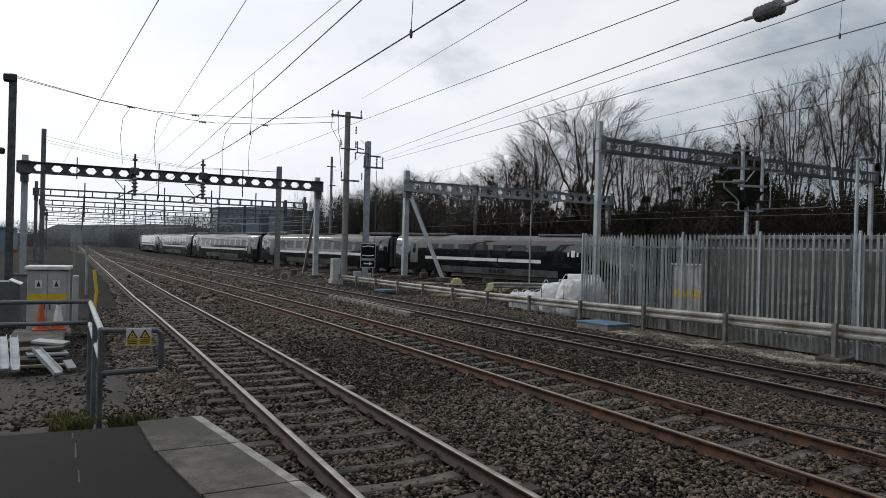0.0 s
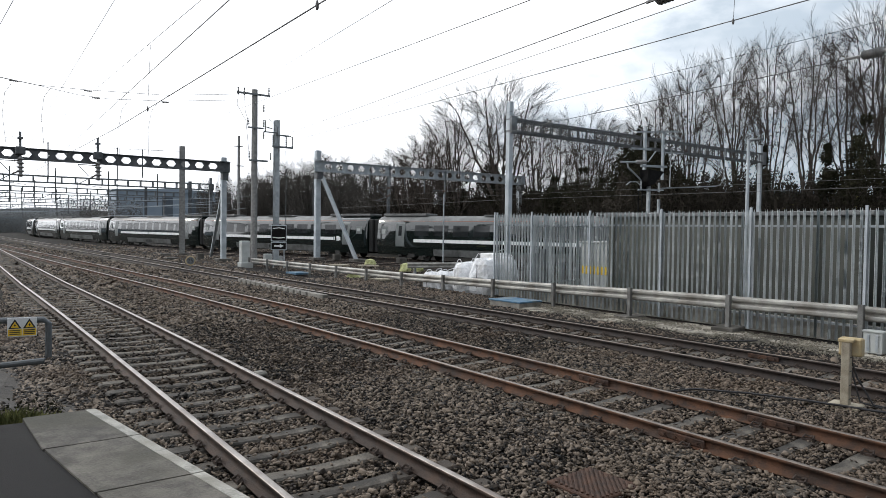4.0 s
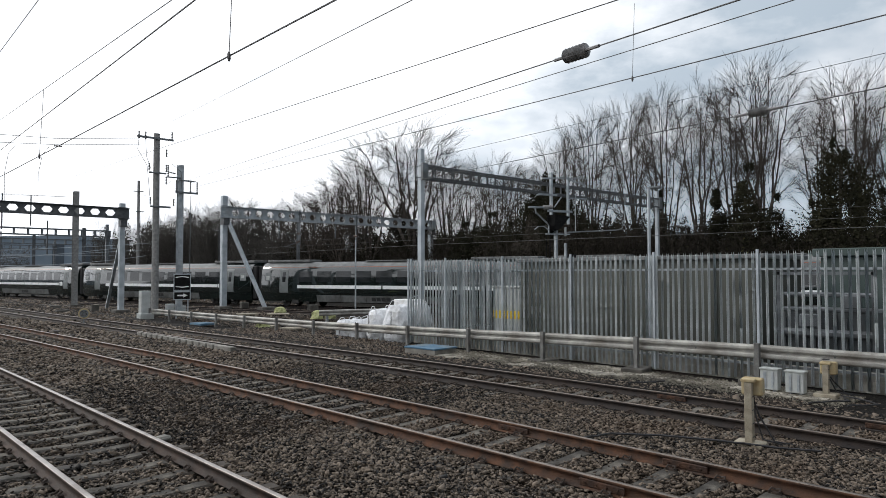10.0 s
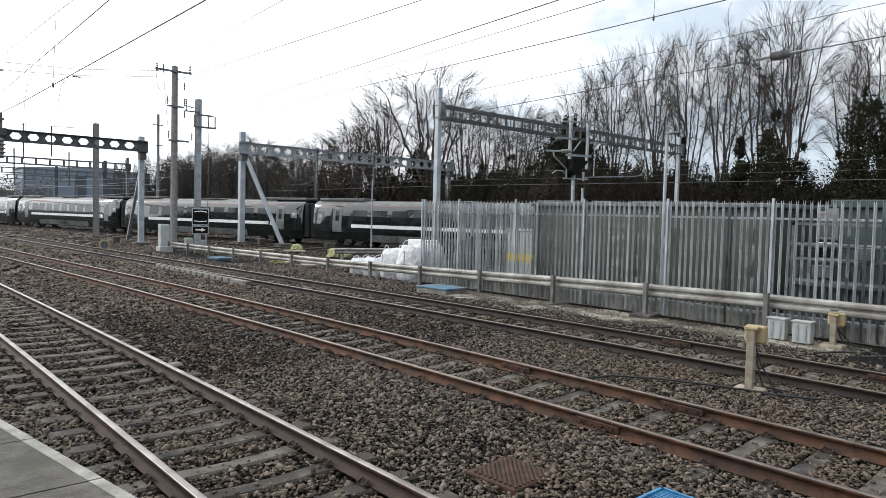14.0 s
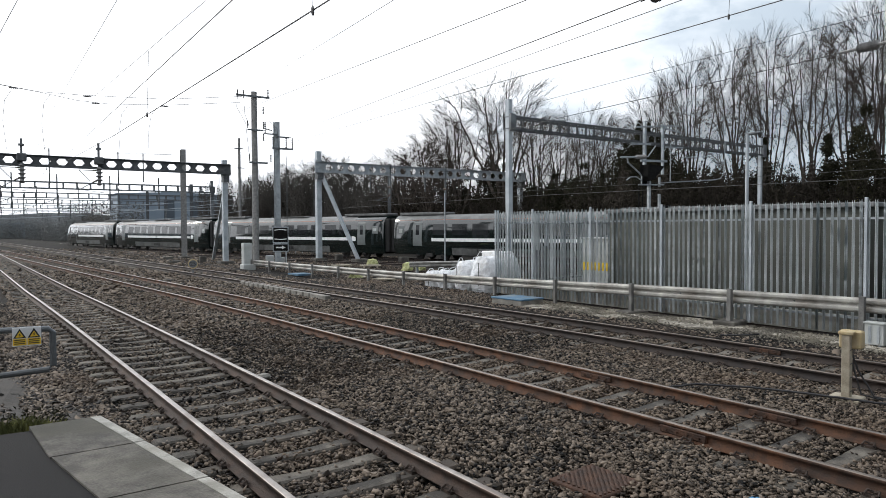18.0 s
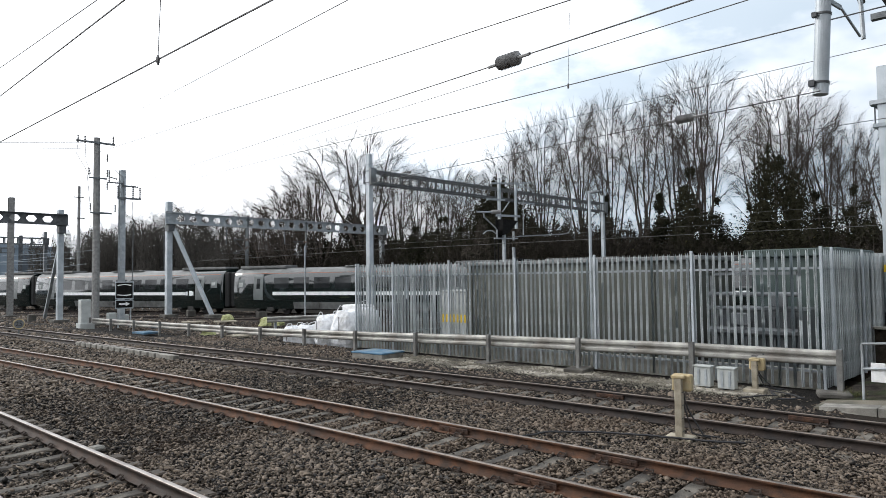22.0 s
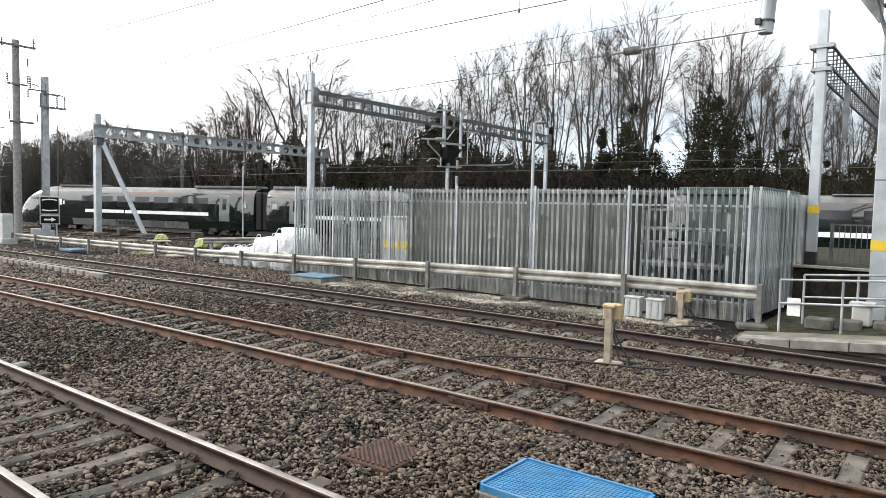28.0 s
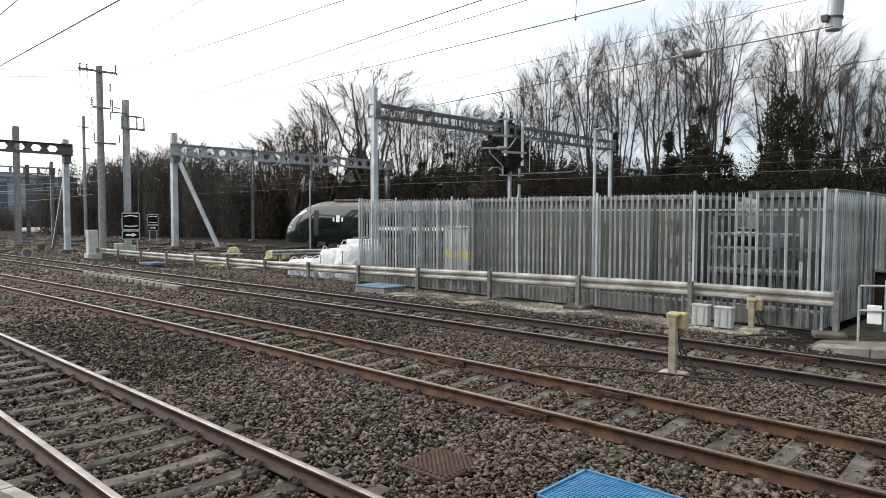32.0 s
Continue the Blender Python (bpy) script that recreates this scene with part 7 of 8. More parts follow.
    for e in ends:
        part("gangway", bm_box(bmesh.new(), (e * (HALF + 0.245), 0, 1.95), (0.48, 2.2, 2.8), bevel=0.06), M_RUBBER, c)
    for a, b, h in (((-12.3, -6.5, 0.20), (3.5, 8.0, 0.16)) if nose else ((-12.3, -7.6, 0.22), (7.2, 12.3, 0.22), (-2.0, 2.2, 0.10))):
        bm = bmesh.new()
        bm_box(bm, ((a + b) / 2, 0, 3.60 + h / 2), (b - a, 1.5, h), bevel=0.05)
        k = a + 0.4
        while k < b - 0.3:
            for s in (-1, 1):
                bm_box(bm, (k, s * 0.72, 3.62 + h / 2), (0.25, 0.10, h * 0.7))
            k += 0.45
        part("roof_fairing", bm, M_TROOF, c)
    for x in (-8.75, 8.75):
        bg = new("bogie", BOGIE)
        bg.parent = c
        bg.location = (x, 0, 0)
        for dx in (-1.3, 1.3):
            for s in (-1, 1):
                piece("wheel", WHEEL, bg, pose(dx, s * 0.78, 0.42, 0, 0, 0 if s > 0 else 180))
    for x in (-4.4, -1.2, 2.4, 5.0):
        part("underframe_box", bm_box(bmesh.new(), (x, 0, 0.62), (1.9, 2.3, 0.5), bevel=0.03), M_TSKIRT, c)
    return c


LEAD = coach(True, "dark green leading coach with a sloping nose and white stripe")
MIDS = [coach(False, "dark green passenger coach with a silver-white stripe")]
MIDS += [copy_thing(MIDS[0], Matrix.Identity(4)) for _ in range(6)]
TAIL = copy_thing(LEAD, Matrix.Identity(4))
tagged(TAIL, "dark green rear coach with a sloping nose and white stripe")
TRAIN = [LEAD] + MIDS + [TAIL]


def travelled(t):
    """Metres along the curve of the train's leading tip."""
    u = t / 10
    # offsets that fit the coach gaps to the camera's view
    view_fit = float(np.interp(t, (0, 3, 5.5, 8, 10.5, 13, 16, 18, 20, 22, 24, 27, 32), (1.0, 0.5, -0.45, -0.45, 1.3, 1.6, 1.6, 1.2, 0.3, 0.2, 0.6, 0.6, 0.4)))
    return 27.75 + 92.40 * u - 9.174 * u * u + 0.6054 * u ** 3 + view_fit


def coach_pose(k, t):
    s = travelled(t) - CAR * (k + 0.5)
    a, b = on_curve(s + 8.75), on_curve(s - 8.75)
    yaw = math.degrees(math.atan2(a[1] - b[1], a[0] - b[0]))
    return pose((a[0] + b[0]) / 2, (a[1] + b[1]) / 2, TRAIN_Z, 0, 0, yaw + (180 if k == 8 else 0))


# ---- small things ----
def location_cabinet(x, y, z, w, d, h, label, band=True, rz=0.0):
    c = thing("equipment_cabinet", x, y, z, label, "cabinet", "trackside cabinets", rz=rz)
    part("body", bm_box(bmesh.new(), (0, 0, h / 2), (w, d, h), bevel=0.015), M_CABGREY, c)
    part("lid", bm_box(bmesh.new(), (0, 0, h + 0.05), (w + 0.12, d + 0.14, 0.1), bevel=0.02), M_WHITE, c)
    for s in (-1, 1):
        dr = part("door", bm_box(bmesh.new(), (s * w * 0.245, -d / 2 - 0.012, h * 0.5), (w * 0.475, 0.02, h * 0.9), bevel=0.006), M_CABGREY, c)
        part("label_plate", bm_box(bmesh.new(), (s * w * 0.22, -d / 2 - 0.026, h * 0.78), (0.16, 0.006, 0.2)), M_WHITE, dr)
        part("label_mark", bm_prism(bmesh.new(), [(s * w * 0.22 - 0.05, h * 0.74), (s * w * 0.22 + 0.05, h * 0.74), (s * w * 0.22, h * 0.83)], -d / 2 - 0.033, -d / 2 - 0.0295, "y"), M_BLACK, dr)
        part("handle", bm_box(bmesh.new(), (s * 0.06, -d / 2 - 0.035, h * 0.42), (0.025, 0.03, 0.14)), M_BLACK, dr)
        if band:
            part("band", bm_box(bmesh.new(), (s * w * 0.245, -d / 2 - 0.0245, h * 0.56), (w * 0.475, 0.004, h * 0.13)), M_YELLOW, dr, "yellow band")
    part("plinth", bm_box(bmesh.new(), (0, 0, -0.06), (w + 0.1, d + 0.1, 0.2)), M_CONCRETE, c)
    return c


location_cabinet(-0.80, 20.3, -0.15, 0.90, 0.7, 1.62, "pale grey two-door trackside cabinet with a yellow band", rz=-4)
c2 = thing("equipment_cabinet", -2.1, 22.4, -0.2, "dark grey-green cabinet with a slanting top", "cabinet", "trackside cabinets")
bm = bmesh.new()
bm_prism(bm, [(-0.55, 0), (0.55, 0), (0.55, 1.15), (0.35, 1.25), (-0.55, 1.25)], -0.4, 0.4, "y")
part("body", bm, M_CABDARK, c2)
part("lid", bm_box(bmesh.new(), (0.42, 0, 1.24), (0.32, 0.84, 0.03), m=pose(0.42, 0, 1.235, 0, 24, 0)), M_WHITE, c2)
bm = bmesh.new()
bm_box(bm, (-0.20, 21.6, 0.55), (0.16, 0.3, 1.4), bevel=0.02)
solid("small_cabinet", bm, M_CABGREY, "narrow grey cabinet beside the larger one", "cabinet", "trackside cabinets")


def cone(x, y, z, h, label, white):
    c = thing("traffic_cone", x, y, z, label, "traffic cone", "traffic cones")
    part("base", bm_box(bmesh.new(), (0, 0, 0.02), (0.36, 0.36, 0.04), bevel=0.01), M_ORANGE, c)
    part("cone", lathe(bmesh.new(), (0, 0, 0.04), [(0.14, 0), (0.03, h - 0.04)], 16), M_ORANGE, c)
    if white:
        part("sleeve", lathe(bmesh.new(), (0, 0, 0), [(0.128, h * 0.2), (0.047, h * 0.92)], 16), M_WHITE, c, "white reflective sleeve")


slab = bm_box(bmesh.new(), (-0.95, 18.55, -0.10), (1.1, 2.3, 0.22), bevel=0.02)
solid("concrete_slab", slab, M_OLDCONC, "low concrete slab in front of the trackside cabinet", "slab")
cone(-0.93, 19.35, 0.01, 0.68, "plain orange traffic cone", False)
cone(-0.56, 19.4, 0.01, 0.66, "orange traffic cone with a white sleeve", True)
for x, y, top, label in ((0.17, 34, 2.0, "slim white post beside the running line"), (-0.55, 70, 2.3, "slim white post beside the running line")):
    bm = bmesh.new()
    bm_tube(bm, [(x, y, -0.3), (x, y, top)], 0.06, 8)
    solid("marker_post", bm, M_GALV, label, "post", "slim posts")

# pile of steel offcuts and boards
DEB = [(-1.33, 14.9, 0.14, 2.0, 0.15, 6, 9, M_GALV), (-1.13, 14.6, 0.16, 2.1, 0.14, 5, 8, M_GALV), (-0.60, 14.1, 0.06, 1.7, 0.15, 14, 6, M_GALV), (-0.72, 15.3, -0.06, 0.75, 0.5, 88, 0, M_OLDCONC), (-0.64, 15.4, 0.02, 0.7, 0.45, 97, 1, M_CABGREY), (-0.66, 15.6, 0.10, 0.65, 0.5, 84, -3, M_OLDCONC), (-0.60, 15.9, 0.17, 0.6, 0.4, 70, 5, M_CABGREY), (-1.1, 16.0, 0.02, 0.6, 0.5, 93, 0, M_OLDCONC), (-0.68, 14.75, -0.12, 0.8, 0.12, 87, 0, M_TIMBER), (-0.24, 14.6, -0.1, 0.26, 0.16, 25, 30, M_CABGREY)]
for x, y, z, L, w, rz, tilt, m in DEB:
    bm = bmesh.new()
    bm_box(bm, None, (w, L, 0.05), m=Matrix.Identity(4), bevel=0.006)
    if m is M_GALV:
        for s in (-1, 1):
            bm_box(bm, (s * (w / 2 - 0.008), 0, 0.045), (0.012, L, 0.05))
    ob = solid("steel_offcut" if m is M_GALV else "board", bm, m, "galvanised steel offcut dumped on the ground" if m is M_GALV else "pale board dumped on the ground", "scrap", "dumped scrap")
    ob.matrix_basis = pose(x, y, z, tilt, 0, rz)
rng = np.random.default_rng(9)
n = 6000
p = np.stack([rng.uniform(-4, 1.2, n), rng.uniform(6.5, 24, n), np.zeros(n)], 1)
p[:, 2] = np.interp(p[:, 1], [5.5, 6.4, 7.6, 9, 11, 14, 24], [0.84, 0.74, 0.52, 0.22, -0.05, -0.17, -0.2]) - np.clip((p[:, 0] - 0.3) * 0.8, 0, 0.9)
p[:, 2] = np.maximum(p[:, 2], -0.21)
stones("loose_stones", p, 0.026 * rng.lognormal(0, 0.45, n), 51, "scattered stones and rubble on bare ground", M_BALLAST)
n = 7000
p = np.stack([rng.uniform(0.55, 1.6, n), 5.9 + 22 * rng.beta(1, 2, n), np.zeros(n)], 1)
p[:, 2] = np.where(p[:, 1] < 9, -0.2, -0.19) + np.clip((1.15 - p[:, 0]) * 0.55, 0, 0.4) * np.clip((12 - p[:, 1]) / 4, 0, 1)
stones("shoulder_stones", p, 0.04 * rng.lognormal(0, 0.3, n), 52, "ballast shoulder beside the running line", M_BALLAST)

# railing at the platform's end, with its warning sign
rl = thing("end_railing", 0, 0, 0, "galvanised pipe railing at the platform's end with a yellow post", "railing", "pipe railings")
part("post", bm_tube(bmesh.new(), [(0.05, 6.1, 0.55), (0.05, 6.1, 1.58)], 0.023, 10), M_GALVD, rl)
part("post", bm_tube(bmesh.new(), [(0.02, 6.9, 0.4), (0.02, 6.9, 1.58)], 0.023, 10), M_GALVD, rl)
part("post", bm_tube(bmesh.new(), [(0.0, 8.5, 0.1), (0.0, 8.5, 1.60)], 0.023, 10), M_GALVD, rl)
part("gate_frame", bm_tube(bmesh.new(), [(0.05, 6.1, 1.57), (0.47, 6.06, 1.56), (0.50, 6.06, 1.53), (0.50, 6.06, 1.27), (0.47, 6.06, 1.24), (0.05, 6.1, 1.22)], 0.024, 10), M_GALVD, rl)
for z in (1.575, 1.34):
    part("side_rail", bm_tube(bmesh.new(), [(0.05, 6.1, z), (0.0, 8.5, z + 0.02)], 0.024, 10), M_GALV, rl)
    part("cross_rail", bm_tube(bmesh.new(), [(0.0, 8.5, z + 0.03), (-4.5, 8.6, z + 0.03)], 0.024, 10), M_GALVD, rl)
part("yellow_post", bm_tube(bmesh.new(), [(0.045, 8.7, 1.45), (0.065, 8.75, 1.70), (0.035, 8.8, 1.95)], 0.018, 8), M_YELLOW, rl, "bent yellow-painted post")
ws = thing("warning_sign", 0.325, 6.03, 1.515, "yellow electrical warning plate with two black triangles", "sign", rz=-3)
part("plate", bm_box(bmesh.new(), (0, 0, 0), (0.19, 0.006, 0.145), bevel=0.002), M_WHITE, ws)
for s in (-1, 1):
    part("field", bm_box(bmesh.new(), (s * 0.047, -0.005, -0.038), (0.088, 0.003, 0.05)), M_SIGNYEL, ws)
    part("triangle", bm_prism(bmesh.new(), [(s * 0.047 - 0.042, -0.008), (s * 0.047 + 0.042, -0.008), (s * 0.047, 0.064)], -0.0075, -0.0045, "y"), M_BLACK, ws)
    part("triangle_field", bm_prism(bmesh.new(), [(s * 0.047 - 0.027, -0.001), (s * 0.047 + 0.027, -0.001), (s * 0.047, 0.045)], -0.0105, -0.008, "y"), M_SIGNYEL, ws)
    part("bolt_mark", bm_prism(bmesh.new(), [(s * 0.047 - 0.008, 0.016), (s * 0.047 + 0.004, 0.034), (s * 0.047 + 0.002, 0.02), (s * 0.047 + 0.01, 0.02), (s * 0.047 - 0.004, 0.003), (s * 0.047 + 0.0, 0.015)], -0.0125, -0.0108, "y"), M_BLACK, ws)
    bm = bmesh.new()
    for k in range(3):
        bm_box(bm, (s * 0.047, -0.0078, -0.022 - k * 0.014), (0.07, 0.002, 0.006))
    parts("writing_bar", bm, M_BLACK, ws)


def grass_tuft(x, y, z, r, h, n, seed):
    rng = np.random.default_rng(seed)
    v, f = [], []
    for i in range(n):
        a, d = rng.uniform(0, 6.28), r * math.sqrt(rng.uniform(0, 1))
        bx, by = x + d * math.cos(a), y + d * math.sin(a)
        L = h * rng.uniform(0.4, 1.1)
        lx, ly = rng.normal(0, 0.5) * L, rng.normal(0, 0.5) * L
        w = rng.uniform(0.003, 0.008)
        k = len(v)
        v += [(bx - w, by, z - 0.03), (bx + w, by, z - 0.03), (bx + lx * 0.4 + w * 0.7, by + ly * 0.4, z + L * 0.6), (bx + lx * 0.4 - w * 0.7, by + ly * 0.4, z + L * 0.6), (bx + lx, by + ly, z + L), (bx + lx, by + ly + 0.002, z + L)]
        f += [(k, k + 1, k + 2, k + 3), (k + 3, k + 2, k + 5, k + 4)]
    return tagged(new("grass", raw_mesh("grass", np.array(v), np.array(f), M_GRASS)), "tuft of rough yellow-green grass at the platform's end", "grass", kind="stuff")


for k, (x, y, z, r, h, n) in enumerate(((-0.09, 6.0, 0.80, 0.09, 0.10, 420), (-0.17, 6.25, 0.75, 0.13, 0.06, 360), (-0.2, 6.9, 0.64, 0.16, 0.06, 200), (0.26, 6.02, 0.78, 0.14, 0.11, 420), (0.42, 6.0, 0.74, 0.13, 0.10, 360), (0.58, 5.95, 0.72, 0.10, 0.08, 200), (-0.2, 7.8, 0.45, 0.25, 0.10, 260), (15.9, 0.9, 0.2, 0.3, 0.2, 300), (15.3, 3.2, -0.05, 0.25, 0.15, 200))):
    grass_tuft(x, y, z, r, h, n, 90 + k)
rng = np.random.default_rng(12)
n = 900
p = np.stack([rng.uniform(0.12, 0.62, n), rng.uniform(6.0, 6.7, n), rng.uniform(0.62, 0.84, n)], 1)
tagged(new("weeds", leaf_cloud("weeds", p, rng.uniform(0.008, 0.028, n), 99, M_IVY)), "low dark weeds at the platform's end", "weeds", kind="stuff")

# signs with arrows by the tall pole
for x, y, z, s, label in ((16.56, 41.4, -0.3, 0.93, "pair of black trackside signs, the lower with a white arrow"), (30.06, 69.8, -0.4, 0.97, "smaller pair of black trackside signs")):
    sg2 = thing("arrow_sign", x, y, z, label, "sign", "trackside signs", rz=-24)
    up = 0.36 if y < 60 else 0.25
    for dx in (-0.36, 0.36):
        part("post", bm_box(bmesh.new(), (dx * s, 0.05, 1.3 * s + up / 2), (0.08, 0.07, 2.6 * s + up)), M_GALV, sg2)
    for zz, hh in ((2.0, 1.05), (1.12, 0.5)):
        zz, hh = zz * s + up, hh * s
        part("frame", bm_box(bmesh.new(), (0, 0.012, zz), (1.06 * s, 0.04, hh + 0.06), bevel=0.008), M_MAST, sg2, "pale metal frame")
        part("board", bm_box(bmesh.new(), (0, -0.005, zz), (0.96 * s, 0.05, hh - 0.05), bevel=0.008), M_MATT, sg2)
    for zz in (2.32, 1.72):
        zc = zz * s + up
        part("bar", bm_prism(bmesh.new(), [(-0.40 * s, zc - 0.03), (0, zc + (0.03 if zz > 2 else -0.07)), (0.40 * s, zc - 0.03), (0.40 * s, zc + 0.03), (0, zc + (0.08 if zz > 2 else -0.01)), (-0.40 * s, zc + 0.03)], -0.037, -0.031, "y"), M_WHITE, sg2)
    zc = 1.13 * s + up
    part("arrow", bm_prism(bmesh.new(), [(-0.30 * s, zc - 0.045), (0.08 * s, zc - 0.045), (0.08 * s, zc - 0.12), (0.34 * s, zc), (0.08 * s, zc + 0.12), (0.08 * s, zc + 0.045), (-0.30 * s, zc + 0.045)], -0.037, -0.031, "y"), M_WHITE, sg2, "white arrow")
wc = thing("equipment_cabinet", 14.9, 43.0, -0.3, "tall narrow white trackside cabinet", "cabinet", "trackside cabinets")
part("body", bm_box(bmesh.new(), (0, 0, 0.85), (0.55, 0.5, 1.7), bevel=0.02), M_CABGREY, wc)
part("base", bm_box(bmesh.new(), (0.05, 0, 0.1), (0.8, 0.7, 0.45), bevel=0.02), M_CABGREY, wc)
for x, y, w, h, m, lab in ((16.9, 44.2, 0.5, 0.8, M_CABGREY, "small grey cabinet by the pole"), (18.6, 46.5, 0.5, 0.55, M_CABGREY, "small grey box by the pole"), (25.0, 50.0, 0.6, 0.5, M_OLDCONC, "grimy concrete block by the portal"), (15.2, 54, 0.5, 0.5, M_OLDCONC, "grimy concrete block by the portal"), (27.5, 44, 0.7, 0.4, M_OLDCONC, "grimy concrete block in the yard"), (12.7, 52.5, 0.8, 0.26, M_OLDCONC, "points machine casing between the tracks"), (14.0, 60, 0.8, 0.28, M_OLDCONC, "points machine casing between the tracks"), (9.8, 62, 0.8, 0.26, M_OLDCONC, "points machine casing between the tracks")):
    bm = bmesh.new()
    bm_box(bm, (x, y, -0.3 + h / 2), (w, w * 0.7, h), bevel=0.03)
    solid("trackside_box", bm, m, lab, "box", "trackside boxes")
for x, y, r in ((15.85, 29.9, 0.36), (23.6, 42.0, 0.42), (22.5, 35.6, 0.34), (23.3, 35.3, 0.36), (22.9, 36.2, 0.3)):
    bm = bmesh.new()
    lathe(bm, (x, y, -0.32), [(r, 0), (r * 1.05, 0.15), (r * 0.7, 0.4), (r * 0.2, 0.48)], 12)
    for v in bm.verts:
        v.co += Vector((noise.noise(v.co * 4), noise.noise(v.co * 4 + Vector((9, 0, 0))), 0)) * 0.16
    solid("work_sack", bm, M_SACKYEL, "slumped yellow-green sack lying in the yard", "sack", "work sacks")
for x, y, L, rz in ((16.3, 30.2, 1.4, 30), (20.4, 40.4, 2.0, 75), (21.8, 39.0, 2.2, 60), (16.5, 28.2, 1.2, 95)):
    t = thing("pallet", x, y, -0.25, "stack of pale boards lying in the yard", "boards", "board stacks", rz=rz)
    for k in range(4):
        part("board", bm_box(bmesh.new(), (0.24 * (k - 1.5), 0.05 * (k % 2), 0.12), (0.2, L * 0.6, 0.06)), M_TIMBER, t)
    for k in (-0.8, 0.8):
        part("bearer", bm_box(bmesh.new(), (0, k * L * 0.25, 0.03), (0.95, 0.1, 0.12)), M_TIMBER, t)

for k in range(7):
    bm = bmesh.new()
    lathe(bm, (30.2 + 0.75 * k, 116.5 + 0.5 * math.sin(k * 2.3), -0.45), [(0.62, 0), (0.66, 0.25), (0.5, 0.55 + 0.1 * (k % 3)), (0.2, 0.7)], 10)
    solid("bulk_bag", bm, M_BAG, "distant white bulk bag in the far yard", "bag", "far bulk bags")

# row of pale blocks between the tracks
for i in range(15):
    y = 21.9 + i * 0.56
    bm = bmesh.new()
    bm_box(bm, (0, 0, 0), (0.22, 0.40 if i else 0.9, 0.2), bevel=0.02)
    ob = solid("trough_block", bm, M_CONCRETE, "pale concrete block in a row between two tracks", "block", "row of blocks")
    ob.matrix_basis = pose(10.25 - 0.012 * (y - 21.9), y, -0.12, 0, 0, 2)

# covers
bg = thing("drain_cover", 5.275, 2.615, -0.10, "bright blue plastic grating on a pale concrete frame", "grating", rz=0)
part("frame", bm_box(bmesh.new(), (0, 0, -0.19), (0.86, 1.34, 0.28), bevel=0.015), M_CONCRETE, bg)
bm = bmesh.new()
for s in (-1, 1):
    bm_box(bm, (s * 0.405, 0, -0.02), (0.03, 1.3, 0.06))
    bm_box(bm, (0, s * 0.635, -0.02), (0.84, 0.03, 0.06))
part("rim", bm, M_BLUE, bg)
bm = bmesh.new()
for i in range(20):
    bm_box(bm, (-0.37 + i * 0.039, 0, -0.022), (0.014, 1.25, 0.034))
for i in range(31):
    bm_box(bm, (0, -0.60 + i * 0.04, -0.024), (0.78, 0.014, 0.032))
tagged(part("grid", bm, M_BLUE, bg), kind="stuff")
# black sheet that stands in for the shade in the grating's holes
part("shade_sheet", bm_box(bmesh.new(), (0, 0, -0.045), (0.79, 1.25, 0.008)), M_BLACK, bg)
ig = thing("drain_grate", 4.94, 4.45, 0, "rusty cast-iron drain grate sunk in the ballast", "grate", rz=3)
part("rim", bm_box(bmesh.new(), (0, 0, -0.20), (0.66, 0.64, 0.12), bevel=0.01), M_IRON, ig)
for i in range(17):
    o = (i - 8) * 0.045
    part("bar", bm_box(bmesh.new(), (o * 0.707, -o * 0.707, -0.136), (0.024, 2 * (0.41 - abs(o)), 0.02), rz=-45), M_IRON, ig)
bb = thing("chamber_cover", 14.5, 16.35, -0.12, "faded blue cover on a low concrete chamber", "cover", rz=4)
part("chamber", bm_box(bmesh.new(), (0, 0, 0.05), (1.0, 1.35, 0.22), bevel=0.02), M_CONCRETE, bb)
part("cover", bm_box(bmesh.new(), (0, 0, 0.18), (1.04, 1.4, 0.05), bevel=0.01), M_BLUEWORN, bb, "faded blue cover")
b3 = thing("chamber_cover", 15.0, 34.7, -0.3, "faded blue cover on a low chamber", "cover", rz=4)
part("cover", bm_box(bmesh.new(), (0, 0, 0.12), (0.9, 1.2, 0.1), bevel=0.01), M_BLUEWORN, b3)


def box_on_post(x, y, z, h, label, rz=0.0):
    b = thing("junction_box", x, y, z, label, "junction box", "boxes on posts", rz=rz)
    part("post", bm_box(bmesh.new(), (0, 0, h / 2), (0.13, 0.11, h), bevel=0.008), M_TIMBER, b)
    part("foot", bm_box(bmesh.new(), (0, 0, 0.02), (0.36, 0.42, 0.10), bevel=0.015), M_TIMBER, b)
    part("box", bm_box(bmesh.new(), (0.11, -0.03, h - 0.09), (0.16, 0.30, 0.26), bevel=0.02), M_OCHRE, b, "faded orange box")
    part("cap", bm_box(bmesh.new(), (0, 0, h + 0.01), (0.16, 0.2, 0.05), bevel=0.01), M_OCHRE, b)
    bm = bmesh.new()
    for k in range(4):
        bm_box(bm, (0.012, 0, 0.15 + k * 0.2), (0.12, 0.12, 0.012))
    parts("strap", bm, M_BLACK, b)
    bm = bmesh.new()
    bm_tube(bm, [(0.1, 0.02, h - 0.2), (0.12, -0.05, h * 0.5), (0.14, -0.15, 0.1), (0.25, -0.45, 0.03)], 0.014, 6)
    bm_tube(bm, [(0.12, 0.0, h - 0.2), (0.16, -0.1, h * 0.45), (0.2, -0.3, 0.08), (0.35, -0.6, 0.03)], 0.014, 6)
    parts("cable", bm, M_BLACK, b)


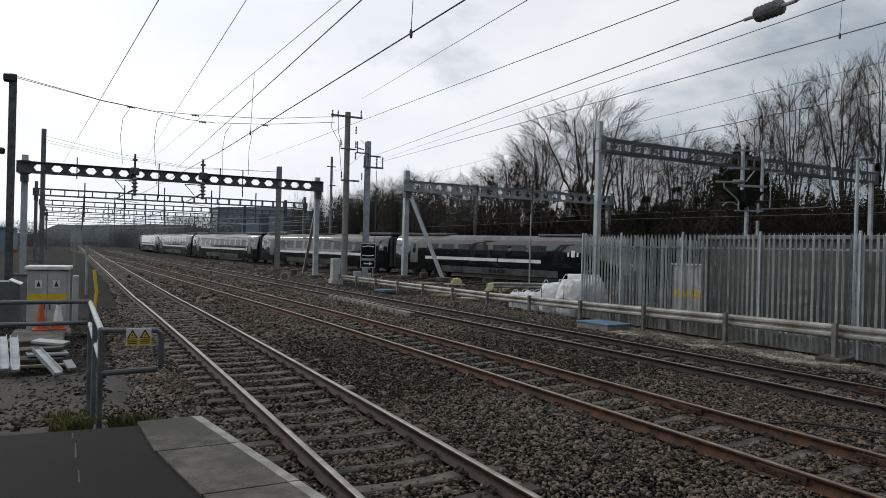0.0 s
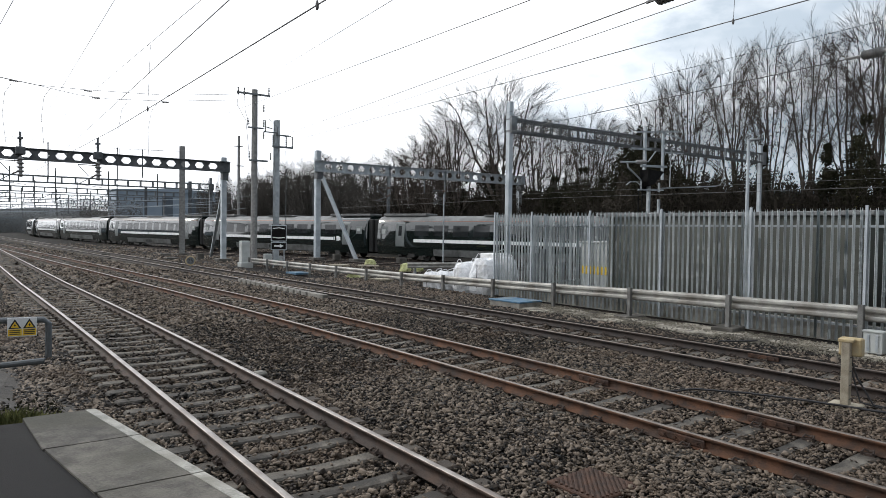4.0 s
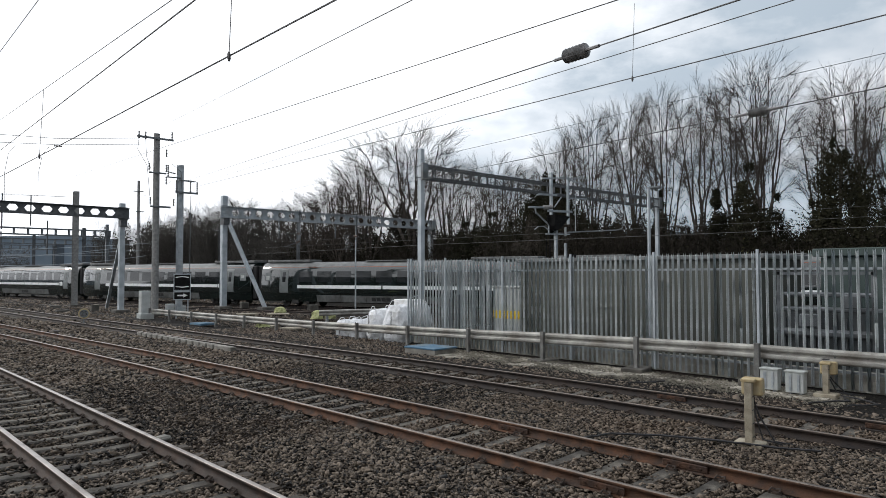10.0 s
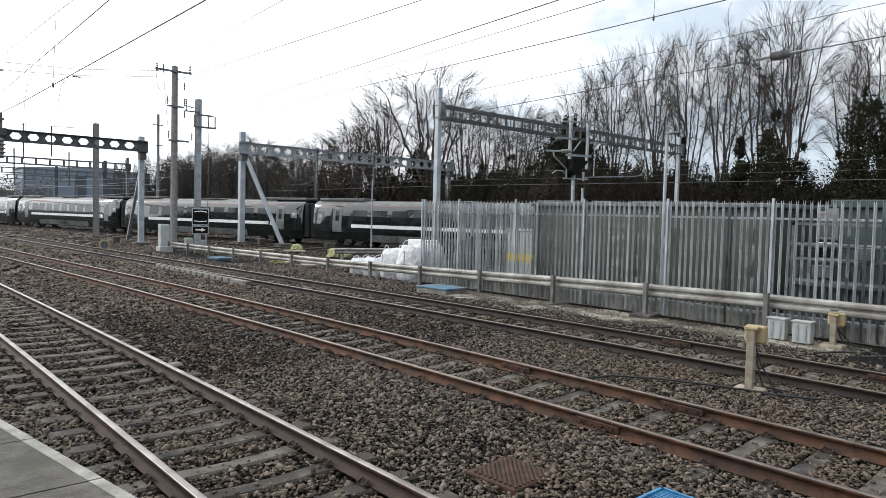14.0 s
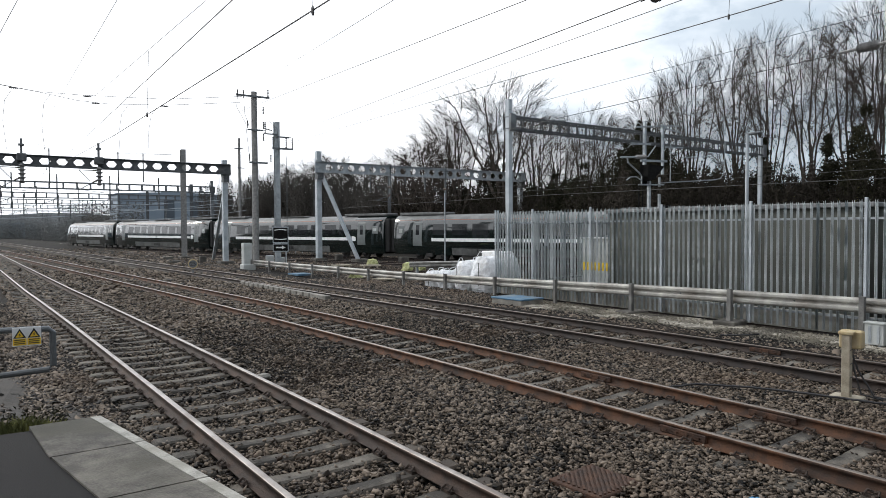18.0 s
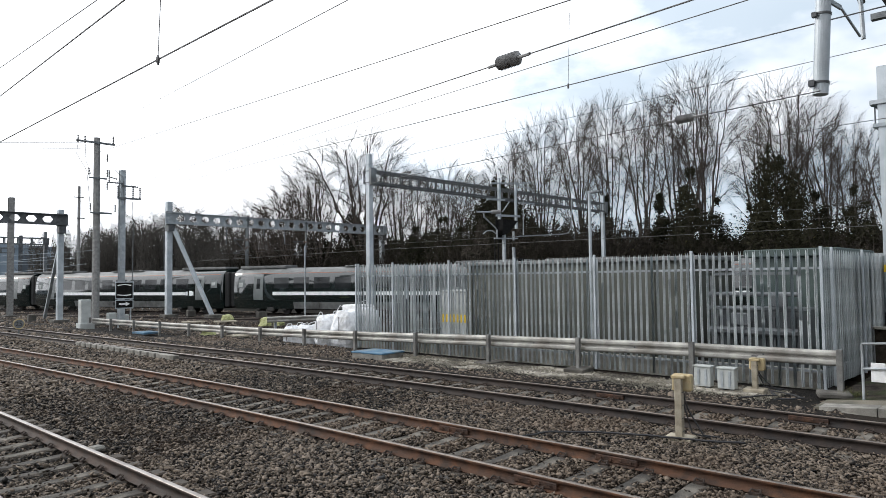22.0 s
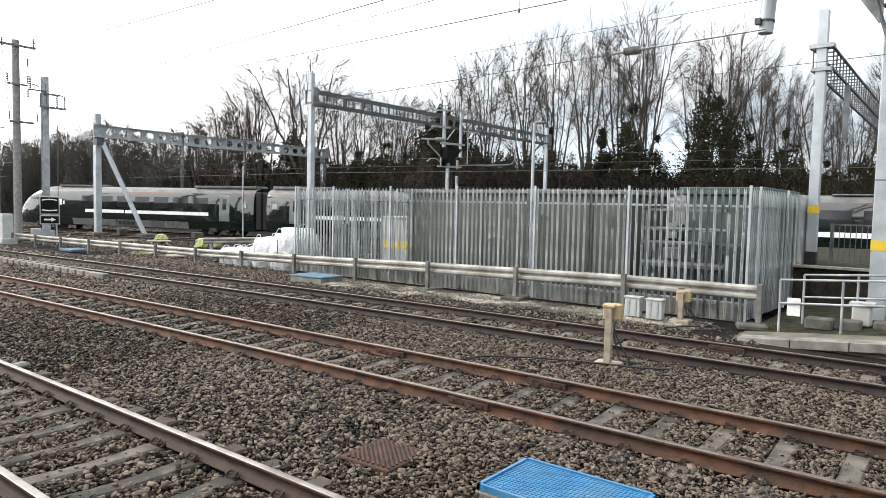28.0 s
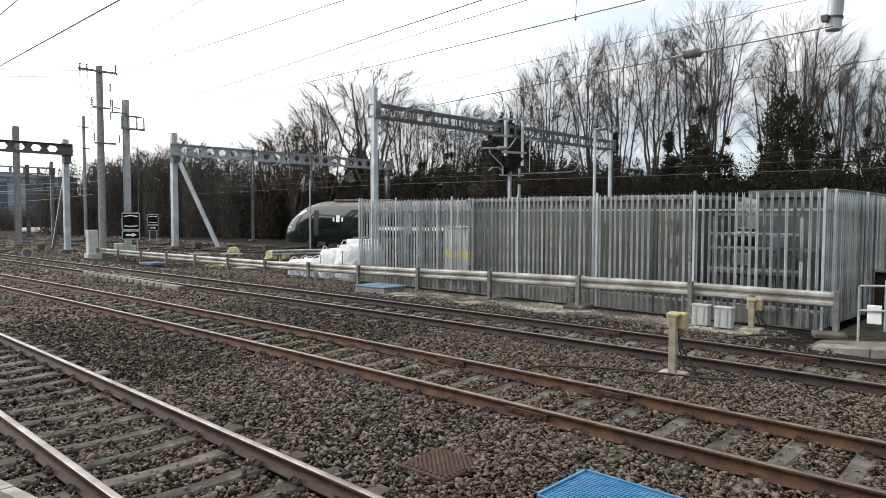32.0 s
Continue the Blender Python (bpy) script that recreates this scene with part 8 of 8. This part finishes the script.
box_on_post(10.32, 4.52, -0.2, 0.98, "faded orange junction box on a pale post between tracks", 8)
box_on_post(15.05, 4.95, -0.1, 0.66, "faded orange junction box on a pale post by the barrier", 5)
for x, y in ((14.95, 6.0), (14.9, 5.47)):
    b = thing("relay_box", x, y, -0.1, "light grey relay box on short legs beside the track", "junction box", "relay boxes")
    part("body", bm_box(bmesh.new(), (0, 0, 0.25), (0.2, 0.36, 0.44), bevel=0.012), M_CABGREY, b)
    part("lid", bm_box(bmesh.new(), (0, 0, 0.47), (0.24, 0.40, 0.04), bevel=0.008), M_CABGREY, b)
    for s in (-1, 1):
        part("leg", bm_box(bmesh.new(), (-0.02, s * 0.09, -0.01), (0.05, 0.06, 0.10)), M_GALV, b)
        part("strut", bm_box(bmesh.new(), (-0.108, s * 0.08, 0.24), (0.016, 0.05, 0.34)), M_GALV, b)
bm = bmesh.new()
bm_box(bm, (15.2, 3.5, -0.03), (0.5, 0.6, 0.12), rz=20, bevel=0.03)
solid("flat_stone", bm, M_OLDCONC, "flat grimy slab lying at the barrier's end", "slab")


def ground_cable(pts, r=0.018):
    bm = bmesh.new()
    q = []
    for a, b in zip(pts, pts[1:]):
        for k in range(6):
            q.append(Vector(a).lerp(Vector(b), k / 6) + Vector((noise.noise(Vector(a) + Vector((k, 0, 0))) * 0.06, noise.noise(Vector(b) + Vector((0, k, 0))) * 0.06, 0)))
    q.append(Vector(pts[-1]))
    bm_tube(bm, q, r, 6)
    return solid("black_cable", bm, M_BLACK, "black cable lying loose on the ballast", "cable", "loose cables")


ground_cable([(8.6, 6.4, -0.12), (9.2, 6.2, -0.11), (9.7, 5.6, -0.12), (10.0, 4.9, -0.12), (10.25, 4.1, -0.13), (10.5, 3.6, -0.13)])
ground_cable([(15.1, 4.7, -0.05), (14.9, 4.2, -0.06), (14.6, 3.9, -0.06), (14.1, 4.3, -0.07)])
ground_cable([(14.9, 4.6, -0.05), (14.6, 4.4, -0.06), (14.4, 4.6, -0.06), (13.9, 4.9, -0.07)])
ground_cable([(13.6, 8.6, -0.08), (13.9, 8.3, -0.07), (14.3, 8.1, -0.06)])
for y, ln, sx in ((4.75, line2, -0.7525), (4.5, line2, 0.7525), (7.4, line2, 0.7525), (7.0, line3, 0.7525), (3.3, line3, 0.7525)):
    bm = bmesh.new()
    for s in (-1, 1):
        bm_box(bm, (s * 0.035, 0, -0.085), (0.03, 0.62, 0.085), bevel=0.008)
        for k in (-0.22, -0.07, 0.07, 0.22):
            lathe(bm, None, [(0.018, 0), (0.016, 0.02)], 6, pose(s * 0.05, k, -0.085, 0, 90 * s, 0))
    ob = solid("fishplate_joint", bm, M_IRON, "bolted rusty fishplate joining two rails", "rail joint", "fishplates")
    ob.location = (ln(y) + sx, y, 0)
bm = bmesh.new()
bm_box(bm, (3.95, 10.8, -0.12), (0.22, 0.18, 0.08), rz=20, bevel=0.03)
solid("loose_stone", bm, M_CONCRETE, "pale stone lying on the ballast", "stone")

# round speed board on a short post
sb = thing("speed_board", 9.9, 37.05, -0.12, "round yellow-edged speed board with a black number", "sign", rz=-12)
part("post", bm_box(bmesh.new(), (0, 0.04, 0.28), (0.06, 0.06, 0.6)), M_GALVD, sb)
lathe_bm = lathe(bmesh.new(), None, [(0.25, 0), (0.26, 0.02), (0.25, 0.03)], 20, pose(0, 0, 0.58, 90))
part("rim", lathe_bm, M_OCHRE, sb, "faded yellow rim")
part("face", lathe(bmesh.new(), None, [(0.20, 0.031), (0.20, 0.037)], 20, pose(0, 0, 0.58, 90)), M_GALVD, sb)
num = bpy.data.curves.new("number", "FONT")
num.body, num.size, num.extrude, num.align_x, num.align_y = "25", 0.30, 0.003, "CENTER", "CENTER"
num.materials.append(M_BLACK)
ob = new("number", num)
ob.parent = sb
ob.matrix_basis = pose(0, -0.045, 0.58, 90)


def motions():
    for k, c in enumerate(TRAIN):
        walk(c, [(t, coach_pose(k, t)) for t in range(0, 33)])


motions()
